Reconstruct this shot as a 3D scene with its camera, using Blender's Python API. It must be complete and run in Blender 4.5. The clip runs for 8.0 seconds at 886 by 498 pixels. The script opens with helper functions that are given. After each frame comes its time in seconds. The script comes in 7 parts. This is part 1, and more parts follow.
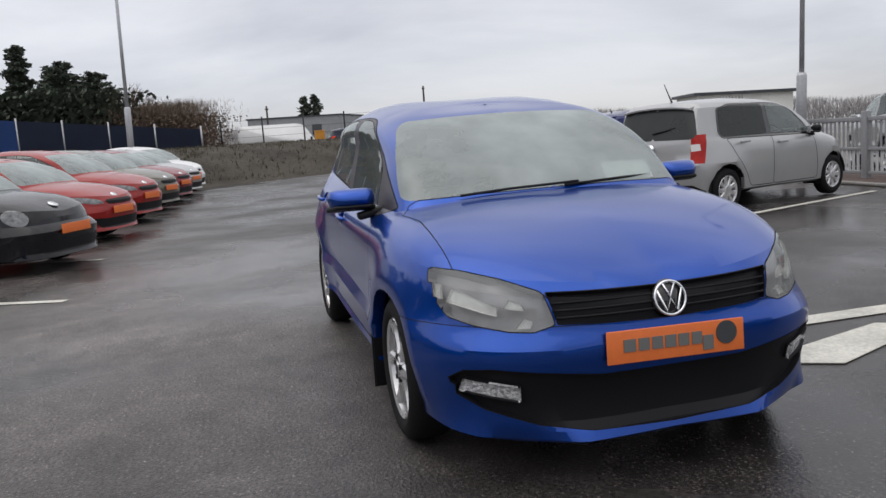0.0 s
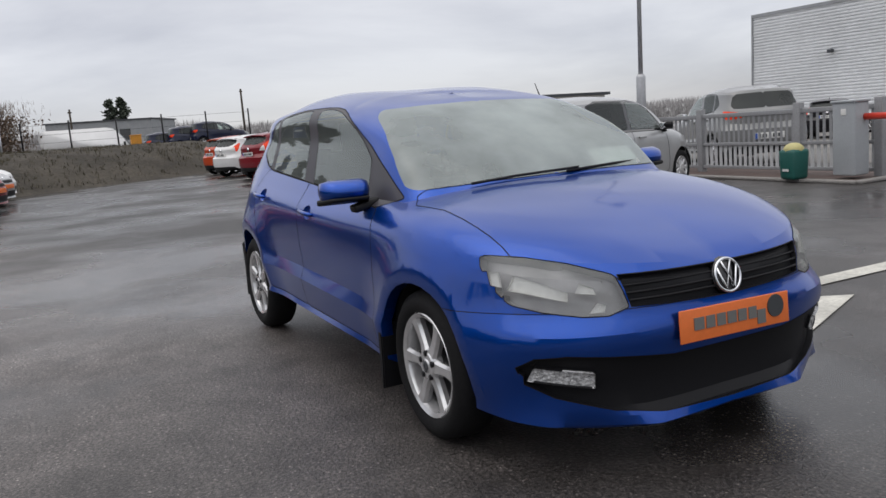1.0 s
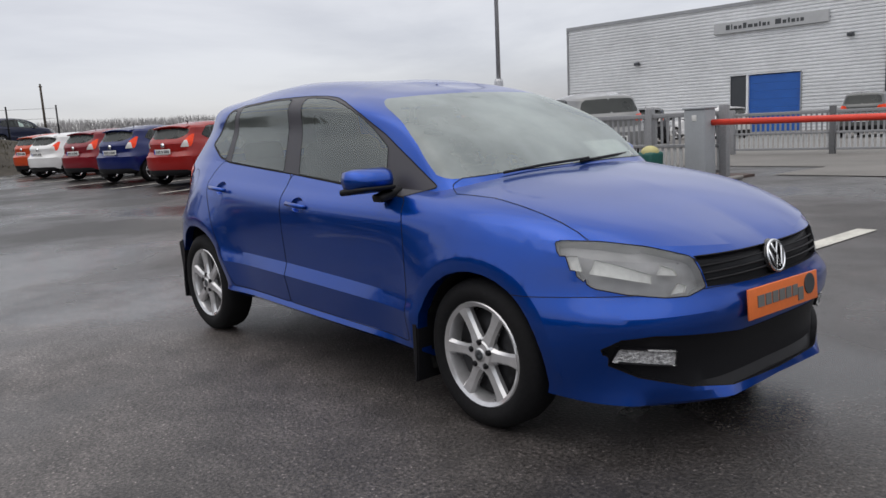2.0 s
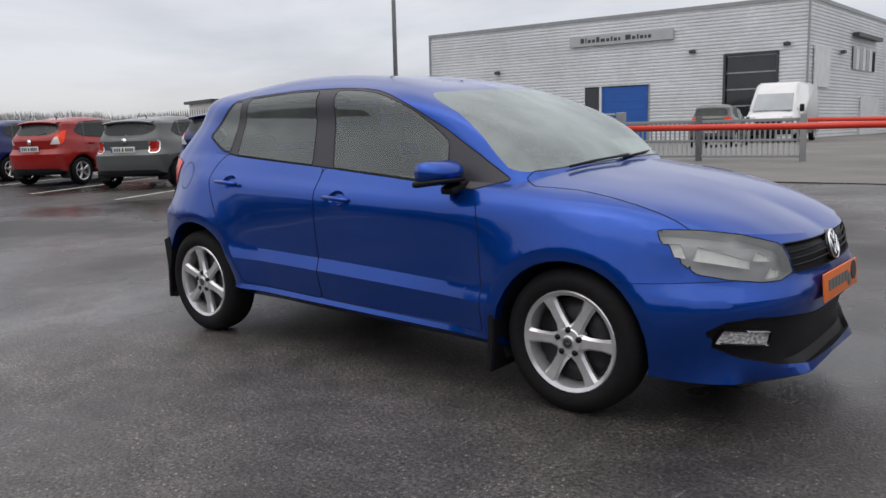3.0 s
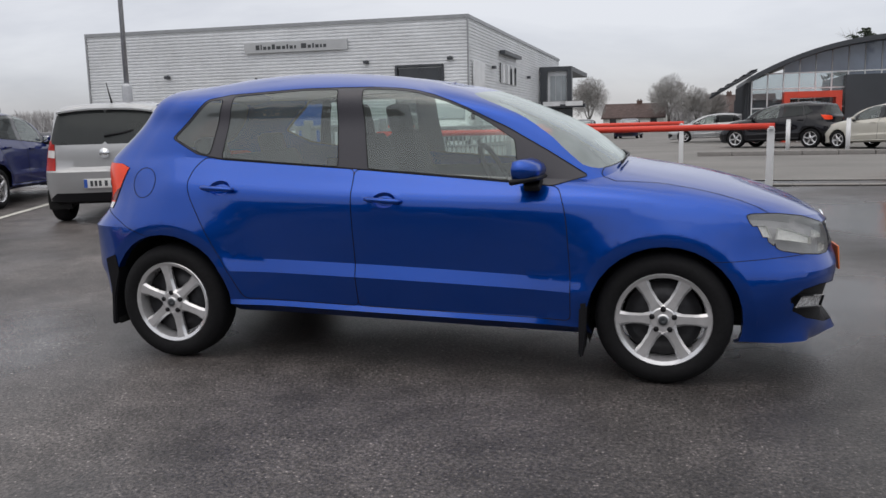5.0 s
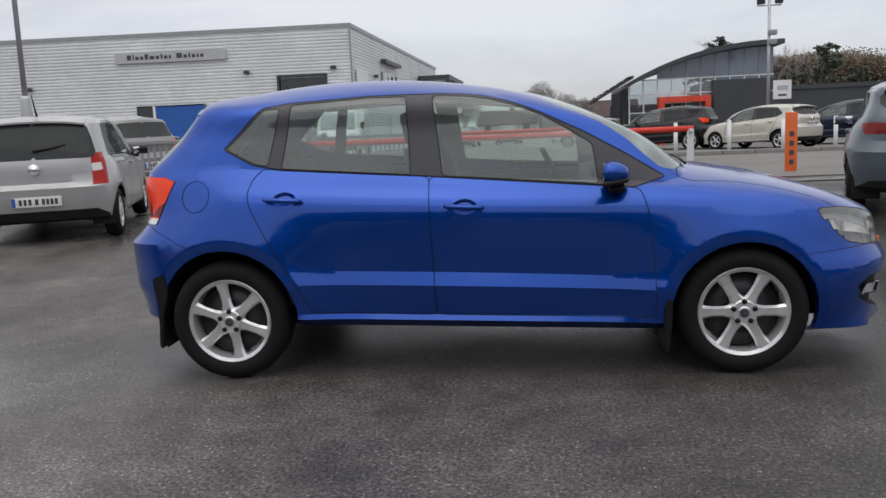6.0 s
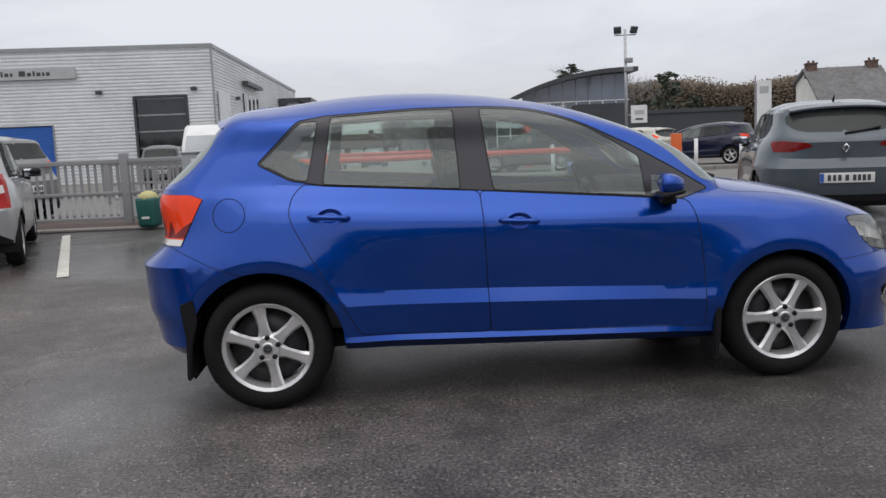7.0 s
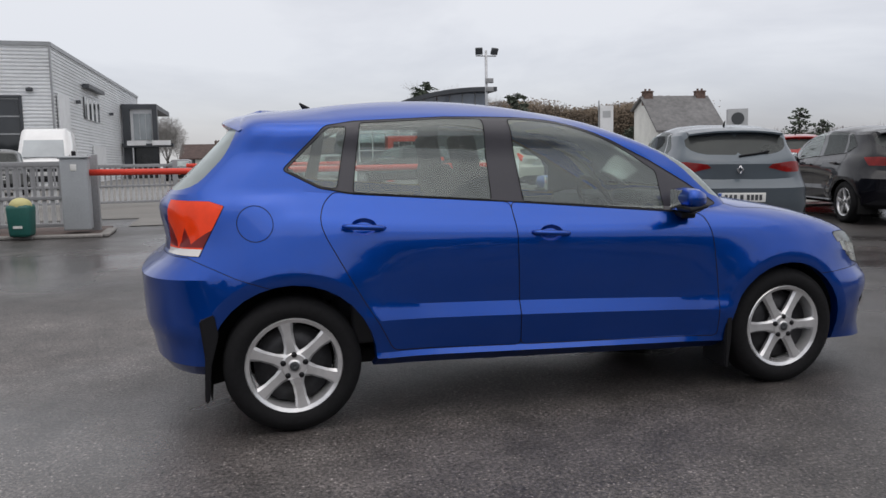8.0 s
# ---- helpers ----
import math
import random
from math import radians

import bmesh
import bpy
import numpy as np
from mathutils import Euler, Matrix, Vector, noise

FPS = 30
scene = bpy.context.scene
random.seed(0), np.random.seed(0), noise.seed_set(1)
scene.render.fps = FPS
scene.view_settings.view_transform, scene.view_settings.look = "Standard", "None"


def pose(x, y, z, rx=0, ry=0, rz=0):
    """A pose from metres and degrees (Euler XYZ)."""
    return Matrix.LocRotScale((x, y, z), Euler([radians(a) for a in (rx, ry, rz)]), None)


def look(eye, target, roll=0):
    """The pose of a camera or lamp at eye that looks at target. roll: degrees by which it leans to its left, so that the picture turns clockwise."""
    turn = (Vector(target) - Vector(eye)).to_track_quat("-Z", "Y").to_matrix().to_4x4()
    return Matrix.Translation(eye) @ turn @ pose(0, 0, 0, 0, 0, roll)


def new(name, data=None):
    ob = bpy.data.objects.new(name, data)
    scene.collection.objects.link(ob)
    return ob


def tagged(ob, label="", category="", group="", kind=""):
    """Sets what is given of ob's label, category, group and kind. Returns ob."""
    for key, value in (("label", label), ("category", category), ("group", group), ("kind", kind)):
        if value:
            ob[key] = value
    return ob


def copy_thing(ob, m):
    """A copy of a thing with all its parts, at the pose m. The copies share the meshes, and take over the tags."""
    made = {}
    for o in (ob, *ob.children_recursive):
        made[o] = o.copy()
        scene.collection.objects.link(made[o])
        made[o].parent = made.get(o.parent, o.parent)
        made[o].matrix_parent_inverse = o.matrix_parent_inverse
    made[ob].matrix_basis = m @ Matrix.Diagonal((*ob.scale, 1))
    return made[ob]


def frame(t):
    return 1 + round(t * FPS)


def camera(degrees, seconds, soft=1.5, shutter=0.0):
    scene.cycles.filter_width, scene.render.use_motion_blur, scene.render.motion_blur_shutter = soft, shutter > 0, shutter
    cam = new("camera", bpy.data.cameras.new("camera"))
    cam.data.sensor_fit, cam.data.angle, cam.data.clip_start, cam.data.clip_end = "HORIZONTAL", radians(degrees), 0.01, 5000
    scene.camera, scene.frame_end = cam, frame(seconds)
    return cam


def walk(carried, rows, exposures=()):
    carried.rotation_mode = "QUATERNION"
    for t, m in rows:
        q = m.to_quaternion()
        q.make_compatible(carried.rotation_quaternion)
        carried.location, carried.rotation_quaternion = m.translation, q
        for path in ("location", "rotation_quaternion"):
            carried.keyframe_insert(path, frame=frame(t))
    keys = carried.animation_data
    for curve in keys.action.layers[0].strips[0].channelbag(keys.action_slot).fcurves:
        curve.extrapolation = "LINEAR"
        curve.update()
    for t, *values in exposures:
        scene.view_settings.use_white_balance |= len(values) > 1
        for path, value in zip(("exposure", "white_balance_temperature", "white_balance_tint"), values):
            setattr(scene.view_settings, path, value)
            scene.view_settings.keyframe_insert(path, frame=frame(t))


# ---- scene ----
cam = camera(57.3, 8.0)
PATH = [
    (0, (4.449, -1.415, 1.236), (2.53, -0.921, 0.961), -4.2),
    (0.5, (4.211, -1.775, 1.235), (2.347, -1.11, 0.95), -4.6),
    (1, (4.02, -2.135, 1.222), (2.261, -1.231, 0.923), -4.6),
    (1.5, (3.807, -2.504, 1.226), (2.132, -1.455, 0.925), -5.0),
    (1.7, (3.668, -2.648, 1.216), (2.059, -1.502, 0.907), -4.4),
    (2.8, (3.019, -3.43, 1.234), (1.715, -1.949, 0.904), -2.4),
    (3, (2.846, -3.55, 1.215), (1.596, -2.024, 0.889), -2.2),
    (3.5, (2.464, -3.816, 1.206), (1.412, -2.149, 0.869), -1.5),
    (4, (2.068, -4.11, 1.22), (1.195, -2.343, 0.877), -1.6),
    (4.5, (1.616, -4.294, 1.243), (0.931, -2.446, 0.903), -2.2),
    (4.7, (1.479, -4.355, 1.235), (0.858, -2.484, 0.897), -1.9),
    (5.8, (0.417, -4.562, 1.268), (0.154, -2.607, 0.938), -2.4),
    (6, (0.263, -4.595, 1.263), (0.046, -2.633, 0.937), -2.6),
    (6.5, (-0.205, -4.609, 1.26), (-0.222, -2.633, 0.954), -2.8),
    (7, (-0.665, -4.514, 1.253), (-0.526, -2.539, 0.968), -2.5),
    (7.5, (-1.069, -4.386, 1.231), (-0.702, -2.44, 0.951), -1.5),
    (8, (-1.499, -4.284, 1.249), (-0.982, -2.369, 0.99), -0.7),
]
walk(cam, [(t, look(eye, target, roll)) for t, eye, target, roll in PATH])

# ---- world, sun, exposure ----
SUN_AZ, SUN_EL = radians(200), radians(70)
world = bpy.data.worlds.new("overcast")
scene.world = world
world.use_nodes = True
wt = world.node_tree
wt.nodes.clear()


def wnode(kind, **kw):
    n = wt.nodes.new(kind)
    for k, v in kw.items():
        n.inputs[k].default_value = v
    return n


w_out = wnode("ShaderNodeOutputWorld")
w_add = wnode("ShaderNodeAddShader")
# An overcast sky is paler overhead than at the horizon.
w_sep = wnode("ShaderNodeSeparateXYZ")
w_el = wnode("ShaderNodeMapRange")
for w_key, w_val in (("From Min", 0.0), ("From Max", 1.0), ("To Min", 0.62), ("To Max", 1.28)):
    w_el.inputs[w_key].default_value = w_val
w_sky = wnode("ShaderNodeTexSky")
w_sky.sky_type = "NISHITA"
w_sky.sun_disc = False
w_sky.air_density, w_sky.dust_density, w_sky.ozone_density = 0.4, 2.0, 0.3
w_sky.sun_elevation, w_sky.sun_rotation = SUN_EL, SUN_AZ
w_b1 = wnode("ShaderNodeBackground", Strength=0.05)
w_b2 = wnode("ShaderNodeBackground", Strength=0.68)
w_co = wnode("ShaderNodeTexCoord")
w_map = wnode("ShaderNodeMapping")
w_map.inputs["Scale"].default_value = (1.0, 1.0, 3.6)
w_noise = wnode("ShaderNodeTexNoise", Scale=1.7, Detail=6.0, Roughness=0.55, Distortion=0.3)
w_ramp = wnode("ShaderNodeValToRGB")
w_ramp.color_ramp.elements[0].position, w_ramp.color_ramp.elements[0].color = 0.36, (0.66, 0.655, 0.672, 1)
w_ramp.color_ramp.elements[1].position, w_ramp.color_ramp.elements[1].color = 0.62, (0.985, 0.975, 0.968, 1)
wt.links.new(w_co.outputs["Generated"], w_map.inputs["Vector"])
wt.links.new(w_co.outputs["Generated"], w_sep.inputs["Vector"])
wt.links.new(w_sep.outputs["Z"], w_el.inputs["Value"])
wt.links.new(w_el.outputs["Result"], w_b2.inputs["Strength"])
wt.links.new(w_map.outputs["Vector"], w_noise.inputs["Vector"])
wt.links.new(w_noise.outputs["Fac"], w_ramp.inputs["Fac"])
wt.links.new(w_ramp.outputs["Color"], w_b2.inputs["Color"])
wt.links.new(w_sky.outputs["Color"], w_b1.inputs["Color"])
wt.links.new(w_b1.outputs["Background"], w_add.inputs[0])
wt.links.new(w_b2.outputs["Background"], w_add.inputs[1])
wt.links.new(w_add.outputs["Shader"], w_out.inputs["Surface"])

sun = new("sun", bpy.data.lights.new("sun", "SUN"))
sun.data.energy, sun.data.angle, sun.data.color = 0.6, radians(85), (1.0, 0.96, 0.9)
sun.matrix_world = look((0, 0, 30), (30 * math.sin(SUN_AZ), -30 * math.cos(SUN_AZ), 30 - 30 * math.tan(SUN_EL)))
scene.view_settings.exposure = 0.0


# ---- materials ----
def mat(name, color, rough=0.5, metal=0.0, coat=0.0, grain=0.0, grain_scale=40.0, stain=0.0, stain_scale=1.5, bump=0.0, bump_scale=120.0,
        transmission=0.0, alpha=1.0, spec=0.5, emit=0.0, coat_rough=0.03, rough_var=0.0, dist=0.002, vary=0.0):
    """A Principled material whose colour varies by a fine grain and by broad stains."""
    m = bpy.data.materials.new(name)
    m.use_nodes = True
    nt = m.node_tree
    b = nt.nodes["Principled BSDF"]
    b.inputs["Base Color"].default_value = (*color, 1)
    b.inputs["Roughness"].default_value = rough
    b.inputs["Metallic"].default_value = metal
    b.inputs["Coat Weight"].default_value = coat
    b.inputs["Coat Roughness"].default_value = coat_rough
    b.inputs["Transmission Weight"].default_value = transmission
    b.inputs["Alpha"].default_value = alpha
    b.inputs["Specular IOR Level"].default_value = spec
    if emit:
        b.inputs["Emission Color"].default_value = (*color, 1)
        b.inputs["Emission Strength"].default_value = emit
    co = nt.nodes.new("ShaderNodeTexCoord")

    def tex(scale, detail=4.0, rough_n=0.6):
        n = nt.nodes.new("ShaderNodeTexNoise")
        n.inputs["Scale"].default_value, n.inputs["Detail"].default_value, n.inputs["Roughness"].default_value = scale, detail, rough_n
        nt.links.new(co.outputs["Object"], n.inputs["Vector"])
        return n

    fac = None
    for amount, scale in ((grain, grain_scale), (stain, stain_scale)):
        if amount:
            n = tex(scale)
            r = nt.nodes.new("ShaderNodeMapRange")
            r.inputs["From Min"].default_value, r.inputs["From Max"].default_value = 0.3, 0.7
            r.inputs["To Min"].default_value, r.inputs["To Max"].default_value = 1 - amount, 1 + amount
            nt.links.new(n.outputs["Fac"], r.inputs["Value"])
            if fac is None:
                fac = r.outputs["Result"]
            else:
                k = nt.nodes.new("ShaderNodeMath")
                k.operation = "MULTIPLY"
                nt.links.new(fac, k.inputs[0])
                nt.links.new(r.outputs["Result"], k.inputs[1])
                fac = k.outputs[0]
    if vary:
        oi = nt.nodes.new("ShaderNodeObjectInfo")
        r = nt.nodes.new("ShaderNodeMapRange")
        r.inputs["To Min"].default_value, r.inputs["To Max"].default_value = 1 - vary, 1 + vary
        nt.links.new(oi.outputs["Random"], r.inputs["Value"])
        if fac is None:
            fac = r.outputs["Result"]
        else:
            k = nt.nodes.new("ShaderNodeMath")
            k.operation = "MULTIPLY"
            nt.links.new(fac, k.inputs[0])
            nt.links.new(r.outputs["Result"], k.inputs[1])
            fac = k.outputs[0]
    if fac is not None:
        v = nt.nodes.new("ShaderNodeVectorMath")
        v.operation = "SCALE"
        v.inputs[0].default_value = color
        nt.links.new(fac, v.inputs["Scale"])
        nt.links.new(v.outputs["Vector"], b.inputs["Base Color"])
    if rough_var:
        n = tex(stain_scale * 1.3)
        r = nt.nodes.new("ShaderNodeMapRange")
        r.inputs["From Min"].default_value, r.inputs["From Max"].default_value = 0.35, 0.65
        r.inputs["To Min"].default_value, r.inputs["To Max"].default_value = max(0.02, rough - rough_var), min(1.0, rough + rough_var)
        nt.links.new(n.outputs["Fac"], r.inputs["Value"])
        nt.links.new(r.outputs["Result"], b.inputs["Roughness"])
    if bump:
        n = tex(bump_scale)
        bp = nt.nodes.new("ShaderNodeBump")
        bp.inputs["Strength"].default_value, bp.inputs["Distance"].default_value = bump, dist
        nt.links.new(n.outputs["Fac"], bp.inputs["Height"])
        nt.links.new(bp.outputs["Normal"], b.inputs["Normal"])
    return m


def paint(name, color, metal=0.0, rough=0.4, ior=1.5):
    m = mat(name, color, rough=rough, metal=metal, coat=0.8, grain=0.04, grain_scale=600, stain=0.05, stain_scale=2.0, spec=0.06, coat_rough=0.07)
    m.node_tree.nodes["Principled BSDF"].inputs["Coat IOR"].default_value = ior
    return m


M_BLUE = paint("blue_paint", (0.0001, 0.056, 0.355), 0.78, 0.31, 1.56)
M_BLACKPAINT = paint("black_paint", (0.004, 0.004, 0.007))
M_RED = paint("red_paint", (0.29, 0.014, 0.012))
M_DRED = paint("dark_red_paint", (0.2, 0.012, 0.02))
M_ORANGEP = paint("orange_paint", (0.5, 0.06, 0.015))
M_SILVER = paint("silver_paint", (0.44, 0.445, 0.45), 0.5)
M_GREYP = paint("grey_paint", (0.12, 0.125, 0.125), 0.3)
M_CLIO = paint("blue_grey_paint", (0.095, 0.115, 0.135), 0.3)
M_NAVY = paint("navy_paint", (0.006, 0.014, 0.10))
M_DNAVY = paint("dark_navy_paint", (0.006, 0.01, 0.035))
M_MIDGREY = paint("mid_grey_paint", (0.24, 0.245, 0.245), 0.3)
M_WHITE = paint("white_paint", (0.75, 0.75, 0.75))
M_BEIGE = paint("beige_paint", (0.52, 0.5, 0.44), 0.2)
M_OLIVE = paint("olive_paint", (0.14, 0.13, 0.10), 0.3)
M_TYRE = mat("tyre_rubber", (0.008, 0.008, 0.009), rough=0.8, spec=0.25, grain=0.25, grain_scale=60, bump=0.4, bump_scale=90)
M_ALLOY = mat("alloy", (0.66, 0.66, 0.67), rough=0.2, metal=0.6, coat=0.6, grain=0.06, grain_scale=30, stain=0.08, stain_scale=8)
M_DARKMETAL = mat("brake_metal", (0.04, 0.04, 0.043), rough=0.45, metal=0.7, grain=0.2, grain_scale=25)
M_CHROME = mat("chrome", (0.8, 0.81, 0.83), rough=0.08, metal=1.0)
M_TRIM = mat("black_plastic", (0.009, 0.009, 0.011), rough=0.5, spec=0.25, grain=0.15, grain_scale=200, bump=0.15, bump_scale=700)
M_GLOSSBLACK = mat("gloss_black", (0.012, 0.012, 0.014), rough=0.15, coat=0.6)
M_PILLAR = mat("pillar_film", (0.05, 0.048, 0.058), rough=0.42, grain=0.1, grain_scale=300)
M_GAP = mat("panel_gap", (0.003, 0.003, 0.004), rough=0.9)
M_LINER = mat("wheel_liner", (0.01, 0.01, 0.01), rough=0.95, grain=0.3)
M_CLOTH = mat("seat_cloth", (0.035, 0.036, 0.04), rough=0.95, grain=0.3, grain_scale=150)
M_DASH = mat("dash_plastic", (0.03, 0.03, 0.032), rough=0.6, grain=0.15, grain_scale=200)
M_HEADLINER = mat("headlining", (0.45, 0.45, 0.44), rough=0.95, grain=0.08)
M_TAIL = mat("tail_lamp_red", (0.86, 0.05, 0.004), rough=0.3, spec=0.1, coat=0.5, stain=0.12, stain_scale=9)
M_TAILRED = mat("tail_lamp_plain_red", (0.40, 0.016, 0.010), rough=0.3, spec=0.1, coat=0.5, stain=0.2, stain_scale=10)
M_TAILDARK = mat("tail_lamp_dark", (0.187, 0.007, 0.006), rough=0.3, spec=0.1, coat=0.5, stain=0.25, stain_scale=12)
M_LAMPCLEAR = mat("lamp_clear_plastic", (0.72, 0.70, 0.68), rough=0.12, coat=1.0)
M_LAMPGREY = mat("lamp_housing", (0.46, 0.46, 0.47), rough=0.3, metal=0.0, grain=0.12, grain_scale=14, stain=0.2, stain_scale=6)
M_HEADDARK = mat("dark_headlamp", (0.16, 0.165, 0.17), rough=0.12, metal=0.3, coat=1.0, grain=0.5, grain_scale=22, stain=0.4, stain_scale=9)
M_LAMPWHITE = mat("lamp_white_reflector", (0.88, 0.88, 0.86), rough=0.15, coat=0.5, grain=0.1, grain_scale=60)
M_FOGLENS = mat("ribbed_fog_lens", (0.85, 0.85, 0.86), rough=0.12, metal=0.35, grain=0.6, grain_scale=70, bump=1.0, bump_scale=85, dist=0.02)
M_REFLECT = mat("lamp_reflector", (0.85, 0.85, 0.86), rough=0.06, metal=1.0)
M_PLATEORANGE = mat("orange_plate", (0.82, 0.19, 0.045), rough=0.4, grain=0.04, stain=0.06)
M_PLATEWHITE = mat("white_plate", (0.72, 0.72, 0.70), rough=0.4, grain=0.04)
M_PLATEBLUE = mat("plate_blue_band", (0.03, 0.10, 0.42), rough=0.4)
M_INK = mat("plate_ink", (0.05, 0.055, 0.06), rough=0.6)
M_PAPER = mat("paper", (0.75, 0.77, 0.75), rough=0.7, grain=0.06)
M_ASPHALT_LINE = mat("road_paint", (0.54, 0.53, 0.48), rough=0.7, grain=0.18, grain_scale=45, stain=0.22, stain_scale=3, bump=0.3, bump_scale=150)


def glass(name, tint, rough=0.01, see=0.8, mist=0.0, film=(0.66, 0.74, 0.71), ior=1.75, blot=0.1):
    """A thin pane: light passes straight through a tint, with a reflecting coat."""
    m = bpy.data.materials.new(name)
    m.use_nodes = True
    nt = m.node_tree
    nt.nodes.clear()
    out = nt.nodes.new("ShaderNodeOutputMaterial")
    mix = nt.nodes.new("ShaderNodeMixShader")
    tr = nt.nodes.new("ShaderNodeBsdfTransparent")
    tr.inputs["Color"].default_value = (*[c * see for c in tint], 1)
    gl = nt.nodes.new("ShaderNodeBsdfGlossy")
    gl.inputs["Roughness"].default_value = rough
    gl.inputs["Color"].default_value = (0.92, 0.97, 0.95, 1)
    fr = nt.nodes.new("ShaderNodeFresnel")
    fr.inputs["IOR"].default_value = ior
    nt.links.new(fr.outputs["Fac"], mix.inputs["Fac"])
    nt.links.new(tr.outputs["BSDF"], mix.inputs[1])
    nt.links.new(gl.outputs["BSDF"], mix.inputs[2])
    last = mix.outputs["Shader"]
    if mist:
        # A film of fine drops on wet glass.
        di = nt.nodes.new("ShaderNodeBsdfDiffuse")
        di.inputs["Color"].default_value = (*film, 1)
        co = nt.nodes.new("ShaderNodeTexCoord")
        no = nt.nodes.new("ShaderNodeTexNoise")
        no.inputs["Scale"].default_value, no.inputs["Detail"].default_value = 2.2, 6.0
        r = nt.nodes.new("ShaderNodeMapRange")
        r.inputs["From Min"].default_value, r.inputs["From Max"].default_value = 0.3, 0.7
        r.inputs["To Min"].default_value, r.inputs["To Max"].default_value = mist * (1 - blot), mist * (1 + blot)
        m2 = nt.nodes.new("ShaderNodeMixShader")
        nt.links.new(co.outputs["Object"], no.inputs["Vector"])
        nt.links.new(no.outputs["Fac"], r.inputs["Value"])
        nt.links.new(r.outputs["Result"], m2.inputs["Fac"])
        nt.links.new(last, m2.inputs[1])
        nt.links.new(di.outputs["BSDF"], m2.inputs[2])
        last = m2.outputs["Shader"]
    nt.links.new(last, out.inputs["Surface"])
    return m


M_GLASS = glass("car_glass", (0.80, 0.90, 0.86), see=0.97, mist=0.11, film=(0.66, 0.72, 0.70), ior=1.85, blot=0.4)
# Besides mist, this pale blotchy film paints in the sky's whitish reflection.
M_SCREENGLASS = glass("wet_windscreen_glass", (0.80, 0.90, 0.86), see=0.9, mist=0.36, film=(0.60, 0.67, 0.67), blot=0.42)
M_GLASSDARK = glass("privacy_glass", (0.25, 0.27, 0.28), see=0.9, mist=0.52, film=(0.085, 0.09, 0.09), ior=1.5)
M_LENS = glass("lamp_lens", (0.95, 0.95, 0.95), see=0.98, mist=0.05, film=(0.7, 0.7, 0.72), ior=1.5)


# ---- mesh helpers ----
def link(name, bm, material, smooth=True, sharp=0):
    me = bpy.data.meshes.new(name)
    bm.to_mesh(me)
    bm.free()
    if material:
        me.materials.append(material)
    if smooth:
        me.shade_smooth()
        if sharp:
            me.set_sharp_from_angle(angle=radians(sharp))
    return me


def part(name, bm, material, parent=None, label="", smooth=True, sharp=0):
    """One bmesh as one mesh object, under a thing or a part."""
    ob = new(name, link(name, bm, material, smooth, sharp))
    if parent is not None:
        ob.parent = parent
    if label:
        tagged(ob, label)
    return ob


def empty(name, m, label, category, group="", kind=""):
    ob = new(name)
    ob.empty_display_size = 0.2
    ob.matrix_world = m
    return tagged(ob, label, category, group, kind)


def box(bm, c, s, m=None, bevel=0.0):
    """A box of full sizes s about c, with bevelled edges, turned by m."""
    mm = Matrix.Translation(c) @ (m or Matrix.Identity(4)) @ Matrix.Diagonal((*s, 1))
    r = bmesh.ops.create_cube(bm, size=1, matrix=mm)
    if bevel:
        es = list({e for v in r["verts"] for e in v.link_edges})
        bmesh.ops.bevel(bm, geom=es, offset=bevel, segments=2, profile=0.6, affect="EDGES")
    return bm


def tube(bm, pts, r, sides=8, closed=False):
    """A round bar along points; r may be one radius or one for each point."""
    pts = [Vector(p) for p in pts]
    rings = []
    n = len(pts)
    up = None
    for i, p in enumerate(pts):
        a = pts[(i - 1) % n] if (i or closed) else p
        b = pts[(i + 1) % n] if (i < n - 1 or closed) else p
        t = (b - a).normalized()
        if up is None or abs(up.dot(t)) > 0.95:
            up = Vector((0, 0, 1)) if abs(t.z) < 0.9 else Vector((1, 0, 0))
        s = t.cross(up).normalized()
        q = s.cross(t).normalized()
        up = q
        rr = r[i] if isinstance(r, (list, tuple)) else r
        rings.append([bm.verts.new(p + rr * (math.cos(2 * math.pi * k / sides) * s + math.sin(2 * math.pi * k / sides) * q)) for k in range(sides)])
    for i in range(n if closed else n - 1):
        a, b = rings[i], rings[(i + 1) % n]
        for k in range(sides):
            bm.faces.new((a[k], a[(k + 1) % sides], b[(k + 1) % sides], b[k]))
    if not closed:
        bm.faces.new(rings[0][::-1])
        bm.faces.new(rings[-1])
    return bm


def prism(bm, poly, place, depth):
    """A flat outline given depth: place turns (u, v, d) into a point; d runs from 0 to depth."""
    a = [bm.verts.new(place(u, v, 0)) for u, v in poly]
    b = [bm.verts.new(place(u, v, depth)) for u, v in poly]
    bm.faces.new(a)
    bm.faces.new(b[::-1])
    n = len(poly)
    for i in range(n):
        bm.faces.new((a[i], b[i], b[(i + 1) % n], a[(i + 1) % n]))
    bmesh.ops.recalc_face_normals(bm, faces=bm.faces)
    return bm


def revolve(bm, profile, sides=32, a0=0.0):
    """A ring about the y axis: profile of (radius, y), closed on itself."""
    rings = []
    for k in range(sides):
        a = a0 + 2 * math.pi * k / sides
        rings.append([bm.verts.new((r * math.cos(a), y, r * math.sin(a))) for r, y in profile])
    n = len(profile)
    for k in range(sides):
        p, q = rings[k], rings[(k + 1) % sides]
        for i in range(n):
            bm.faces.new((p[i], p[(i + 1) % n], q[(i + 1) % n], q[i]))
    bmesh.ops.recalc_face_normals(bm, faces=bm.faces)
    return bm


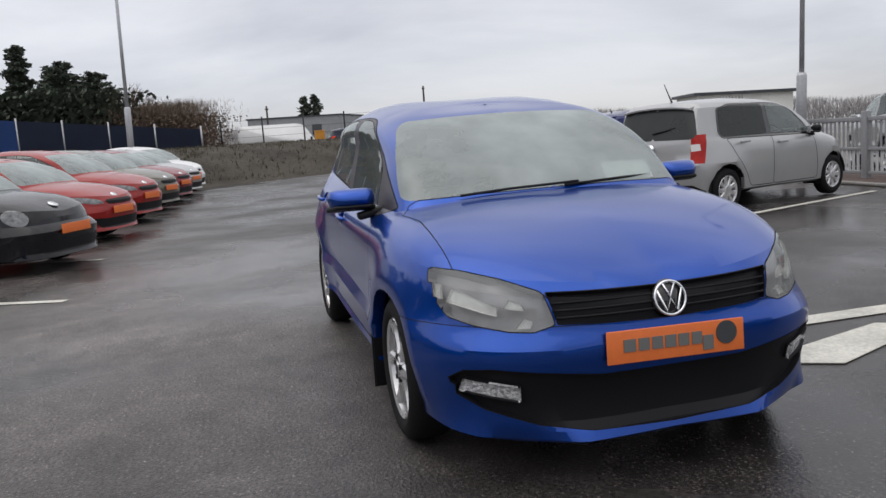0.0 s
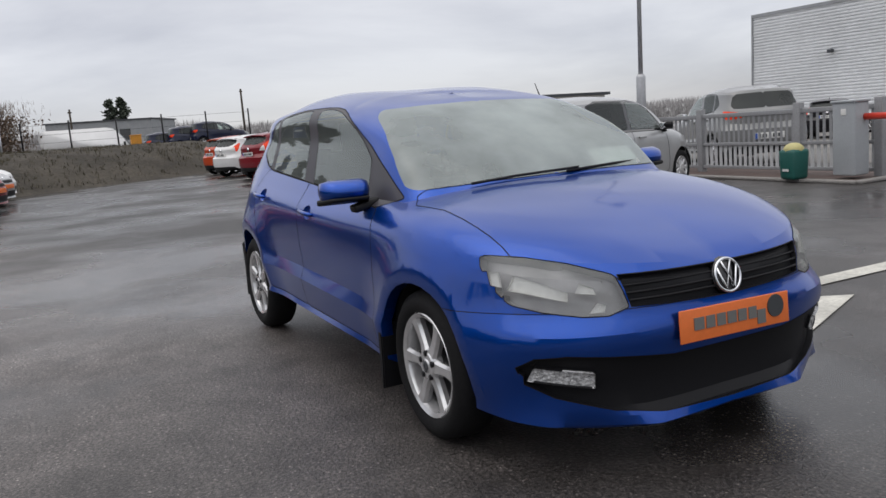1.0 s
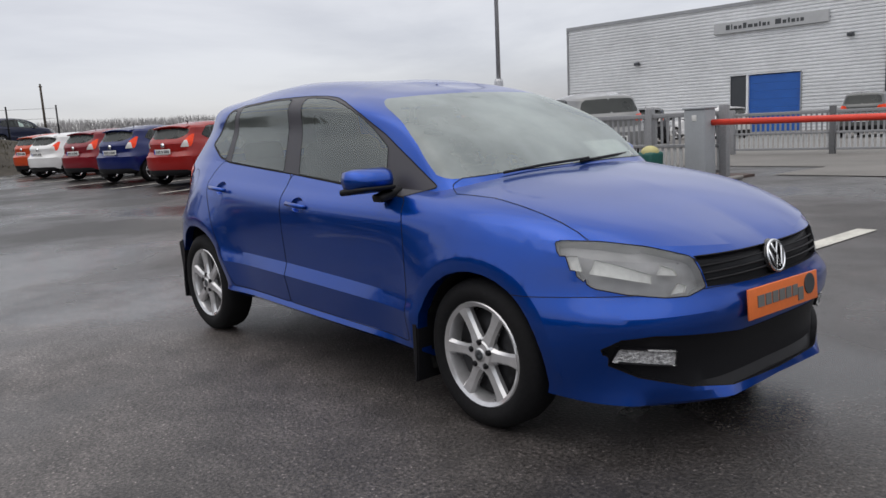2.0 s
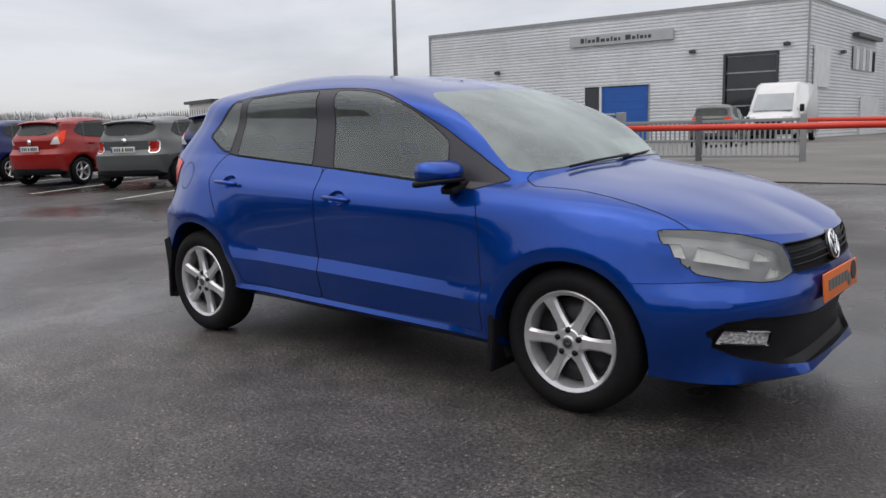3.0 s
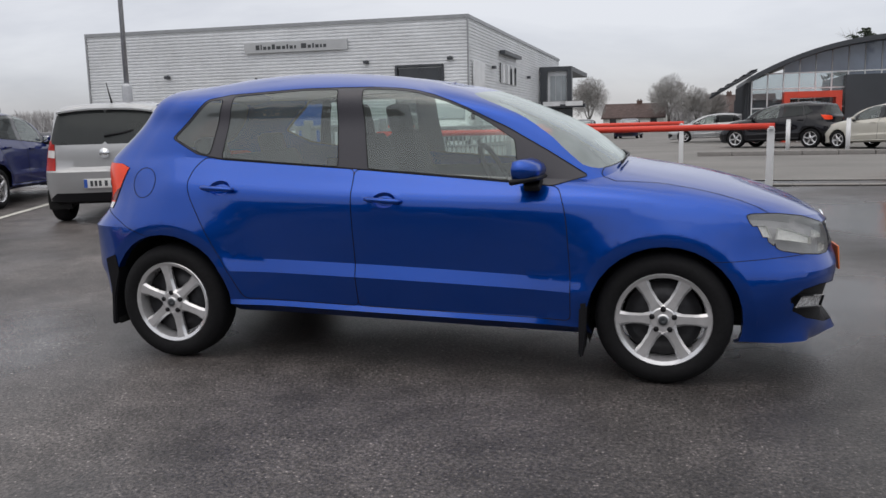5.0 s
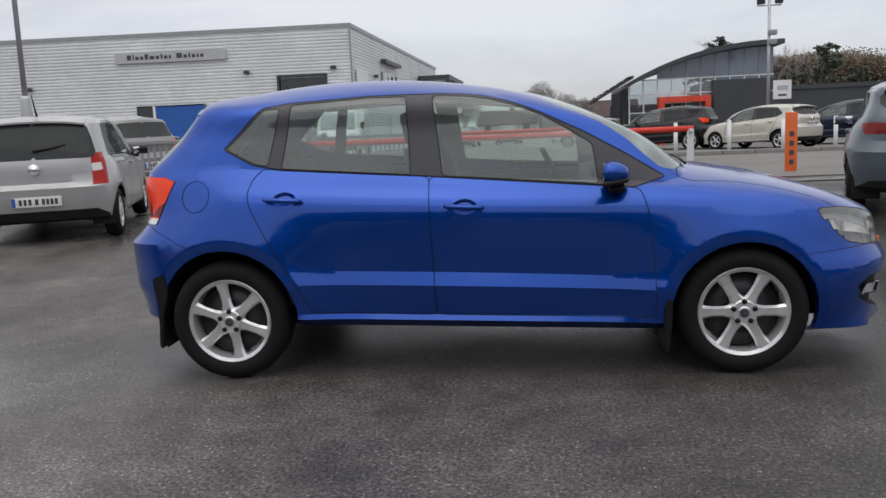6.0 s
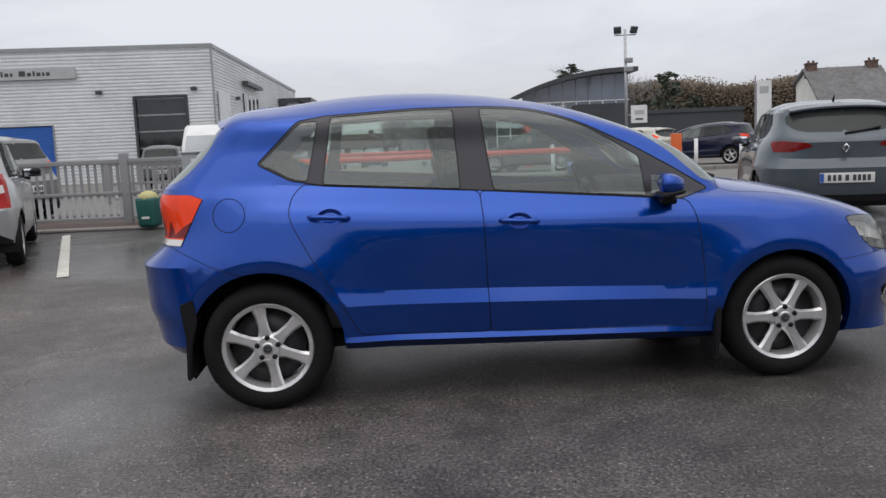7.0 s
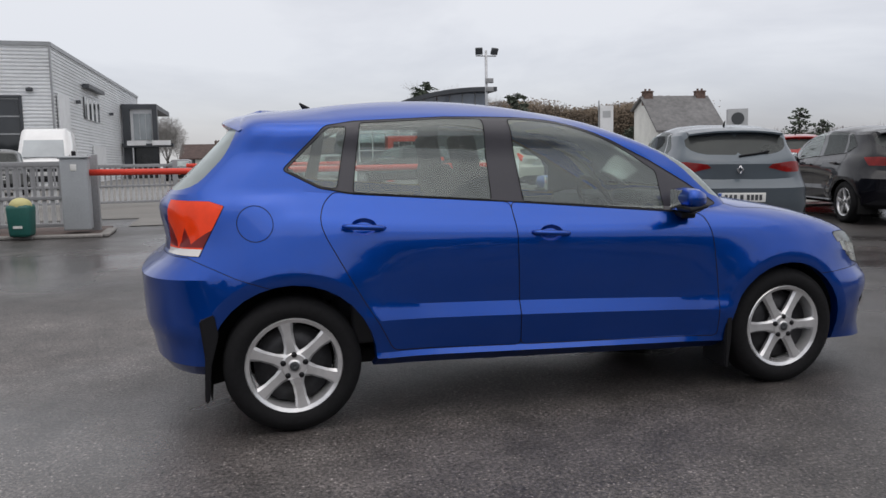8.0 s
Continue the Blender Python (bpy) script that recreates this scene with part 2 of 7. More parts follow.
def tri3(a, b, c, f):
    """A parabola through a at 0, b at 0.5 and c at 1."""
    return a * (1 - f) * (1 - 2 * f) + 4 * b * f * (1 - f) + c * f * (2 * f - 1)


def inside(poly, u, v):
    hit = False
    for i in range(len(poly)):
        (u0, v0), (u1, v1) = poly[i - 1], poly[i]
        if (v0 > v) != (v1 > v) and u < (u1 - u0) * (v - v0) / (v1 - v0) + u0:
            hit = not hit
    return hit


def rounded(poly, r, steps=4):
    """The outline with its corners rounded off."""
    out = []
    n = len(poly)
    for i in range(n):
        p, a, b = Vector(poly[i]), Vector(poly[i - 1]), Vector(poly[(i + 1) % n])
        da, db = (a - p), (b - p)
        k = min(r, da.length * 0.45, db.length * 0.45)
        s, e = p + da.normalized() * k, p + db.normalized() * k
        for j in range(steps + 1):
            f = j / steps
            out.append(tuple(s * (1 - f) ** 2 + p * 2 * f * (1 - f) + e * f * f))
    return out


# ---- cars ----
class Level:
    """One loop of a car's skin, from the front's middle round the right side to the rear's middle."""

    def __init__(self, xf, xr, af, ar, w, zf, zs, zr, nf=2.7, nr=3.2, crease=False):
        self.xf, self.xr, self.af, self.ar, self.w, self.zf, self.zs, self.zr = xf, xr, af, ar, w, zf, zs, zr
        self.nf, self.nr, self.crease = nf, nr, crease

    def points(self, counts):
        out = []
        for half, (x1, x0, n, w, za, zb, zc) in enumerate((
                (self.xf, self.af, self.nf, self.w[0], self.zf[0], self.zf[1], self.zs[0]),
                (self.xr, self.ar, self.nr, self.w[2], self.zr[1], self.zr[0], self.zs[2]))):
            fine = []
            for k in range(241):
                a = math.pi / 2 * k / 240
                fine.append((x0 + (x1 - x0) * math.cos(a) ** (2 / n), -w * math.sin(a) ** (2 / n)))
            run = [0.0]
            for p, q in zip(fine, fine[1:]):
                run.append(run[-1] + math.hypot(q[0] - p[0], q[1] - p[1]))
            total = max(run[-1], 1e-9)
            xs, ys = [p[0] for p in fine], [p[1] for p in fine]
            arc = []
            for k in range(counts[half] + 1):
                f = k / counts[half]
                x, y = np.interp(f * total, run, xs), np.interp(f * total, run, ys)
                arc.append((x, y, tri3(za, zb, zc, f) if half == 0 else tri3(zb, za, zc, f)))
            if half == 0:
                out = arc
            else:
                side = []
                for k in range(1, counts[2]):
                    f = k / counts[2]
                    side.append((self.af + (self.ar - self.af) * f, -tri3(*self.w, f), tri3(*self.zs, f)))
                out = out + side + arc[::-1]
        out = np.array(out)
        # The arcs run into the side without a kink.
        width = counts[2] / 84
        base = out[:, 1].copy()
        soft = base.copy()
        for _ in range(max(3, int(70 * width * width))):
            soft[1:-1] = (soft[:-2] + 2 * soft[1:-1] + soft[2:]) / 4
        for j in (counts[0], counts[0] + counts[2]):
            near = np.clip(2 - np.abs(np.arange(len(out)) - j) / max(2, 9 * width), 0, 1)
            out[:, 1] += (soft - base) * near
        return out


def skin(levels, counts, steps):
    """The right half of a car's skin: a smooth loft through the levels, sharp at the creased ones."""
    loops = np.array([lv.points(counts) for lv in levels])
    v = np.r_[0, np.cumsum([max(0.02, np.linalg.norm(loops[i + 1] - loops[i], axis=1).mean()) for i in range(len(loops) - 1)])]
    grads = []
    for i in range(len(loops)):
        lo = (loops[i] - loops[i - 1]) / (v[i] - v[i - 1]) if i else None
        hi = (loops[i + 1] - loops[i]) / (v[i + 1] - v[i]) if i < len(loops) - 1 else None
        if lo is None or hi is None:
            grads.append((hi if lo is None else lo, lo if hi is None else hi))
        else:
            h0, h1 = v[i] - v[i - 1], v[i + 1] - v[i]
            g = (lo * h1 + hi * h0) / (h0 + h1)
            k = float(bool(levels[i].crease))
            if isinstance(levels[i].crease, tuple):
                # Sharp along the doors only, fading out over the wheels.
                back, front = levels[i].crease
                x = loops[i][:, 0]
                k = (np.clip((x - back) / 0.25, 0, 1) * np.clip((front - x) / 0.25, 0, 1))[:, None]
            grads.append((g + (lo - g) * k, g + (hi - g) * k))
    rows = [loops[0]]
    for i in range(len(loops) - 1):
        h = v[i + 1] - v[i]
        for k in range(1, steps[i] + 1):
            f = k / steps[i]
            rows.append((2 * f**3 - 3 * f**2 + 1) * loops[i] + (f**3 - 2 * f**2 + f) * h * grads[i][1]
                        + (3 * f**2 - 2 * f**3) * loops[i + 1] + (f**3 - f**2) * h * grads[i + 1][0])
    return np.array(rows)


AXES_OF = {"side": (0, 2), "end": (1, 2), "top": (0, 1)}


def cut(bm, poly, view, keep):
    """Cuts the skin along an outline seen from the side, an end or above; keep(c) says which faces take part."""
    i, j = AXES_OF[view]
    lo = [min(p[k] for p in poly) - 0.03 for k in (0, 1)]
    hi = [max(p[k] for p in poly) + 0.03 for k in (0, 1)]
    for n in range(len(poly)):
        a, b = poly[n - 1], poly[n]
        d = (b[0] - a[0], b[1] - a[1])
        if math.hypot(*d) < 1e-5:
            continue
        no, co = [0, 0, 0], [0, 0, 0]
        no[i], no[j], co[i], co[j] = -d[1], d[0], a[0], a[1]
        ea = (min(a[0], b[0]) - 0.02, max(a[0], b[0]) + 0.02, min(a[1], b[1]) - 0.02, max(a[1], b[1]) + 0.02)
        faces = []
        for f in bm.faces:
            c = f.calc_center_median()
            if lo[0] < c[i] < hi[0] and lo[1] < c[j] < hi[1] and keep(c):
                vs = [vv.co for vv in f.verts]
                if max(p[i] for p in vs) > ea[0] and min(p[i] for p in vs) < ea[1] and max(p[j] for p in vs) > ea[2] and min(p[j] for p in vs) < ea[3]:
                    faces.append(f)
        geom = faces + list({e for f in faces for e in f.edges}) + list({vv for f in faces for vv in f.verts})
        if faces:
            bmesh.ops.bisect_plane(bm, geom=geom, dist=1e-5, plane_co=co, plane_no=no)


def pick(bm, poly, view, keep):
    i, j = AXES_OF[view]
    out = []
    for f in bm.faces:
        c = f.calc_center_median()
        if keep(c) and inside(poly, c[i], c[j]):
            out.append(f)
    return out


def lift(bm, faces, push=0.0, rim=False):
    """A new bmesh that holds copies of the faces, pushed along their normals; rim: with walls back to the skin."""
    nb = bmesh.new()
    made = {}
    for f in faces:
        vs = []
        for vv in f.verts:
            if vv not in made:
                made[vv] = nb.verts.new(vv.co + vv.normal * push)
            vs.append(made[vv])
        nb.faces.new(vs)
    if rim:
        chosen, top = set(faces), {}
        for f in faces:
            for l in f.loops:
                e = l.edge
                if sum(g in chosen for g in e.link_faces) == 1 and not all(abs(v.co.y) < 1e-4 for v in e.verts):
                    a, b = l.vert, l.link_loop_next.vert
                    for v in (a, b):
                        if v not in top:
                            top[v] = nb.verts.new(v.co)
                    nb.faces.new((made[b], made[a], top[a], top[b]))
    return nb


def mirrored(bm, both=False):
    """The other side's copy; both: the two sides in one mesh."""
    nb = bm.copy()
    for vv in nb.verts:
        vv.co.y = -vv.co.y
    bmesh.ops.reverse_faces(nb, faces=nb.faces[:])
    if not both:
        return nb
    me = bpy.data.meshes.new("tmp")
    nb.to_mesh(me)
    nb.free()
    bm.from_mesh(me)
    bpy.data.meshes.remove(me)
    bmesh.ops.remove_doubles(bm, verts=bm.verts[:], dist=0.0006)
    return bm


def seams(bm, faces, half=0.0025, up=0.0012):
    """Narrow dark strips along the border of some faces, one bmesh for each unbroken run."""
    chosen = set(faces)
    root = {}

    def find(v):
        while root.setdefault(v, v) is not v:
            v = root[v]
        return v

    rim = []
    for f in faces:
        for e in f.edges:
            if len(e.link_faces) == 2 and sum(g in chosen for g in e.link_faces) == 1 and not all(abs(v.co.y) < 1e-4 for v in e.verts):
                rim.append(e)
                root[find(e.verts[0])] = find(e.verts[1])
    runs = {}
    for e in rim:
        runs.setdefault(find(e.verts[0]), []).append(e)
    out = []
    for edges in runs.values():
        nb = bmesh.new()
        made = {}
        for e in edges:
            a, b = e.verts
            n = (a.normal + b.normal).normalized()
            s = n.cross(b.co - a.co).normalized() * half
            for v in (a, b):
                made.setdefault(v, []).append(s if not made.get(v) or s.dot(made[v][0]) > 0 else -s)
        verts = {}
        for v, ss in made.items():
            s = sum(ss, Vector()) / len(ss)
            verts[v] = (nb.verts.new(v.co - s + v.normal * up), nb.verts.new(v.co + s + v.normal * up))
        for e in edges:
            (a0, a1), (b0, b1) = verts[e.verts[0]], verts[e.verts[1]]
            if (a1.co - a0.co).dot(b1.co - b0.co) < 0:
                b0, b1 = b1, b0
            nb.faces.new((a0, b0, b1, a1))
        bmesh.ops.recalc_face_normals(nb, faces=nb.faces)
        out.append(nb)
    return out


def make_wheel(parent, name, x, y, r, rim_r, width, spokes, side, style="alloy", detail=36):
    """A tyre on a spoked rim, its outer face towards side (-1: right)."""
    hub = new(name)
    hub.parent = parent
    hub.matrix_basis = Matrix.Translation((x, y, r)) @ (Matrix.Identity(4) if side < 0 else pose(0, 0, 0, 0, 0, 180))
    h = width / 2
    bm = bmesh.new()
    rr = rim_r
    prof = [(rr - 0.012, -h + 0.022), (rr + 0.012, -h + 0.004), (rr + (r - rr) * 0.45, -h - 0.004), (r - 0.03, -h + 0.004), (r - 0.008, -h + 0.02),
            (r, -h + 0.05), (r, h - 0.05), (r - 0.01, h - 0.02), (r - 0.03, h - 0.004), (rr, h - 0.01), (rr - 0.01, h - 0.05)]
    revolve(bm, prof, detail)
    part("tyre", bm, M_TYRE, hub)
    bm = bmesh.new()
    y0 = -h + 0.012
    revolve(bm, [(rr - 0.004, y0 - 0.004), (rr + 0.004, y0 + 0.004), (rr - 0.002, y0 + 0.03), (rr - 0.022, y0 + 0.10), (rr - 0.03, y0 + 0.10),
                 (rr - 0.026, y0 + 0.02), (rr - 0.02, y0 + 0.004)], detail)
    revolve(bm, [(0.001, y0 - 0.002), (0.052, y0 - 0.002), (0.068, y0 + 0.012), (0.07, y0 + 0.04), (0.001, y0 + 0.04)], detail)
    for k in range(spokes):
        a = 2 * math.pi * k / spokes + math.radians(100 if x < 0 else 120)
        c, s = math.cos(a), math.sin(a)
        wi, wo = (0.036, 0.033) if style == "alloy" else (0.036, 0.042)
        sec = []
        for f, w, d in ((0.05, wi, 0.002), (rr * 0.42, (wi + wo) / 2 - 0.009, 0.008), (rr * 0.68, (wi + wo) / 2 - 0.009, 0.008), (rr * 0.84, (wi + wo) / 2 - 0.003, 0.005), (rr - 0.012, wo + 0.006, 0.002)):
            ring = []
            for u, dd in ((-w, 0.012), (-w * 0.62, 0.0), (w * 0.62, 0.0), (w, 0.012), (w * 0.8, 0.034), (-w * 0.8, 0.034)):
                ring.append(bm.verts.new((f * c - u * s, y0 + d + dd, f * s + u * c)))
            sec.append(ring)
        for p, q in zip(sec, sec[1:]):
            for i in range(6):
                bm.faces.new((p[i], p[(i + 1) % 6], q[(i + 1) % 6], q[i]))
    bmesh.ops.recalc_face_normals(bm, faces=bm.faces)
    rim = part("rim", bm, M_ALLOY, hub)
    for pp in rim.data.polygons:
        pp.use_smooth = style != "alloy" or len(pp.vertices) > 4
    rim.data.shade_smooth()
    rim.data.set_sharp_from_angle(angle=radians(35))
    bm = bmesh.new()
    revolve(bm, [(0.001, y0 + 0.055), (rr - 0.04, y0 + 0.055), (rr - 0.04, y0 + 0.065), (0.001, y0 + 0.065)], 28)
    part("brake_disc", bm, M_DARKMETAL, hub)
    if style == "alloy":
        for k in range(5):
            bm = bmesh.new()
            a = 2 * math.pi * k / 5 + math.radians(90)
            p = Vector((0.05 * math.cos(a), 0, 0.05 * math.sin(a)))
            tube(bm, [p + Vector((0, y0 - 0.006, 0)), p + Vector((0, y0 + 0.03, 0))], 0.0125, 8)
            part("wheel_bolt", bm, M_TRIM, hub)
        bm = bmesh.new()
        revolve(bm, [(0.001, y0 - 0.006), (0.028, y0 - 0.005), (0.030, y0 + 0.004), (0.001, y0 + 0.004)], 20)
        cap = part("hub_cap", bm, M_ALLOY, hub)
        bm = bmesh.new()
        revolve(bm, [(0.001, y0 - 0.008), (0.021, y0 - 0.0075), (0.021, y0 - 0.005), (0.001, y0 - 0.005)], 20)
        part("round_mark", bm, M_INK, cap)
    return hub


def plate(parent, name, m, base, band, label):
    """A number plate with plain bars in place of its writing; m turns plate coordinates (x right, z up, -y out)."""
    bm = bmesh.new()
    box(bm, (0, 0, 0), (0.52, 0.008, 0.112), bevel=0.003)
    p = part(name, bm, base, parent, label)
    p.matrix_basis = m
    if band:
        bm = bmesh.new()
        box(bm, (-0.24, -0.005, 0), (0.038, 0.004, 0.10))
        part("blue_band", bm, M_PLATEBLUE, p, smooth=False)
        for k, (x, w) in enumerate(((-0.17, 0.032), (-0.12, 0.03), (-0.07, 0.032), (0.0, 0.035), (0.07, 0.032), (0.115, 0.03), (0.16, 0.032), (0.205, 0.03))):
            bm = bmesh.new()
            box(bm, (x, -0.005, 0), (w, 0.003, 0.066))
            part("plain_bar", bm, M_INK, p, smooth=False)
    return p


def hatch_levels(roof_end=-1.42, glass_end=-1.755, nose=0.0, roof=0.0):
    """The loops of a five-door hatchback 3.97 m long. roof_end, glass_end: the tops of tailgate and rear window's foot; nose: its blunting."""
    a, b = 1.15, -1.2
    return [
        Level(1.93, -1.80, a, b, (0.74, 0.745, 0.74), (0.165, 0.165), (0.20, 0.235, 0.27), (0.25, 0.25)),
        Level(2.02, -1.84, a, b, (0.818, 0.834, 0.815), (0.185, 0.19), (0.250, 0.288, 0.320), (0.31, 0.31), crease=True, nf=3.15),
        Level(1.998, -1.855, a, b, (0.818, 0.821, 0.815), (0.245, 0.25), (0.285, 0.314, 0.345), (0.38, 0.38), crease=(-1.0, 0.95), nf=3.15),
        Level(2.02, -1.88, a, b, (0.838, 0.846, 0.836), (0.40, 0.40), (0.405, 0.458, 0.49), (0.47, 0.47), crease=(-1.0, 0.95), nf=3.15),
        Level(2.034, -1.885, a, b, (0.838, 0.823, 0.836), (0.475, 0.475), (0.462, 0.52, 0.555), (0.55, 0.55), crease=(-1.0, 0.95), nf=3.15),
        Level(2.022 - nose, -1.89, a, b, (0.837, 0.832, 0.838), (0.57, 0.57), (0.62, 0.68, 0.70), (0.685, 0.685), crease=(-9.0, -1.35), nf=2.65),
        Level(1.975 - nose, -1.778, 1.1, b, (0.818, 0.828, 0.812), (0.69, 0.745), (0.80, 0.83, 0.885), (0.79, 0.80), nf=2.45),
        Level(1.55, glass_end - 0.045, 1.0, b, (0.778, 0.776, 0.762), (0.873, 0.868), (0.875, 0.912, 0.975), (0.97, 0.97)),
        Level(1.05, glass_end, 0.90, -1.22, (0.722, 0.735, 0.705), (0.962, 0.955), (0.915, 0.972, 1.05), (1.03, 1.04), nf=2.6, nr=4, crease=True),
        Level(0.84, (glass_end + roof_end) / 2, 0.69, -1.15, (0.668, 0.68, 0.655), (1.125, 1.12), (1.135, 1.17, 1.19 + roof), (1.19, 1.19), nf=2.6, nr=4),
        Level(0.32, roof_end, 0.13, -1.0, (0.585, 0.605, 0.585), (1.352, 1.342), (1.342, 1.376, 1.357 + roof), (1.365, 1.36), nf=3, nr=5),
        Level(0.17, roof_end + 0.02, 0.05, -1.0, (0.45, 0.46, 0.45), (1.380, 1.376), (1.388, 1.434, 1.412 + roof), (1.388, 1.388), nf=3, nr=5),
        Level(0.12, -1.3, -0.05, -1.0, (0.0, 0.0, 0.0), (1.396, 1.396), (1.418, 1.453, 1.435 + roof), (1.425, 1.425)),
    ]


def city_levels():
    """The loops of a boxy city car 3.56 m long with an upright tail."""
    a, b = 1.05, -1.15
    return [
        Level(1.68, -1.64, a, b, (0.72, 0.725, 0.72), (0.2, 0.2), (0.22, 0.24, 0.25), (0.25, 0.25)),
        Level(1.76, -1.70, a, b, (0.79, 0.80, 0.79), (0.23, 0.23), (0.25, 0.27, 0.28), (0.28, 0.28), nr=4.5, crease=True),
        Level(1.775, -1.75, a, b, (0.81, 0.815, 0.81), (0.45, 0.45), (0.45, 0.46, 0.48), (0.46, 0.46), nr=4.5),
        Level(1.77, -1.765, a, b, (0.82, 0.82, 0.815), (0.56, 0.56), (0.60, 0.62, 0.64), (0.64, 0.64), nr=4.5, crease=True),
        Level(1.74, -1.72, a, b, (0.815, 0.815, 0.80), (0.70, 0.74), (0.80, 0.82, 0.84), (0.70, 0.72), nr=5),
        Level(1.45, -1.71, 0.95, b, (0.78, 0.785, 0.77), (0.86, 0.86), (0.88, 0.90, 0.92), (0.88, 0.90), nr=5),
        Level(1.05, -1.69, 0.85, -1.25, (0.74, 0.75, 0.735), (0.97, 0.96), (0.93, 0.95, 0.97), (0.98, 0.98), nf=2.6, nr=6, crease=True),
        Level(0.80, -1.63, 0.62, -1.25, (0.69, 0.70, 0.69), (1.15, 1.14), (1.14, 1.17, 1.19), (1.2, 1.2), nr=6),
        Level(0.36, -1.55, 0.15, -1.2, (0.60, 0.62, 0.61), (1.36, 1.35), (1.36, 1.40, 1.41), (1.40, 1.40), nf=3, nr=6),
        Level(0.2, -1.5, 0.05, -1.2, (0.46, 0.47, 0.46), (1.40, 1.39), (1.41, 1.45, 1.44), (1.435, 1.435), nf=3, nr=6),
        Level(0.0, -1.3, -0.2, -1.1, (0.0, 0.0, 0.0), (1.43, 1.43), (1.445, 1.475, 1.465), (1.46, 1.46)),
    ]


CITY = dict(day=[(-1.30, 1.02), (-1.24, 0.945), (0.74, 0.905), (0.62, 1.06), (0.40, 1.24), (0.18, 1.345), (-0.1, 1.375), (-1.0, 1.385), (-1.26, 1.33)],
            gf=[(-0.20, 0.965), (0.66, 0.93), (0.56, 1.07), (0.36, 1.235), (0.15, 1.325), (-0.22, 1.355)],
            gr=[(-1.26, 1.03), (-1.20, 0.968), (-0.30, 0.965), (-0.31, 1.36), (-1.0, 1.365), (-1.22, 1.32)],
            gq=[(-1.285, 1.10), (-1.275, 1.10), (-1.275, 1.12)],
            rs=[(0.02, 0.965), (-0.60, 0.965), (-0.66, 1.0), (-0.60, 1.25), (-0.56, 1.36), (0.02, 1.375)],
            fd=[(-0.24, 0.94), (0.70, 0.90), (0.76, 0.70), (0.78, 0.5), (0.78, 0.28), (-0.24, 0.29)],
            rd=[(-0.24, 0.94), (-0.24, 0.29), (-0.74, 0.30), (-0.90, 0.55), (-1.04, 0.72), (-1.18, 0.94)])


def arc(cx, cz, r, n):
    return [(cx + r * math.cos(2 * math.pi * k / n), cz + r * math.sin(2 * math.pi * k / n)) for k in range(n)]


GLASS_FRONT = [(-0.150, 0.976), (0.585, 0.915), (0.560, 1.10), (0.43, 1.186), (0.33, 1.243), (0.25, 1.277), (0.16, 1.308), (0.07, 1.332), (-0.03, 1.347), (-0.12, 1.354), (-0.195, 1.356)]
GLASS_REAR = [(-0.945, 1.037), (-0.305, 0.988), (-0.322, 1.358), (-0.5, 1.360), (-0.895, 1.343)]
GLASS_QUARTER = [(-1.232, 1.140), (-1.08, 1.064), (-1.015, 1.052), (-0.955, 1.330), (-1.04, 1.324)]
DAYLIGHT = [(-1.247, 1.140), (-1.09, 1.058), (-0.95, 1.034), (-0.31, 0.985), (0.60, 0.909), (0.74, 0.893), (0.90, 0.932), (0.72, 1.045),
            (0.53, 1.155), (0.43, 1.203), (0.33, 1.253), (0.25, 1.287), (0.16, 1.319), (0.07, 1.343), (-0.03, 1.358), (-0.14, 1.365), (-0.3, 1.368), (-0.5, 1.369), (-0.92, 1.352), (-1.05, 1.332)]
SCREEN = [(0.02, 0.975), (-0.35, 0.972), (-0.65, 0.962), (-0.676, 0.975), (-0.668, 1.05), (-0.638, 1.17), (-0.575, 1.285), (-0.515, 1.322), (-0.30, 1.332), (0.02, 1.338)]
REAR_SCREEN = [(0.02, 1.055), (-0.5, 1.055), (-0.60, 1.07), (-0.56, 1.2), (-0.515, 1.32), (0.02, 1.335)]
FRONT_DOOR = [(-0.216, 0.975), (0.772, 0.890), (0.80, 0.80), (0.812, 0.72), (0.83, 0.5), (0.83, 0.288), (-0.195, 0.318), (-0.2, 0.46)]
REAR_DOOR = [(-0.216, 0.975), (-0.2, 0.46), (-0.195, 0.318), (-0.80, 0.342), (-0.86, 0.46), (-0.93, 0.574), (-1.0, 0.70), (-1.085, 0.86), (-1.103, 0.92),
             (-1.085, 0.99), (-1.03, 1.045), (-0.95, 1.03)]
BONNET = [(2.2, 0.02), (2.2, -0.47), (2.0, -0.50), (1.90, -0.62), (1.78, -0.685), (1.70, -0.672), (1.2, -0.668), (1.02, -0.70), (0.955, -0.66), (1.0, -0.4), (1.04, 0.02)]
HEADLAMP = [(-0.405, 0.583), (-0.435, 0.692), (-0.55, 0.735), (-0.65, 0.758), (-0.732, 0.765), (-0.744, 0.72), (-0.738, 0.66), (-0.715, 0.603), (-0.65, 0.580), (-0.55, 0.562), (-0.475, 0.560)]
GRILLE = [(0.02, 0.682), (-0.425, 0.690), (-0.40, 0.582), (0.02, 0.572)]
INTAKE = [(0.02, 0.405), (-0.26, 0.405), (-0.44, 0.425), (-0.62, 0.442), (-0.70, 0.432), (-0.735, 0.398), (-0.715, 0.340), (-0.64, 0.290), (-0.47, 0.236), (-0.3, 0.212), (0.02, 0.203)]
FOG = [(-0.530, 0.318), (-0.535, 0.374), (-0.700, 0.400), (-0.708, 0.350)]
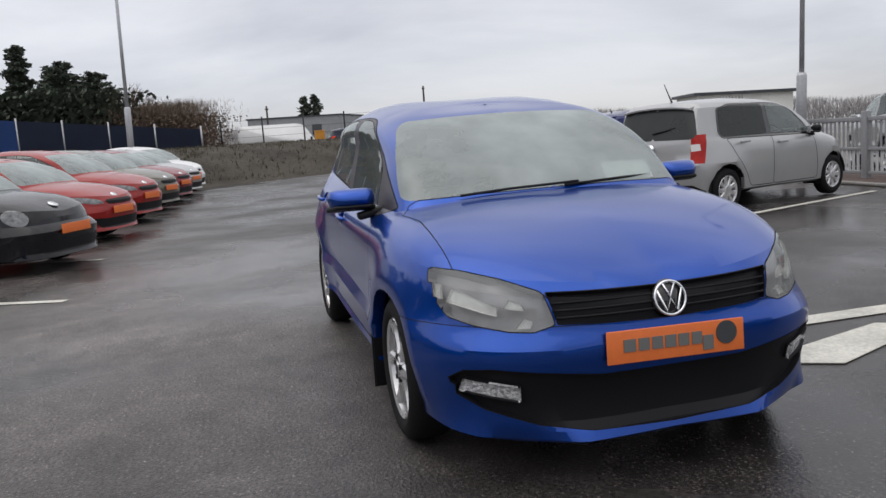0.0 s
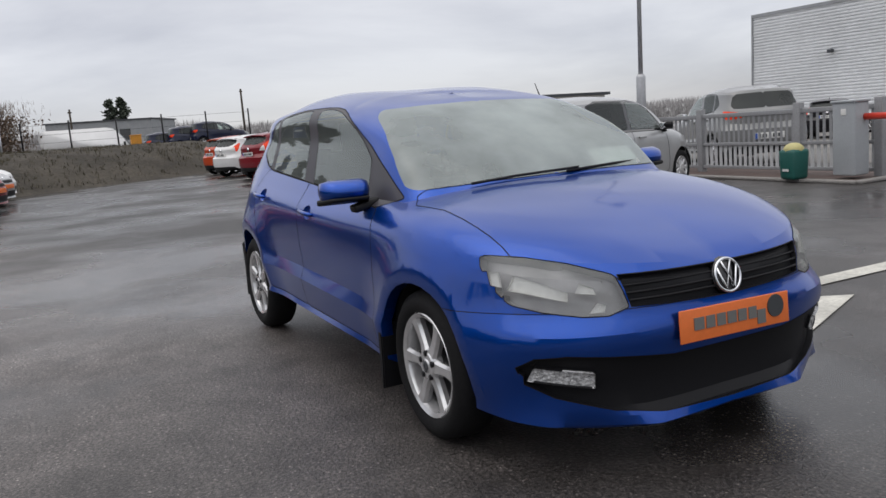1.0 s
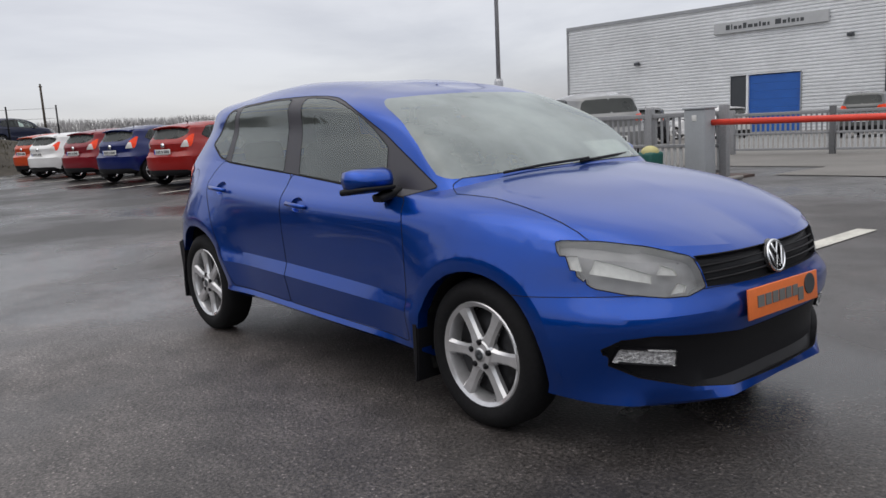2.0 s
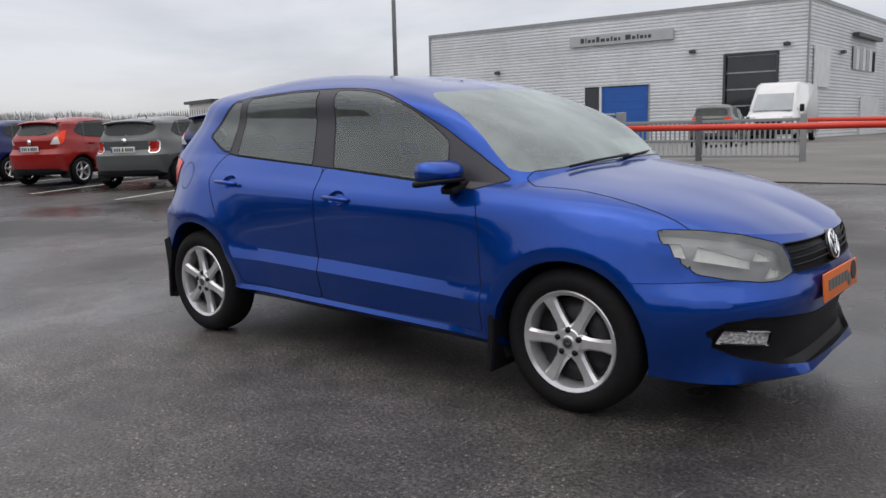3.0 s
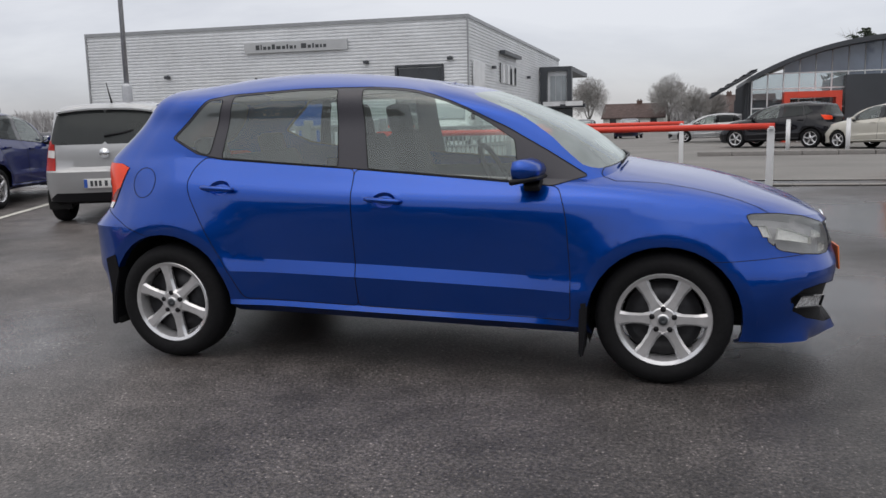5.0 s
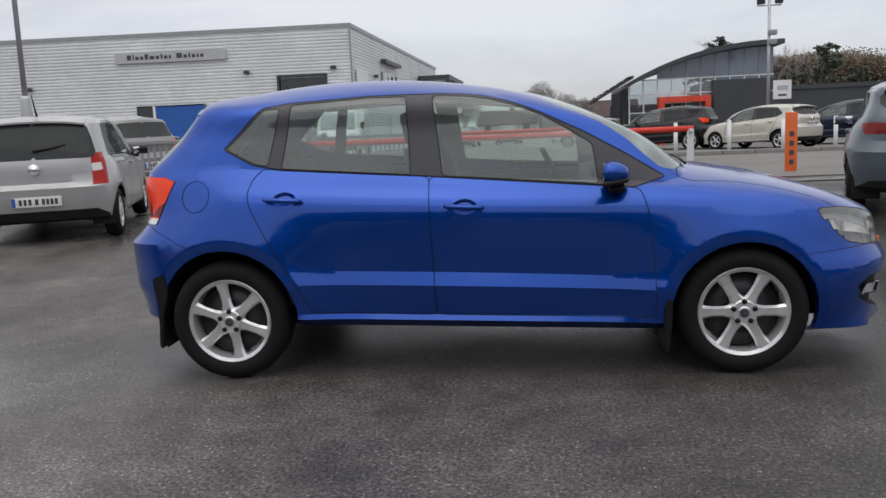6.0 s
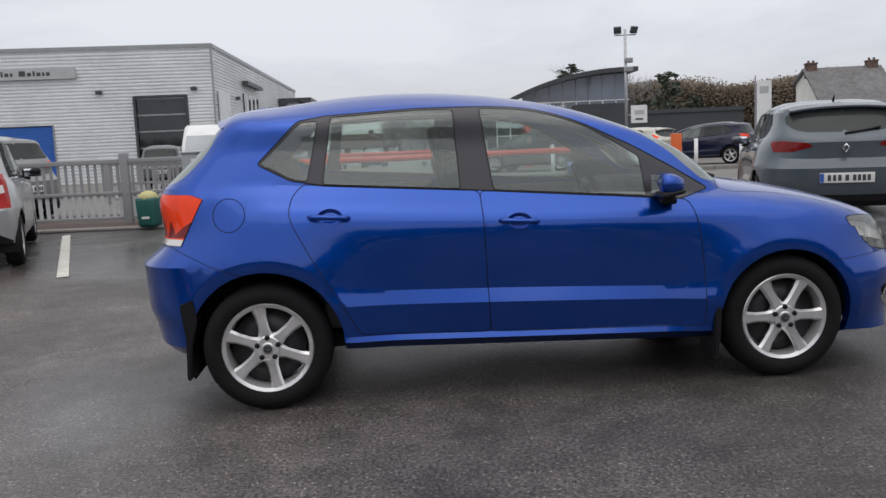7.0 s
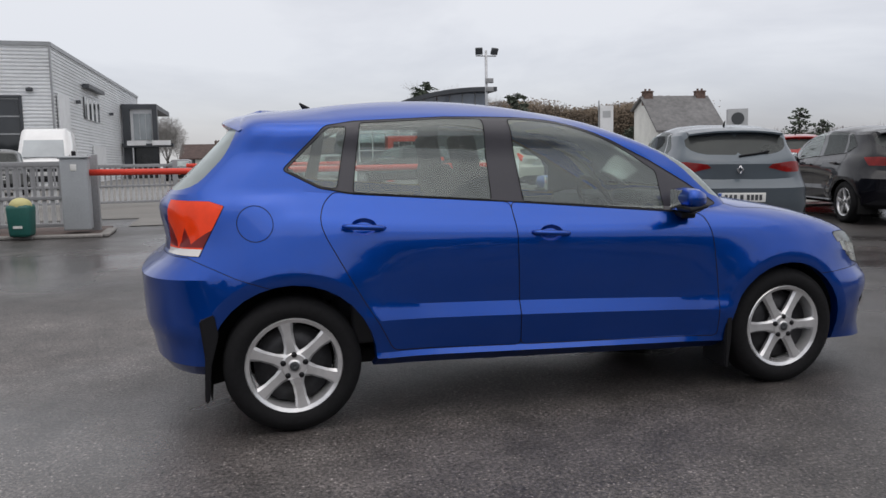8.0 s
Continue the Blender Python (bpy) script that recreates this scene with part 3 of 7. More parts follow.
BUMPER_F = [(1.2, 0.566), (1.50, 0.568), (1.70, 0.574), (2.2, 0.580), (2.2, 0.0), (1.2, 0.0)]
BUMPER_R = [(-1.30, 0.64), (-1.469, 0.695), (-1.56, 0.735), (-1.66, 0.775), (-2.2, 0.775), (-2.2, 0.0), (-1.25, 0.0)]
TAIL_SIDE = [(-1.500, 0.992), (-1.56, 1.012), (-2.1, 1.025), (-2.1, 0.782), (-1.61, 0.782)]
REFLECTORS = ([(-0.738, 0.665), (-0.735, 0.712), (-0.718, 0.712), (-0.722, 0.660)], [(-0.712, 0.652), (-0.69, 0.700), (-0.64, 0.676), (-0.575, 0.642), (-0.58, 0.612), (-0.64, 0.630)],
              [(-0.558, 0.640), (-0.54, 0.672), (-0.505, 0.655), (-0.500, 0.632)], [(-0.53, 0.572), (-0.50, 0.606), (-0.475, 0.596), (-0.485, 0.574)])
REVERSE_LENS = [(-0.50, 0.775), (-0.50, 0.808), (-0.765, 0.812), (-0.78, 0.775)]
TAIL_FACET = ([(-0.51, 0.82), (-0.52, 0.93), (-0.56, 0.88), (-0.60, 0.815)], [(-0.61, 0.815), (-0.635, 0.90), (-0.67, 0.83), (-0.72, 0.90), (-0.745, 0.82)])
TAIL_END = [(-0.50, 0.782), (-0.53, 1.025), (-0.95, 1.03), (-0.95, 0.77)]


def build_car(root, levels, counts, steps, body_mat, fine=True, wheel=(0.30, 0.211, 6), track=0.735, dark_rear=False, grille_mat=None, lamps=M_TAIL, front_plate=None,
              rear_plate=None, style="alloy", tail_side=TAIL_SIDE, tail_end=TAIL_END, axle=1.235, arch=(0.335, 0.36), shape=None, clear_lens=None, spoiler=None, badge=None, mirror_mat=None, lamp_ring=False, nose_badge=None):
    """A hatchback under root, nose to +x, standing on z = 0."""
    grid = skin(levels, counts, steps)
    rows, cols = grid.shape[:2]
    wheels = ((axle, arch[0]), (-axle, arch[1]))
    use = dict(day=DAYLIGHT, gf=GLASS_FRONT, gr=GLASS_REAR, gq=GLASS_QUARTER, ws=SCREEN, rs=REAR_SCREEN, fd=FRONT_DOOR, rd=REAR_DOOR, grille=GRILLE, intake=INTAKE, hl=HEADLAMP)
    use.update(shape or {})
    for cx, r in () if fine else wheels:
        d = np.hypot(grid[..., 0] - cx, grid[..., 2] - 0.30)
        # The wings swell towards the arch and roll in at its edge.
        out = np.where(d > r + 0.015, 0.024 * np.exp(-(((d - r - 0.015) / 0.13) ** 2)), 0.024 - 0.5 * (r + 0.015 - d))
        out = np.maximum(out, -0.02) * (grid[..., 1] < -0.6) * np.clip((0.9 - grid[..., 2]) / 0.15, 0, 1) * np.clip((grid[..., 2] - 0.2) / 0.1, 0, 1)
        grid[..., 1] -= out
    if fine:
        # The chin's lip runs straight across, then kinks back to both sides.
        n = steps[0] + steps[1] + 1
        low = grid[:n]
        y = np.abs(low[..., 1])
        k = np.clip((0.66 - y) / 0.06, 0, 1) * (low[..., 0] > 1.4) * np.interp(np.arange(n), (0, steps[0], n - 1), (0.5, 1, 0))[:, None]
        low[..., 0] += (2.025 - np.maximum(0, y - 0.34) * 0.62 - low[..., 0]) * k
    bm = bmesh.new()
    vs = [[bm.verts.new(p) for p in row] for row in grid]
    for i in range(rows - 1):
        for j in range(cols - 1):
            q = (vs[i][j], vs[i + 1][j], vs[i + 1][j + 1], vs[i][j + 1])
            bm.faces.new(q)
    bmesh.ops.remove_doubles(bm, verts=bm.verts[:], dist=0.0006)
    bm.normal_update()
    if sum(f.normal.y for f in bm.faces) > 0:
        bmesh.ops.reverse_faces(bm, faces=bm.faces[:])
    side = lambda c: c.y < -0.45  # noqa: E731
    ahead = lambda c: c.x > 1.40  # noqa: E731
    screen = lambda c: c.x > 0.12 and c.z > 0.93  # noqa: E731
    behind = lambda c: c.x < -1.3  # noqa: E731
    low_side = lambda c: c.y < -0.5 and c.z < 0.75  # noqa: E731
    over = lambda c: c.z > 0.66 and c.x > 0.9  # noqa: E731
    nr = 3 if fine else 1
    cuts = [(arc(cx, 0.30, r, 32 if fine else 16), "side", low_side) for cx, r in wheels]
    day, gf, gr = rounded(use["day"], 0.02, nr), rounded(use["gf"], 0.016, nr), rounded(use["gr"], 0.016, nr)
    gq, ws, rs = rounded(use["gq"], 0.02, nr), rounded(use["ws"], 0.04, nr), rounded(use["rs"], 0.05, nr)
    fd, rd = rounded(use["fd"], 0.03, nr), rounded(use["rd"], 0.03, nr)
    hl, tl = rounded(use["hl"], 0.014, nr), tail_side
    cuts += [(day, "side", side), (gf, "side", side), (gr, "side", side), (gq, "side", side), (ws, "end", screen), (rs, "end", behind),
             (hl, "end", ahead), (use["grille"], "end", ahead), (use["intake"], "end", ahead), (tl, "side", side), (tail_end, "end", behind)]
    valance = [(0.02, 0.385), (-0.62, 0.385), (-0.74, 0.31), (-0.70, 0.15), (0.02, 0.15)]
    cuts += [(fd, "side", side), (rd, "side", side)]
    if not fine:
        cuts += [(valance, "end", behind)]
    if fine:
        fog = rounded(FOG, 0.008, 3)
        cuts += [(fog, "end", ahead), (BONNET, "top", over), (BUMPER_F, "side", lambda c: True), (BUMPER_R, "side", lambda c: True)]
        flap = arc(-1.375, 0.918, 0.075, 24)
        grips = [[(x + 0.058 * math.cos(a), z + 0.036 * math.sin(a)) for a in np.linspace(0, 2 * math.pi, 18, endpoint=False)] for x, z in ((-0.045, 0.834), (-0.915, 0.893))]
        cuts += [(p, "end", ahead) for p in REFLECTORS] + [(p, "end", behind) for p in (REVERSE_LENS, *TAIL_FACET)]
        cuts += [(flap, "side", side)] + [(g, "side", side) for g in grips]
    if fine:
        cuts += [(arc(cx, 0.30, r + k, 36), "side", lambda c: c.y < -0.6 and c.z < 0.95) for cx, r in wheels for k in (0.055, 0.11, 0.19)]
    for poly, view, keep in cuts:
        cut(bm, poly, view, keep)
    if fine:
        # An upright lip runs round each arch; from its edge the wing leans back to the side.
        for v in bm.verts:
            if v.co.y < -0.6:
                for cx, r in wheels:
                    d = math.hypot(v.co.x - cx, v.co.z - 0.30) - r
                    fall = min(1.0, max(0.0, (d - 0.055) / 0.26))
                    v.co.y -= (0.028 * (1 - fall) ** 2 - 0.3 * max(0.0, 0.012 - d) * (d > -0.05)) * min(1.0, max(0.0, (v.co.z - 0.2) / 0.1)) * min(1.0, max(0.0, (1.0 - v.co.z) / 0.1)) * (d < 0.32)
    bm.normal_update()
    for cx, r in wheels:
        gone = [f for f in bm.faces if (c := f.calc_center_median()).y < -0.5 and math.hypot(c.x - cx, c.z - 0.30) < r and c.z < 0.75]
        bmesh.ops.delete(bm, geom=gone, context="FACES")
    # Arch lips turn inwards.
    lip = [e for e in bm.edges if len(e.link_faces) == 1 and all(any(abs(math.hypot(v.co.x - cx, v.co.z - 0.30) - r) < 0.004 for cx, r in wheels) and v.co.y < -0.5 for v in e.verts)]
    ext = bmesh.ops.extrude_edge_only(bm, edges=lip)
    for v in ext["geom"]:
        if isinstance(v, bmesh.types.BMVert):
            v.co.y += 0.05
    if fine:
        for g in grips:
            dent = pick(bm, g, "side", side)
            if dent:
                bmesh.ops.inset_region(bm, faces=dent, thickness=0.010, depth=-0.018, use_even_offset=True)
    bm.normal_update()
    layer = bm.faces.layers.int.new("region")
    NAMES = ["body", "trim", "glass_front", "glass_rear", "glass_quarter", "screen", "rear_screen", "headlamp", "grille", "intake", "fog", "tail", "front_door", "rear_door", "bonnet",
             "bumper_f", "bumper_r", "valance"]
    for f in bm.faces:
        c = f.calc_center_median()
        k = "body"
        if c.y < -0.45 and inside(gf, c.x, c.z):
            k = "glass_front"
        elif c.y < -0.45 and inside(gr, c.x, c.z):
            k = "glass_rear"
        elif c.y < -0.45 and inside(gq, c.x, c.z):
            k = "glass_quarter"
        elif c.y < -0.45 and inside(day, c.x, c.z):
            k = "trim"
        elif screen(c) and inside(ws, c.y, c.z):
            k = "screen"
        elif behind(c) and inside(rs, c.y, c.z) and f.normal.x < -0.2:
            k = "rear_screen"
        elif ahead(c) and inside(hl, c.y, c.z):
            k = "headlamp"
        elif ahead(c) and inside(use["grille"], c.y, c.z):
            k = "grille"
        elif fine and ahead(c) and inside(fog, c.y, c.z):
            k = "fog"
        elif ahead(c) and inside(use["intake"], c.y, c.z):
            k = "intake"
        elif behind(c) and inside(tail_end, c.y, c.z) and inside(tl, c.x, c.z):
            k = "tail"
        elif not fine and behind(c) and inside(valance, c.y, c.z):
            k = "valance"
        elif c.y < -0.45 and inside(fd, c.x, c.z):
            k = "front_door"
        elif c.y < -0.45 and inside(rd, c.x, c.z):
            k = "rear_door"
        elif fine and over(c) and inside(BONNET, c.x, c.y):
            k = "bonnet"
        elif fine and inside(BUMPER_F, c.x, c.z):
            k = "bumper_f"
        elif fine and inside(BUMPER_R, c.x, c.z):
            k = "bumper_r"
        f[layer] = NAMES.index(k)
    got = {n: [f for f in bm.faces if f[layer] == i] for i, n in enumerate(NAMES)}

    def both(name, faces, material, label="", push=0.0):
        return part(name, mirrored(lift(bm, faces, push, push < -0.005), True), material, root, label, sharp=17 if fine else 20)

    def pair(name, faces, material, label="", push=0.0):
        return [part(name, lift(bm, faces, push, push < -0.005), material, root, label, sharp=17 if fine else 20), part(name, mirrored(lift(bm, faces, push, push < -0.005)), material, root, label, sharp=17 if fine else 20)]

    both("body", got["body"], body_mat)
    pair("window_surround", got["trim"], M_PILLAR if fine else M_GLOSSBLACK, "black window surround and pillars")
    g_rear = M_GLASSDARK if dark_rear else M_GLASS
    for n, w in (("glass_front", 0.0018), ("glass_rear", 0.0018), ("glass_quarter", 0.0018), ("day", 0.0024)):
        for rim in seams(bm, got[n] if n in got else got["trim"] + got["glass_front"] + got["glass_rear"] + got["glass_quarter"], w, 0.0016):
            part("window_seal", rim.copy(), M_GAP, root)
            part("window_seal", mirrored(rim), M_GAP, root)
    panes = pair("front_side_window", got["glass_front"], M_GLASS) + pair("rear_side_window", got["glass_rear"], g_rear) + pair("quarter_window", got["glass_quarter"], g_rear)
    panes += [both("windscreen", got["screen"], M_SCREENGLASS), both("rear_window", got["rear_screen"], g_rear if dark_rear else M_SCREENGLASS)]
    for p in panes:
        p.visible_shadow = False
    for p in pair("headlamp", got["headlamp"], M_LENS if fine else M_HEADDARK, "grey clear-lens headlamp"):
        p.visible_shadow = not fine
    both("grille", got["grille"], grille_mat or M_TRIM, push=-0.022 if fine else 0.0)
    both("lower_grille", got["intake"], M_TRIM, push=-0.024 if fine else 0.0)
    lens = clear_lens or (REVERSE_LENS if fine else None)
    inner = [f for f in got["tail"] if lens and inside(lens, (c := f.calc_center_median()).y, c.z)]
    facet = [f for f in got["tail"] if fine and any(inside(p, (c := f.calc_center_median()).y, c.z) for p in TAIL_FACET)]
    tails = pair("tail_lamp", [f for f in got["tail"] if f not in inner and f not in facet], lamps, "orange-red tail lamp", push=0.004)
    for faces, name, material in ((inner, "reversing_lens", M_LAMPCLEAR), (facet, "dark_facet", M_TAILDARK)):
        if faces:
            part(name, lift(bm, faces, 0.004), material, tails[0])
            part(name, mirrored(lift(bm, faces, 0.004)), material, tails[1])
    if lamp_ring:
        for rim in seams(bm, got["tail"], 0.011, 0.007):
            part("lamp_ring", rim.copy(), M_CHROME, tails[0])
            part("lamp_ring", mirrored(rim), M_CHROME, tails[1])
    if nose_badge:
        nb = bmesh.new()
        bmesh.ops.create_cone(nb, cap_ends=True, segments=24, radius1=0.062, radius2=0.055, depth=0.014, matrix=pose(*nose_badge))
        part("badge", nb, M_CHROME, root, "plain chrome badge")
    doors = [pair("front_door", got["front_door"], body_mat), pair("rear_door", got["rear_door"], body_mat)]
    if not fine:
        both("rear_valance", got["valance"], M_TRIM)
        for n in ("front_door", "rear_door"):
            for gap in seams(bm, got[n], 0.005):
                part("panel_gap", gap.copy(), M_GAP, root)
                part("panel_gap", mirrored(gap), M_GAP, root)
        if spoiler:
            xe, ze, wy = spoiler
            sp = bmesh.new()
            ring = []
            for y in np.linspace(-wy, wy, 11):
                d = -0.04 * (abs(y) / wy) ** 2.4
                ring.append([sp.verts.new((xe + x, y, ze + z + d)) for x, z in ((0.16, 0.022), (-0.02, 0.008), (-0.10, -0.014), (-0.10, -0.034), (0.02, -0.05), (0.16, -0.03))])
            for p, q in zip(ring, ring[1:]):
                for i in range(6):
                    sp.faces.new((p[i], p[(i + 1) % 6], q[(i + 1) % 6], q[i]))
            sp.faces.new(ring[0][::-1])
            sp.faces.new(ring[-1])
            bmesh.ops.recalc_face_normals(sp, faces=sp.faces)
            part("roof_spoiler", sp, body_mat, root, sharp=40)
        if badge:
            bx, bz, diamond = badge
            bb = bmesh.new()
            if diamond:
                tube(bb, [(bx, 0, bz + 0.05), (bx, 0.03, bz), (bx, 0, bz - 0.05), (bx, -0.03, bz)], 0.015, 6, closed=True)
            else:
                bmesh.ops.create_cone(bb, cap_ends=True, segments=24, radius1=0.06, radius2=0.052, depth=0.016, matrix=pose(bx, 0, bz, 0, 90, 0))
            part("badge", bb, M_CHROME, root, "plain chrome badge")
            cb = bmesh.new()
            tube(cb, [(-0.98, 0, 1.44), (-1.01, 0, 1.475), (-1.04, 0, 1.50)] if axle > 1.22 else [(-1.28, 0.0, 1.45), (-1.33, 0.0, 1.53), (-1.43, 0.0, 1.70)], [0.014, 0.009, 0.005], 6)
            part("roof_aerial", cb, M_TRIM, root)
        sb = bmesh.new()
        tube(sb, [(-1.72 * axle / 1.235, 0.0, 1.06), (-1.70 * axle / 1.235, -0.20, 1.09), (-1.68 * axle / 1.235, -0.34, 1.12)], 0.014, 5)
        part("rear_wiper", sb, M_TRIM, root)
        for i, (x, z) in enumerate(((-0.045, 0.84), (-0.90, 0.89))):
            for k, s in enumerate((-1, 1)):
                hb = bmesh.new()
                box(hb, (x * axle / 1.235, s * 0.838, z), (0.19, 0.03, 0.032), bevel=0.01)
                part("door_handle", hb, body_mat, doors[i][k])
    if fine:
        both("bonnet", got["bonnet"], body_mat)
        both("front_bumper", got["bumper_f"], body_mat)
        both("rear_bumper", got["bumper_r"], body_mat)
        for n, w in (("front_door", 0.0019), ("rear_door", 0.0019), ("bonnet", 0.0019), ("headlamp", 0.0019), ("tail", 0.0019), ("bumper_f", 0.0014), ("bumper_r", 0.0014), ("flap", 0.0016)):
            for gap in seams(bm, got[n] if n in got else pick(bm, flap, "side", side), w):
                part("panel_gap", gap.copy(), M_GAP, root)
                part("panel_gap", mirrored(gap), M_GAP, root)
        for k in ("fog",):
            pair("fog_lamp", got[k], M_FOGLENS, "chrome-backed fog lamp", push=-0.012)
        pair("headlamp_housing", got["headlamp"], M_LAMPGREY, "grey headlamp housing", push=-0.045)
        for p in REFLECTORS:
            pair("headlamp_reflector", [f for f in got["headlamp"] if inside(p, (c := f.calc_center_median()).y, c.z)], M_LAMPWHITE, "bright headlamp reflector", push=-0.012)
        both("headlining", [f for f in got["body"] if (c := f.calc_center_median()).z > 1.335 and -1.32 < c.x < 0.2], M_HEADLINER, "pale grey headlining", push=-0.004)
    # Floor pan and wheel wells.
    ub = bmesh.new()
    box(ub, (0.08, 0, 0.27), (3.2 * axle / 1.235, 1.24, 0.08), bevel=0.03)
    box(ub, (0.0, 0, 0.265), (1.66 * axle / 1.235, 1.36, 0.07), bevel=0.03)
    part("underbody", ub, M_LINER, root)
    for cx, r in wheels:
        for s in (-1, 1):
            wb = bmesh.new()
            ring = []
            for k in range(17):
                a = math.pi * (k / 16 * 1.12)
                x, z = cx + (r + 0.012) * math.cos(a), 0.30 + (r + 0.012) * math.sin(a)
                ring.append((wb.verts.new((x, s * 0.79, z)), wb.verts.new((x, s * 0.52, z))))
            for p, q in zip(ring, ring[1:]):
                wb.faces.new((p[0], p[1], q[1], q[0]))
            wb.faces.new([p[1] for p in ring])
            part("wheel_liner", wb, M_LINER, root)
    n = 40 if fine else 20
    for x in (axle, -axle):
        for s in (-1, 1):
            make_wheel(root, "wheel", x, s * track, wheel[0], wheel[1], 0.185, wheel[2], s, style, n)
    # Seats, dash and steering wheel.
    for s in (-1, 1):
        sb = bmesh.new()
        box(sb, (0.10, s * 0.36, 0.50), (0.50, 0.48, 0.16), bevel=0.05)
        part("front_seat_cushion", sb, M_CLOTH, root)
        sb = bmesh.new()
        box(sb, (-0.22, s * 0.36, 0.83), (0.14, 0.46, 0.62), pose(0, 0, 0, 0, -17, 0), bevel=0.055)
        part("front_seat_backrest", sb, M_CLOTH, root)
        sb = bmesh.new()
        box(sb, (-0.33, s * 0.36, 1.20), (0.09, 0.26, 0.18), pose(0, 0, 0, 0, -12, 0), bevel=0.035)
        tube(sb, [(-0.30, s * 0.36 - 0.06, 1.05), (-0.325, s * 0.36 - 0.06, 1.16)], 0.007, 6)
        tube(sb, [(-0.30, s * 0.36 + 0.06, 1.05), (-0.325, s * 0.36 + 0.06, 1.16)], 0.007, 6)
        part("headrest", sb, M_CLOTH, root)
    sb = bmesh.new()
    box(sb, (-0.80, 0, 0.50), (0.46, 1.20, 0.16), bevel=0.05)
    box(sb, (-1.10, 0, 0.78), (0.13, 1.20, 0.52), pose(0, 0, 0, 0, -20, 0), bevel=0.05)
    for y in (-0.36, 0.36):
        box(sb, (-1.20, y, 1.07), (0.08, 0.25, 0.13), pose(0, 0, 0, 0, -15, 0), bevel=0.03)
    part("rear_bench", sb, M_CLOTH, root)
    sb = bmesh.new()
    box(sb, (0.76, 0, 0.83), (0.40, 1.30, 0.22), bevel=0.07)
    box(sb, (0.66, -0.36, 0.955), (0.18, 0.34, 0.07), bevel=0.03)
    part("dashboard", sb, M_DASH, root)
    sb = bmesh.new()
    m = pose(0.42, -0.36, 0.90, 0, 62, 0)
    tube(sb, [m @ Vector((0.185 * math.cos(a), 0.185 * math.sin(a), 0)) for a in np.linspace(0, 2 * math.pi, 28, endpoint=False)], 0.014, 8, closed=True)
    box(sb, m @ Vector((0, 0, -0.01)), (0.14, 0.16, 0.04), m.to_3x3().to_4x4(), bevel=0.015)
    for a in (0, 180, 270):
        c, s_ = math.cos(radians(a + 90)), math.sin(radians(a + 90))
        tube(sb, [m @ Vector((0.05 * c, 0.05 * s_, 0)), m @ Vector((0.18 * c, 0.18 * s_, 0))], 0.013, 6)
    part("steering_wheel", sb, M_TRIM, root)
    for s in (-1, 1):
        sb = bmesh.new()
        box(sb, (0.24, s * 0.70, 0.62), (1.05, 0.05, 0.56), bevel=0.02)
        box(sb, (-0.66, s * 0.70, 0.65), (0.62, 0.05, 0.60), bevel=0.02)
        part("door_card", sb, M_DASH, root)
    # Mirrors: a blue cap over a black lower shell, the glass facing back.
    for s in (-1, 1):
        def shell(bm_, z0, z1):
            box(bm_, (0.605, s * 0.862, (z0 + z1) / 2), (0.115, 0.235, z1 - z0), bevel=min(0.045, (z1 - z0) * 0.43))
            for v in bm_.verts:
                f = max(0.0, min(1.0, (v.co.x - 0.545) / 0.11))
                v.co.y = s * 0.855 + (v.co.y - s * 0.855) * (1 - 0.30 * f * f)
                v.co.z = 0.962 + (v.co.z - 0.962) * (1 - 0.38 * f * f)
                v.co.x += 0.060 - 0.16 * max(0.0, abs(v.co.y) - 0.80)
            return bm_

        mirror = part("door_mirror", shell(bmesh.new(), 0.925, 1.028), mirror_mat or body_mat, root)
        part("mirror_shell", shell(bmesh.new(), 0.913, 0.942), M_TRIM, mirror, "black lower mirror shell")
        mb = bmesh.new()
        box(mb, (0.660, s * 0.768, 0.905), (0.075, 0.15, 0.035), pose(0, 0, 0, s * -12, 0, 0), bevel=0.012)
        part("mirror_arm", mb, M_TRIM, mirror)
        mb = bmesh.new()
        box(mb, (0.607, s * 0.852, 0.966), (0.008, 0.155, 0.098), pose(0, 0, 0, 0, 0, s * -8), bevel=0.003)
        part("mirror_glass", mb, M_REFLECT, mirror)
    if fine:
        for i, (x, z) in enumerate(((-0.045, 0.834), (-0.915, 0.893))):
            for k, s in enumerate((-1, 1)):
                hb = bmesh.new()
                tube(hb, [(x - 0.095, s * 0.826, z + 0.006), (x - 0.075, s * 0.842, z + 0.005), (x, s * 0.847, z), (x + 0.07, s * 0.842, z - 0.005), (x + 0.09, s * 0.826, z - 0.007)],
                     [0.008, 0.0125, 0.0125, 0.0125, 0.008], 8)
                part("door_handle", hb, body_mat, doors[i][k])
    if rear_plate:
        plate(root, "rear_number_plate", pose(rear_plate[0], 0, rear_plate[1], 0, 0, -90), M_PLATEWHITE, True, "white number plate")
    if front_plate:
        plate(root, "front_number_plate", pose(2.052, 0, 0.49, 0, 0, 90), front_plate, False, "orange dealer plate")
    bm.free()


LOOPS_FINE, STEPS_FINE = (44, 38, 84), (2, 2, 3, 3, 4, 4, 4, 4, 6, 8, 4, 4)
LOOPS_COARSE, STEPS_COARSE = (14, 12, 26), (1, 1, 1, 1, 2, 2, 2, 2, 3, 3, 2, 2)

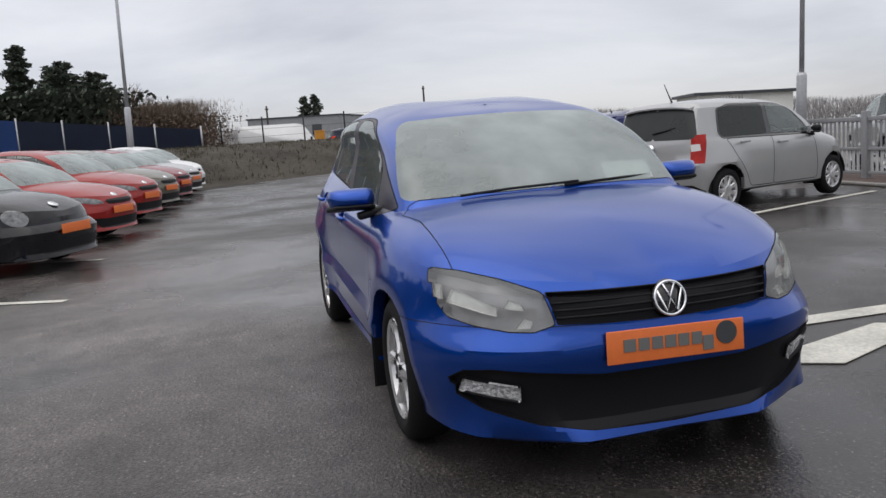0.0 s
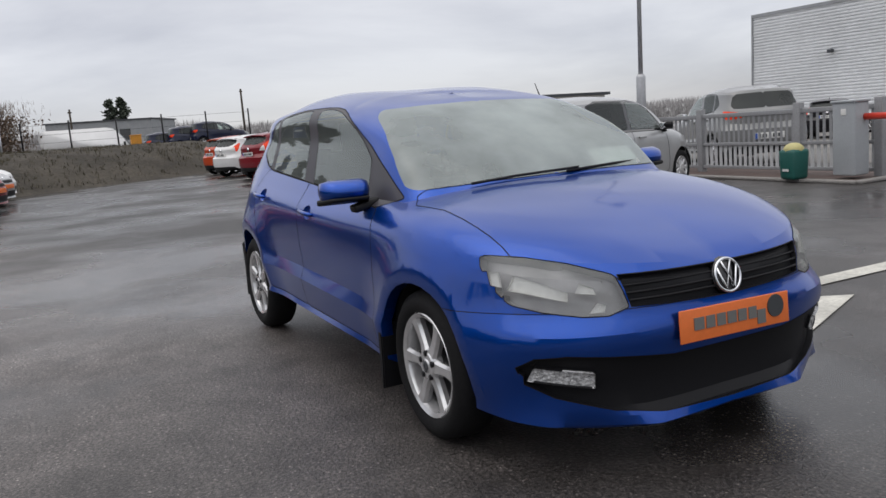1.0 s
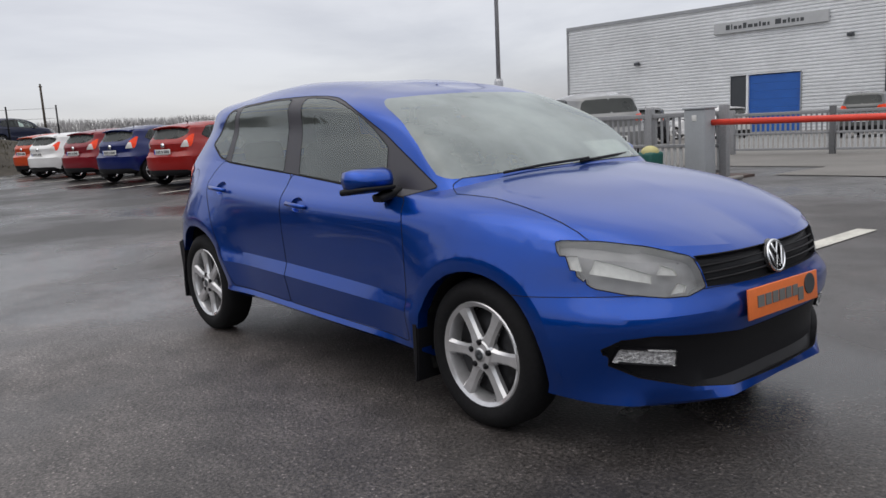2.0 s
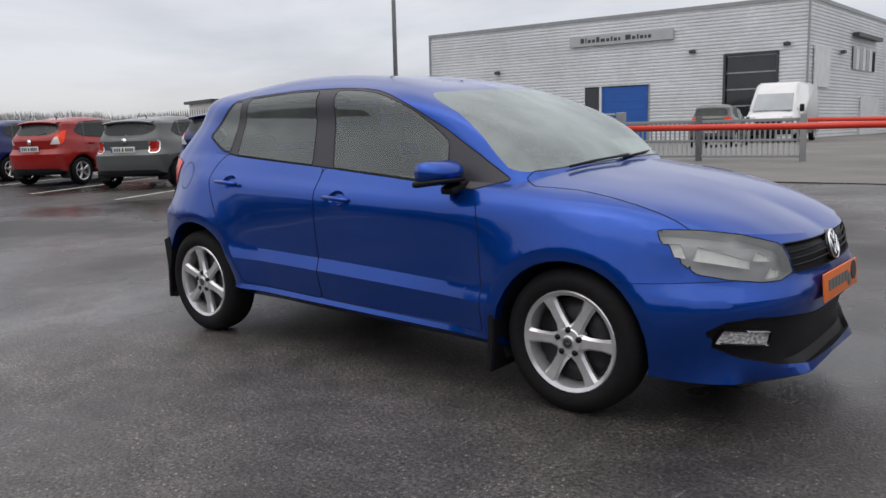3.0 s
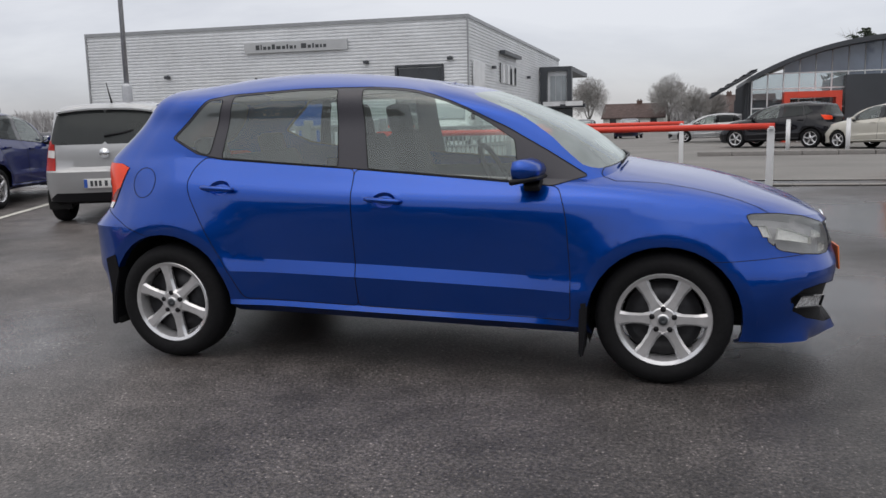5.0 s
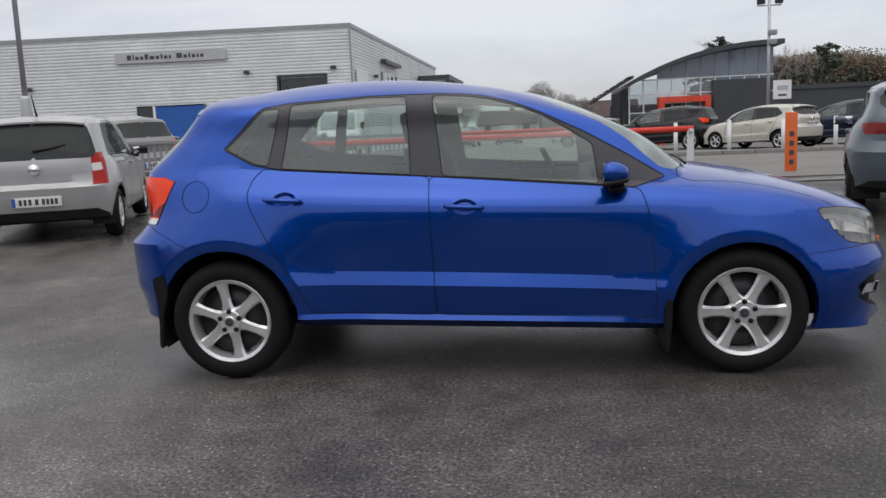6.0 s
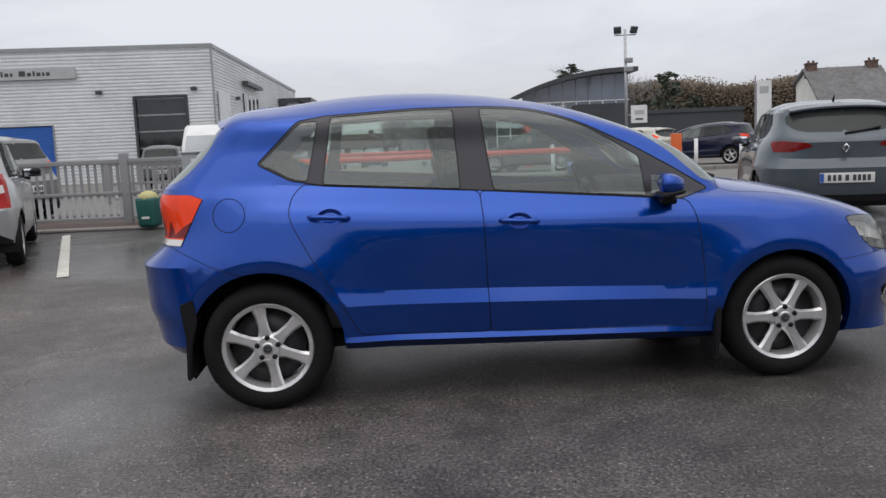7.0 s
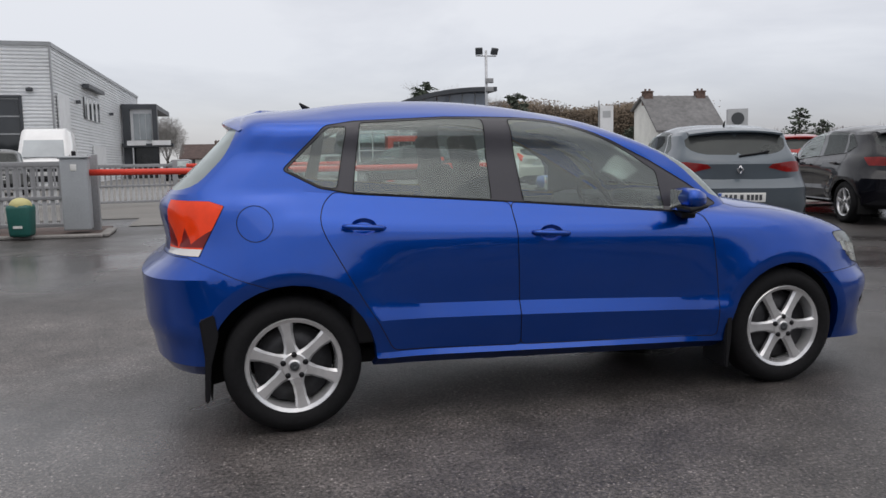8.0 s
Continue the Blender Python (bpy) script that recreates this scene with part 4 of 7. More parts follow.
M_FENCEBAR = mat("grey_print", (0.16, 0.16, 0.155), rough=0.5)
polo = empty("hatchback", pose(0, 0, 0), "blue five-door hatchback with silver six-spoke wheels on wet tarmac", "car")
build_car(polo, hatch_levels(), LOOPS_FINE, STEPS_FINE, M_BLUE, True)


# Details of the blue car.
def polo_details():
    pl = plate(polo, "front_plate", pose(2.042, 0, 0.490, -4, 1.4, 90), M_PLATEORANGE, False, "orange dealer plate with grey bars")
    for x, w in ((-0.178, 0.045), (-0.125, 0.04), (-0.075, 0.04), (-0.025, 0.042), (0.025, 0.04), (0.075, 0.038), (0.118, 0.04)):
        bm = bmesh.new()
        box(bm, (x, -0.006, 0.004 if x < 0.1 else -0.016), (w, 0.003, 0.042 if x < 0.1 else 0.05))
        part("plain_bar", bm, M_FENCEBAR, pl, smooth=False)
    bm = bmesh.new()
    bmesh.ops.create_cone(bm, cap_ends=True, segments=28, radius1=0.04, radius2=0.04, depth=0.004, matrix=pose(0.19, -0.006, 0.012, 90))
    part("round_mark", bm, M_INK, pl, smooth=False)
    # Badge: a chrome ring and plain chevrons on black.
    badge = new("badge")
    badge.parent = polo
    badge.matrix_basis = pose(2.0, 0, 0.632, -14, 0, 90)
    bm = bmesh.new()
    bmesh.ops.create_cone(bm, cap_ends=True, segments=36, radius1=0.068, radius2=0.060, depth=0.014, matrix=pose(0, 0.0, 0, 90))
    part("badge_disc", bm, M_GLOSSBLACK, badge)
    bm = bmesh.new()
    tube(bm, [(0.058 * math.cos(a), -0.010, 0.058 * math.sin(a)) for a in np.linspace(0, 2 * math.pi, 36, endpoint=False)], 0.0055, 8, closed=True)
    for pts in (((-0.022, 0.05), (0.0, 0.004), (0.022, 0.05)), ((-0.046, 0.03), (-0.02, -0.046), (0.0, 0.0), (0.02, -0.046), (0.046, 0.03))):
        tube(bm, [(x, -0.011, z) for x, z in pts], 0.0052, 6)
    part("badge_ring", bm, M_CHROME, badge)
    # Grille bars.
    for z, w, x in ((0.652, 0.415, 1.995), (0.628, 0.41, 2.005), (0.604, 0.40, 2.012)):
        bm = bmesh.new()
        pts = []
        for k in range(25):
            y = -w + 2 * w * k / 24
            pts.append((x - 0.006 - 0.46 * abs(y) ** 2.6, y, z))
        tube(bm, pts, 0.0045, 6)
        part("grille_bar", bm, M_TRIM, polo)
    for z in (0.27, 0.30, 0.33, 0.36):
        bm = bmesh.new()
        w = 0.38 + (z - 0.27) * 0.9
        tube(bm, [(1.965 - 0.50 * abs(y) ** 2.7, y, z) for y in np.linspace(-w, w, 21)], 0.004, 6)
        part("lower_grille_bar", bm, M_LINER, polo)
    # Wipers.
    for pts in (((1.035, -0.44, 0.972), (1.045, -0.22, 0.985), (1.05, 0.0, 0.990), (1.035, 0.12, 0.992)), ((1.045, 0.05, 0.980), (1.01, 0.35, 0.988), (0.945, 0.58, 0.986))):
        bm = bmesh.new()
        tube(bm, pts, 0.0065, 6)
        part("wiper", bm, M_TRIM, polo)
    # Spoiler, mud flaps, aerial, paper in the windscreen.
    bm = bmesh.new()
    ring = []
    for y in np.linspace(-0.535, 0.535, 19):
        f = abs(y) / 0.535
        k = 1 - 0.30 * f**3
        d = -0.056 * f**2.2
        thin = 1 - 0.75 * f**3
        ring.append([bm.verts.new((-1.26 + (x + 1.26) * k, y, z + d - t * thin)) for x, z, t in
                     ((-1.26, 1.412, 0), (-1.33, 1.406, 0), (-1.42, 1.392, 0), (-1.482, 1.374, 0.002), (-1.490, 1.372, 0.012), (-1.472, 1.372, 0.024), (-1.39, 1.392, 0.046), (-1.30, 1.408, 0.046))])
    for p, q in zip(ring, ring[1:]):
        for i in range(8):
            bm.faces.new((p[i], p[(i + 1) % 8], q[(i + 1) % 8], q[i]))
    bm.faces.new(ring[0][::-1])
    bm.faces.new(ring[-1])
    bmesh.ops.recalc_face_normals(bm, faces=bm.faces)
    part("roof_spoiler", bm, M_BLUE, polo, sharp=40)
    for s in (-1, 1):
        for outline in ([(-1.560, 0.545), (-1.622, 0.520), (-1.605, 0.36), (-1.612, 0.20), (-1.612, 0.165), (-1.592, 0.165), (-1.580, 0.32), (-1.545, 0.45)],
                        [(0.908, 0.42), (0.872, 0.40), (0.868, 0.28), (0.868, 0.13), (0.888, 0.125), (0.902, 0.25)]):
            bm = bmesh.new()
            prism(bm, outline, lambda u, v, d: (u, s * (0.665 + d), v), 0.142 if outline[0][0] < 0 else 0.198)
            bmesh.ops.bevel(bm, geom=[e for e in bm.edges if e.calc_length() > 0.12], offset=0.006, segments=2, affect="EDGES")
            part("mud_flap", bm, M_TRIM, polo, "black rubber mud flap", sharp=40)
    bm = bmesh.new()
    tube(bm, [(-1.06, 0, 1.425), (-1.085, 0, 1.448), (-1.10, 0, 1.462)], [0.02, 0.010, 0.004], 8)
    part("roof_aerial", bm, M_TRIM, polo)
    bm = bmesh.new()
    box(bm, (0.905, 0.43, 1.015), (0.15, 0.22, 0.002), pose(0, 0, 0, 0, 32, -12))
    part("windscreen_paper", bm, M_PAPER, polo, "white paper disc behind the windscreen")


polo_details()


# ---- ground ----
def ground_z(y):
    """The yard is level round the car and falls away gently past the barrier."""
    d = y - 9.0
    return 0.0 if d < -3 else -0.024 * (d + 3) ** 2 / 12 if d < 3 else -0.024 * d


LEAN_FAR = -1.37


def asphalt():
    m = bpy.data.materials.new("wet_asphalt")
    m.use_nodes = True
    nt = m.node_tree
    b = nt.nodes["Principled BSDF"]
    co = nt.nodes.new("ShaderNodeTexCoord")

    def tex(scale, detail=5.0, rough=0.6, kind="ShaderNodeTexNoise"):
        n = nt.nodes.new(kind)
        n.inputs["Scale"].default_value = scale
        if kind == "ShaderNodeTexNoise":
            n.inputs["Detail"].default_value, n.inputs["Roughness"].default_value = detail, rough
        nt.links.new(co.outputs["Object"], n.inputs["Vector"])
        return n

    def rng(src, a, b_, c, d):
        r = nt.nodes.new("ShaderNodeMapRange")
        for k, v in zip(("From Min", "From Max", "To Min", "To Max"), (a, b_, c, d)):
            r.inputs[k].default_value = v
        nt.links.new(src, r.inputs["Value"])
        return r.outputs["Result"]

    def mul(p, q):
        k = nt.nodes.new("ShaderNodeMath")
        k.operation = "MULTIPLY"
        nt.links.new(p, k.inputs[0])
        nt.links.new(q, k.inputs[1])
        return k.outputs[0]

    grain = rng(tex(60, 4).outputs["Fac"], 0.32, 0.68, 0.22, 1.85)
    stones = mul(rng(tex(110, 2, kind="ShaderNodeTexVoronoi").outputs["Distance"], 0.0, 0.6, 1.4, 0.65), rng(tex(6, 5).outputs["Fac"], 0.35, 0.65, 0.82, 1.2))
    # Pale chips of stone stand out among the rest.
    chips = rng(tex(42, 2, kind="ShaderNodeTexVoronoi").outputs["Distance"], 0.12, 0.22, 3.0, 1.0)
    stones = mul(stones, chips)
    patch = mul(rng(tex(0.42, 5, 0.55).outputs["Fac"], 0.36, 0.64, 0.5, 1.5), rng(tex(2.3, 6, 0.65).outputs["Fac"], 0.35, 0.65, 0.72, 1.28))
    wet = tex(0.30, 4, 0.5).outputs["Fac"]
    # Tarmac paler to one side and darker to the other, with a ragged edge.
    sep = nt.nodes.new("ShaderNodeSeparateXYZ")
    nt.links.new(co.outputs["Object"], sep.inputs["Vector"])
    edge = nt.nodes.new("ShaderNodeMath")
    edge.operation = "MULTIPLY_ADD"
    nt.links.new(tex(0.35, 5, 0.6).outputs["Fac"], edge.inputs[0])
    edge.inputs[1].default_value = 7.0
    nt.links.new(sep.outputs["X"], edge.inputs[2])
    across = nt.nodes.new("ShaderNodeMath")
    across.operation = "MULTIPLY_ADD"
    across.inputs[1].default_value = 0.8
    nt.links.new(sep.outputs["Y"], across.inputs[0])
    nt.links.new(edge.outputs[0], across.inputs[2])
    yard_tone = rng(across.outputs[0], 0.5, 5.2, 1.2, 0.45)
    # The lane between the rows is darker.
    far = nt.nodes.new("ShaderNodeMath")
    far.operation = "ABSOLUTE"
    nt.links.new(sep.outputs["Y"], far.inputs[0])
    lane = nt.nodes.new("ShaderNodeMath")
    lane.operation = "MULTIPLY_ADD"
    lane.inputs[1].default_value = 1.5
    nt.links.new(far.outputs[0], lane.inputs[0])
    nt.links.new(sep.outputs["X"], lane.inputs[2])
    yard_tone = mul(yard_tone, rng(lane.outputs[0], -7.0, -0.5, 0.24, 1.0))
    fac = mul(mul(mul(grain, stones), patch), yard_tone)
    v = nt.nodes.new("ShaderNodeVectorMath")
    v.operation = "SCALE"
    v.inputs[0].default_value = (0.094, 0.084, 0.080)
    nt.links.new(fac, v.inputs["Scale"])
    nt.links.new(v.outputs["Vector"], b.inputs["Base Color"])
    nt.links.new(rng(wet, 0.41, 0.58, 0.16, 0.50), b.inputs["Roughness"])
    b.inputs["Specular IOR Level"].default_value = 0.52
    bp = nt.nodes.new("ShaderNodeBump")
    bp.inputs["Distance"].default_value = 0.007
    # Standing damp smooths the stones over.
    nt.links.new(rng(wet, 0.41, 0.58, 0.22, 1.0), bp.inputs["Strength"])
    nt.links.new(tex(75, 3).outputs["Fac"], bp.inputs["Height"])
    nt.links.new(bp.outputs["Normal"], b.inputs["Normal"])
    return m


M_ASPHALT = asphalt()
M_CONCRETE = mat("concrete", (0.33, 0.32, 0.30), rough=0.85, grain=0.15, grain_scale=40, stain=0.2, stain_scale=0.8, bump=0.3, bump_scale=60)
M_KERB = mat("kerb_stone", (0.22, 0.21, 0.20), rough=0.85, grain=0.2, grain_scale=50, stain=0.2, bump=0.4)
M_GALV = mat("galvanised_steel", (0.46, 0.47, 0.49), rough=0.45, metal=0.5, grain=0.1, grain_scale=20, stain=0.12)
M_FENCEGREY = mat("grey_fence_paint", (0.27, 0.275, 0.285), rough=0.5, grain=0.1, stain=0.1)
M_BARRIERRED = mat("barrier_red", (0.72, 0.055, 0.03), rough=0.4, grain=0.06, stain=0.1)
M_GRASS = mat("rough_grass_bank", (0.050, 0.043, 0.033), rough=0.95, grain=0.45, grain_scale=8, stain=0.4, stain_scale=0.6, bump=0.8, bump_scale=12, dist=0.05)

bm = bmesh.new()
xs = [-1500, -400, -120, -60, -30, -15, 0, 15, 30, 60, 120, 400, 1500]
ys = [-1500, -400, -100, -40, -15, -5, 0, 3, 5, 6.5, 8, 9, 10, 11.5, 13, 16, 22, 40, 100, 400, 1500]
gv = [[bm.verts.new((x, y, ground_z(y))) for x in xs] for y in ys]
for i in range(len(ys) - 1):
    for j in range(len(xs) - 1):
        bm.faces.new((gv[i][j], gv[i][j + 1], gv[i + 1][j + 1], gv[i + 1][j]))
tagged(part("ground", bm, M_ASPHALT), "dark wet patchy tarmac of a car yard", "ground", kind="structure")


def stripe(a, b, w, name="parking_line", label="worn white painted parking line"):
    a, b = Vector((*a, 0)), Vector((*b, 0))
    t = (b - a).normalized()
    s = Vector((-t.y, t.x, 0)) * w / 2
    bm = bmesh.new()
    n = max(1, int((b - a).length / 0.8))
    prev = None
    for k in range(n + 1):
        p = a + (b - a) * k / n
        z = ground_z(p.y) + 0.007
        cur = (bm.verts.new((p.x + s.x, p.y + s.y, z)), bm.verts.new((p.x - s.x, p.y - s.y, z)))
        if prev:
            bm.faces.new((prev[0], prev[1], cur[1], cur[0]))
        prev = cur
    tagged(part(name, bm, M_ASPHALT_LINE, smooth=False), label, "road marking", "parking lines", "structure")


for x in (-3.85, -7.0, -10.15, -13.3, -16.45, -19.6, -22.75, -25.9, -29.05):
    stripe((x, 3.6), (x - 1.45, 7.6), 0.11)
for x in (-3.45, -6.5, -9.6, -12.7, -15.8, -18.9, -22.0, -25.1):
    y = -2.95 - (x + 3.45) * -0.03
    stripe((x, y), (x - 1.9, y - 4.3), 0.11)
stripe((0.45, 1.70), (0.48, 4.6), 0.17)
bm = bmesh.new()
tip = [(1.02, 1.0), (1.24, 1.38), (0.86, 2.28), (0.70, 2.05)]
prism(bm, tip, lambda u, v, d: (u, v, 0.004 + d), 0.004)
tagged(part("painted_arrow", bm, M_ASPHALT_LINE, smooth=False), "worn white painted arrow on the tarmac", "road marking", kind="structure")


# ---- buildings ----
M_CLAD = mat("silver_cladding", (0.72, 0.735, 0.75), rough=0.5, metal=0.1, grain=0.05, grain_scale=3, stain=0.10, stain_scale=0.25)
M_CLADDARK = mat("dark_cladding", (0.045, 0.05, 0.058), rough=0.45, grain=0.08, stain=0.15, stain_scale=0.4)
M_FLASH = mat("grey_flashing", (0.30, 0.31, 0.32), rough=0.4, metal=0.3, stain=0.1)
M_DARKGLASS = mat("dark_window_glass", (0.02, 0.023, 0.026), rough=0.06, coat=0.5, stain=0.3, stain_scale=0.6)
M_BLUEDOOR = mat("blue_door_paint", (0.015, 0.10, 0.40), rough=0.45, grain=0.06, stain=0.1)
M_SIGNGREY = mat("sign_board", (0.42, 0.43, 0.44), rough=0.4, stain=0.06)
M_WHITEP = mat("white_board", (0.72, 0.73, 0.74), rough=0.45, stain=0.08)
M_PORTAL = mat("red_portal", (0.62, 0.06, 0.03), rough=0.45, stain=0.08)
M_RENDER = mat("house_render", (0.74, 0.74, 0.70), rough=0.9, grain=0.08, grain_scale=10, stain=0.15, stain_scale=0.5)
M_SLATE = mat("slate_roof", (0.14, 0.138, 0.14), rough=0.7, grain=0.25, grain_scale=3, stain=0.2, stain_scale=0.5)
M_BRICK = mat("brick_chimney", (0.13, 0.085, 0.07), rough=0.9, grain=0.25, grain_scale=6, stain=0.2)
M_ROOFRED = mat("brown_tile_roof", (0.075, 0.05, 0.045), rough=0.85, grain=0.2, grain_scale=3, stain=0.2)
M_GREENBIN = mat("green_bin_plastic", (0.012, 0.10, 0.085), rough=0.5, grain=0.1, stain=0.15)
M_YELLOW = mat("yellow_bin_lid", (0.50, 0.46, 0.20), rough=0.5, stain=0.12)
M_CABINET = mat("cabinet_grey", (0.36, 0.38, 0.40), rough=0.45, grain=0.05, stain=0.12)
M_ORANGEPOST = mat("orange_post_paint", (0.72, 0.14, 0.03), rough=0.5, stain=0.1)


def far_pose(x, y, rz=0.0):
    return pose(x, y, ground_z(y), LEAN_FAR, 0, 0) @ pose(0, 0, 0, 0, 0, rz)


def ribbed(bm, length, height, pitch=0.2, depth=0.06, holes=()):
    """Horizontal ribs on a wall in the xz plane, facing -y; holes are (x0, x1, z0, z1)."""
    levels = []
    z = 0.0
    while z < height - 1e-6:
        levels += [(z, 0.0), (min(height, z + pitch * 0.42), 0.0), (min(height, z + pitch * 0.55), depth), (min(height, z + pitch * 0.87), depth)]
        z += pitch
    levels.append((height, 0.0))
    cuts = sorted({0.0, length, *[v for h in holes for v in h[:2]]})
    for x0, x1 in zip(cuts, cuts[1:]):
        rows = [(bm.verts.new((x0, d, z)), bm.verts.new((x1, d, z))) for z, d in levels]
        for (a, b), (c, d), (z0, _), (z1, _) in zip(rows, rows[1:], levels, levels[1:]):
            zm, xm = (z0 + z1) / 2, (x0 + x1) / 2
            if not any(h[0] < xm < h[1] and h[2] < zm < h[3] for h in holes):
                bm.faces.new((a, b, d, c))
    return bm


def slab(bm, x0, x1, y0, y1, z0, z1, bevel=0.0):
    return box(bm, ((x0 + x1) / 2, (y0 + y1) / 2, (z0 + z1) / 2), (x1 - x0, y1 - y0, z1 - z0), bevel=bevel)


def one(name, spec, material, parent, label="", bevel=0.0, smooth=False):
    bm = bmesh.new()
    slab(bm, *spec, bevel=bevel)
    return part(name, bm, material, parent, label, smooth)


def warehouse():
    """The motor dealer's silver hall: x runs along its front, y into it, from its left front corner."""
    L, D, H = 26.4, 36.0, 7.8
    root = empty("dealer_hall", far_pose(-36.75, 44.0, 2.6), "silver ribbed-metal motor dealer hall with a blue door", "building")
    door, blue, dark = (21.8, 24.8, 0.0, 4.9), (13.9, 17.1, 0.0, 3.45), (12.7, 13.75, 0.0, 3.45)
    bm = bmesh.new()
    ribbed(bm, L, H, depth=0.075, holes=(door, blue, dark))
    bmesh.ops.remove_doubles(bm, verts=bm.verts[:], dist=0.001)
    part("front_wall", bm, M_CLAD, root, smooth=False)
    # The side wall stands askew to the front; its things are placed by (out, along, up).
    skew = pose(L, 0, 0, 0, 0, -4.5)
    far_x = L + D * math.sin(radians(4.5))
    bm = bmesh.new()
    ribbed(bm, D, H, depth=0.05)
    w = part("side_wall", bm, M_CLAD, root, smooth=False)
    w.matrix_basis = skew @ pose(0, 0, 0, 0, 0, 90)
    one("back_wall", (0, far_x, D - 0.6, D - 0.4, 0, H), M_CLAD, root)
    one("far_side_wall", (0.05, 0.25, 0.06, D - 0.6, 0, H), M_CLAD, root)
    bm = bmesh.new()
    prism(bm, [(0.1, 0.1), (L - 0.1, 0.1), (far_x - 0.2, D - 0.6), (0.1, D - 0.6)], lambda u, v, d: (u, v, H - 0.15 + d), 0.13)
    part("roof", bm, M_FLASH, root, smooth=False)
    one("inner_floor", (0.2, L - 0.2, 0.3, D - 0.8, 0.0, 0.03), M_CONCRETE, root)
    for n, sp in (("front_parapet", (-0.06, L + 0.06, -0.07, 0.10, H - 0.12, H + 0.10)),
                  ("corner_flashing", (L - 0.05, L + 0.06, -0.06, 0.06, 0, H - 0.12)), ("corner_flashing", (-0.06, 0.05, -0.06, 0.06, 0, H - 0.12))):
        one(n, sp, M_FLASH, root)
    one("side_parapet", (-0.10, 0.07, 0.12, D, H - 0.12, H + 0.10), M_FLASH, root).matrix_basis = skew
    # Glazed sectional door.
    f = new("workshop_door")
    f.parent = root
    for k in range(5):
        one("door_pane", (door[0] + 0.12, door[1] - 0.12, 0.14, 0.17, 0.06 + k * 0.96, 0.94 + k * 0.96), M_DARKGLASS, f)
        one("door_rail", (door[0], door[1], 0.10, 0.20, 0.94 + k * 0.96, 1.02 + k * 0.96), M_FLASH, f)
    for x in door[:2]:
        one("door_post", (x - 0.07, x + 0.07, -0.05, 0.22, 0, 4.95), M_CLADDARK, f)
    one("door_head", (door[0], door[1], -0.05, 0.22, 4.87, 5.0), M_CLADDARK, f)
    b = new("blue_door")
    b.parent = root
    for k in range(7):
        one("blue_door_slat", (blue[0], blue[1], 0.10, 0.14, k * 0.49, 0.485 + k * 0.49), M_BLUEDOOR, b)
    one("door_post", (blue[0] - 0.14, blue[0], -0.04, 0.16, 0, 3.5), M_WHITEP, b)
    one("door_post", (blue[1], blue[1] + 0.08, -0.04, 0.16, 0, 3.5), M_FLASH, b)
    one("dark_side_panel", (dark[0], dark[1], 0.08, 0.12, 0, 3.45), M_CLADDARK, root)
    # Sign with plain bars for its lettering.
    s = one("sign_board", (11.7, 18.7, -0.22, -0.06, 6.1, 6.75), M_SIGNGREY, root, "pale grey sign board with dark bars", 0.02)
    x = 12.5
    for w, h in ((0.26, 0.30), (0.08, 0.32), (0.22, 0.2), (0.20, 0.2), (0.22, 0.32), (0.30, 0.2), (0.22, 0.2), (0.12, 0.28), (0.22, 0.2), (0.13, 0.2), (0, 0), (0.36, 0.30), (0.22, 0.2), (0.12, 0.28), (0.22, 0.2), (0.13, 0.2), (0.2, 0.2)):
        if w:
            one("plain_bar", (x, x + w, -0.235, -0.222, 6.30, 6.30 + h), M_INK, s)
        x += w + 0.09 if w else 0.25
    for xx, zz in ((19.9, 5.25), (6.0, 4.8), (25.3, 5.3)):
        bm = bmesh.new()
        box(bm, (xx, -0.16, zz), (0.34, 0.26, 0.2), bevel=0.03)
        box(bm, (xx, -0.06, zz + 0.1), (0.08, 0.16, 0.08))
        part("wall_light", bm, M_CLADDARK, root)
    # Things on the side wall.
    def beside(name, spec, material, parent=None, label=""):
        ob = one(name, spec, material, parent or root, label)
        if parent is None:
            ob.matrix_basis = skew
        return ob

    beside("side_sign", (0.05, 0.12, 0.9, 3.8, 2.9, 5.2), M_WHITEP, None, "white board")
    beside("window_canopy", (0.05, 0.45, 8.5, 14.4, 6.2, 6.45), M_CLADDARK)
    for k in range(7):
        beside("side_window", (0.03, 0.08, 8.7 + k * 0.78, 9.4 + k * 0.78, 4.2, 5.6), M_DARKGLASS if k % 2 == 0 else M_WHITEP)
    beside("side_door", (0.02, 0.10, 11.0, 15.6, 0, 2.5), M_WHITEP)
    for v in (18.5, 6.0):
        beside("wall_light", (0.05, 0.3, v, v + 0.4, 5.0, 5.2), M_CLADDARK)
    # Showroom entrance box.
    e = new("entrance_box")
    e.parent = root
    e.matrix_basis = skew
    beside("box_roof", (0.05, 2.9, 24.5, 35.8, 5.9, 6.3), M_CLADDARK, e)
    beside("box_pillar", (0.1, 0.7, 24.5, 25.2, 0.0, 5.9), M_CLADDARK, e)
    beside("box_wall", (0.7, 2.5, 24.9, 25.1, 2.9, 5.9), M_CLAD, e)
    for k in range(3):
        beside("box_window", (0.95 + k * 0.5, 1.4 + k * 0.5, 24.82, 24.88, 3.3, 5.5), M_GLASSPALE, e)
    beside("box_pillar", (2.5, 2.9, 24.5, 25.2, 2.9, 5.9), M_CLADDARK, e)
    beside("box_glass", (0.7, 2.8, 26.0, 26.1, 0.0, 2.9), M_DARKGLASS, e)
    beside("box_canopy", (0.1, 4.2, 23.7, 24.5, 2.65, 2.95), M_CLADDARK, e)
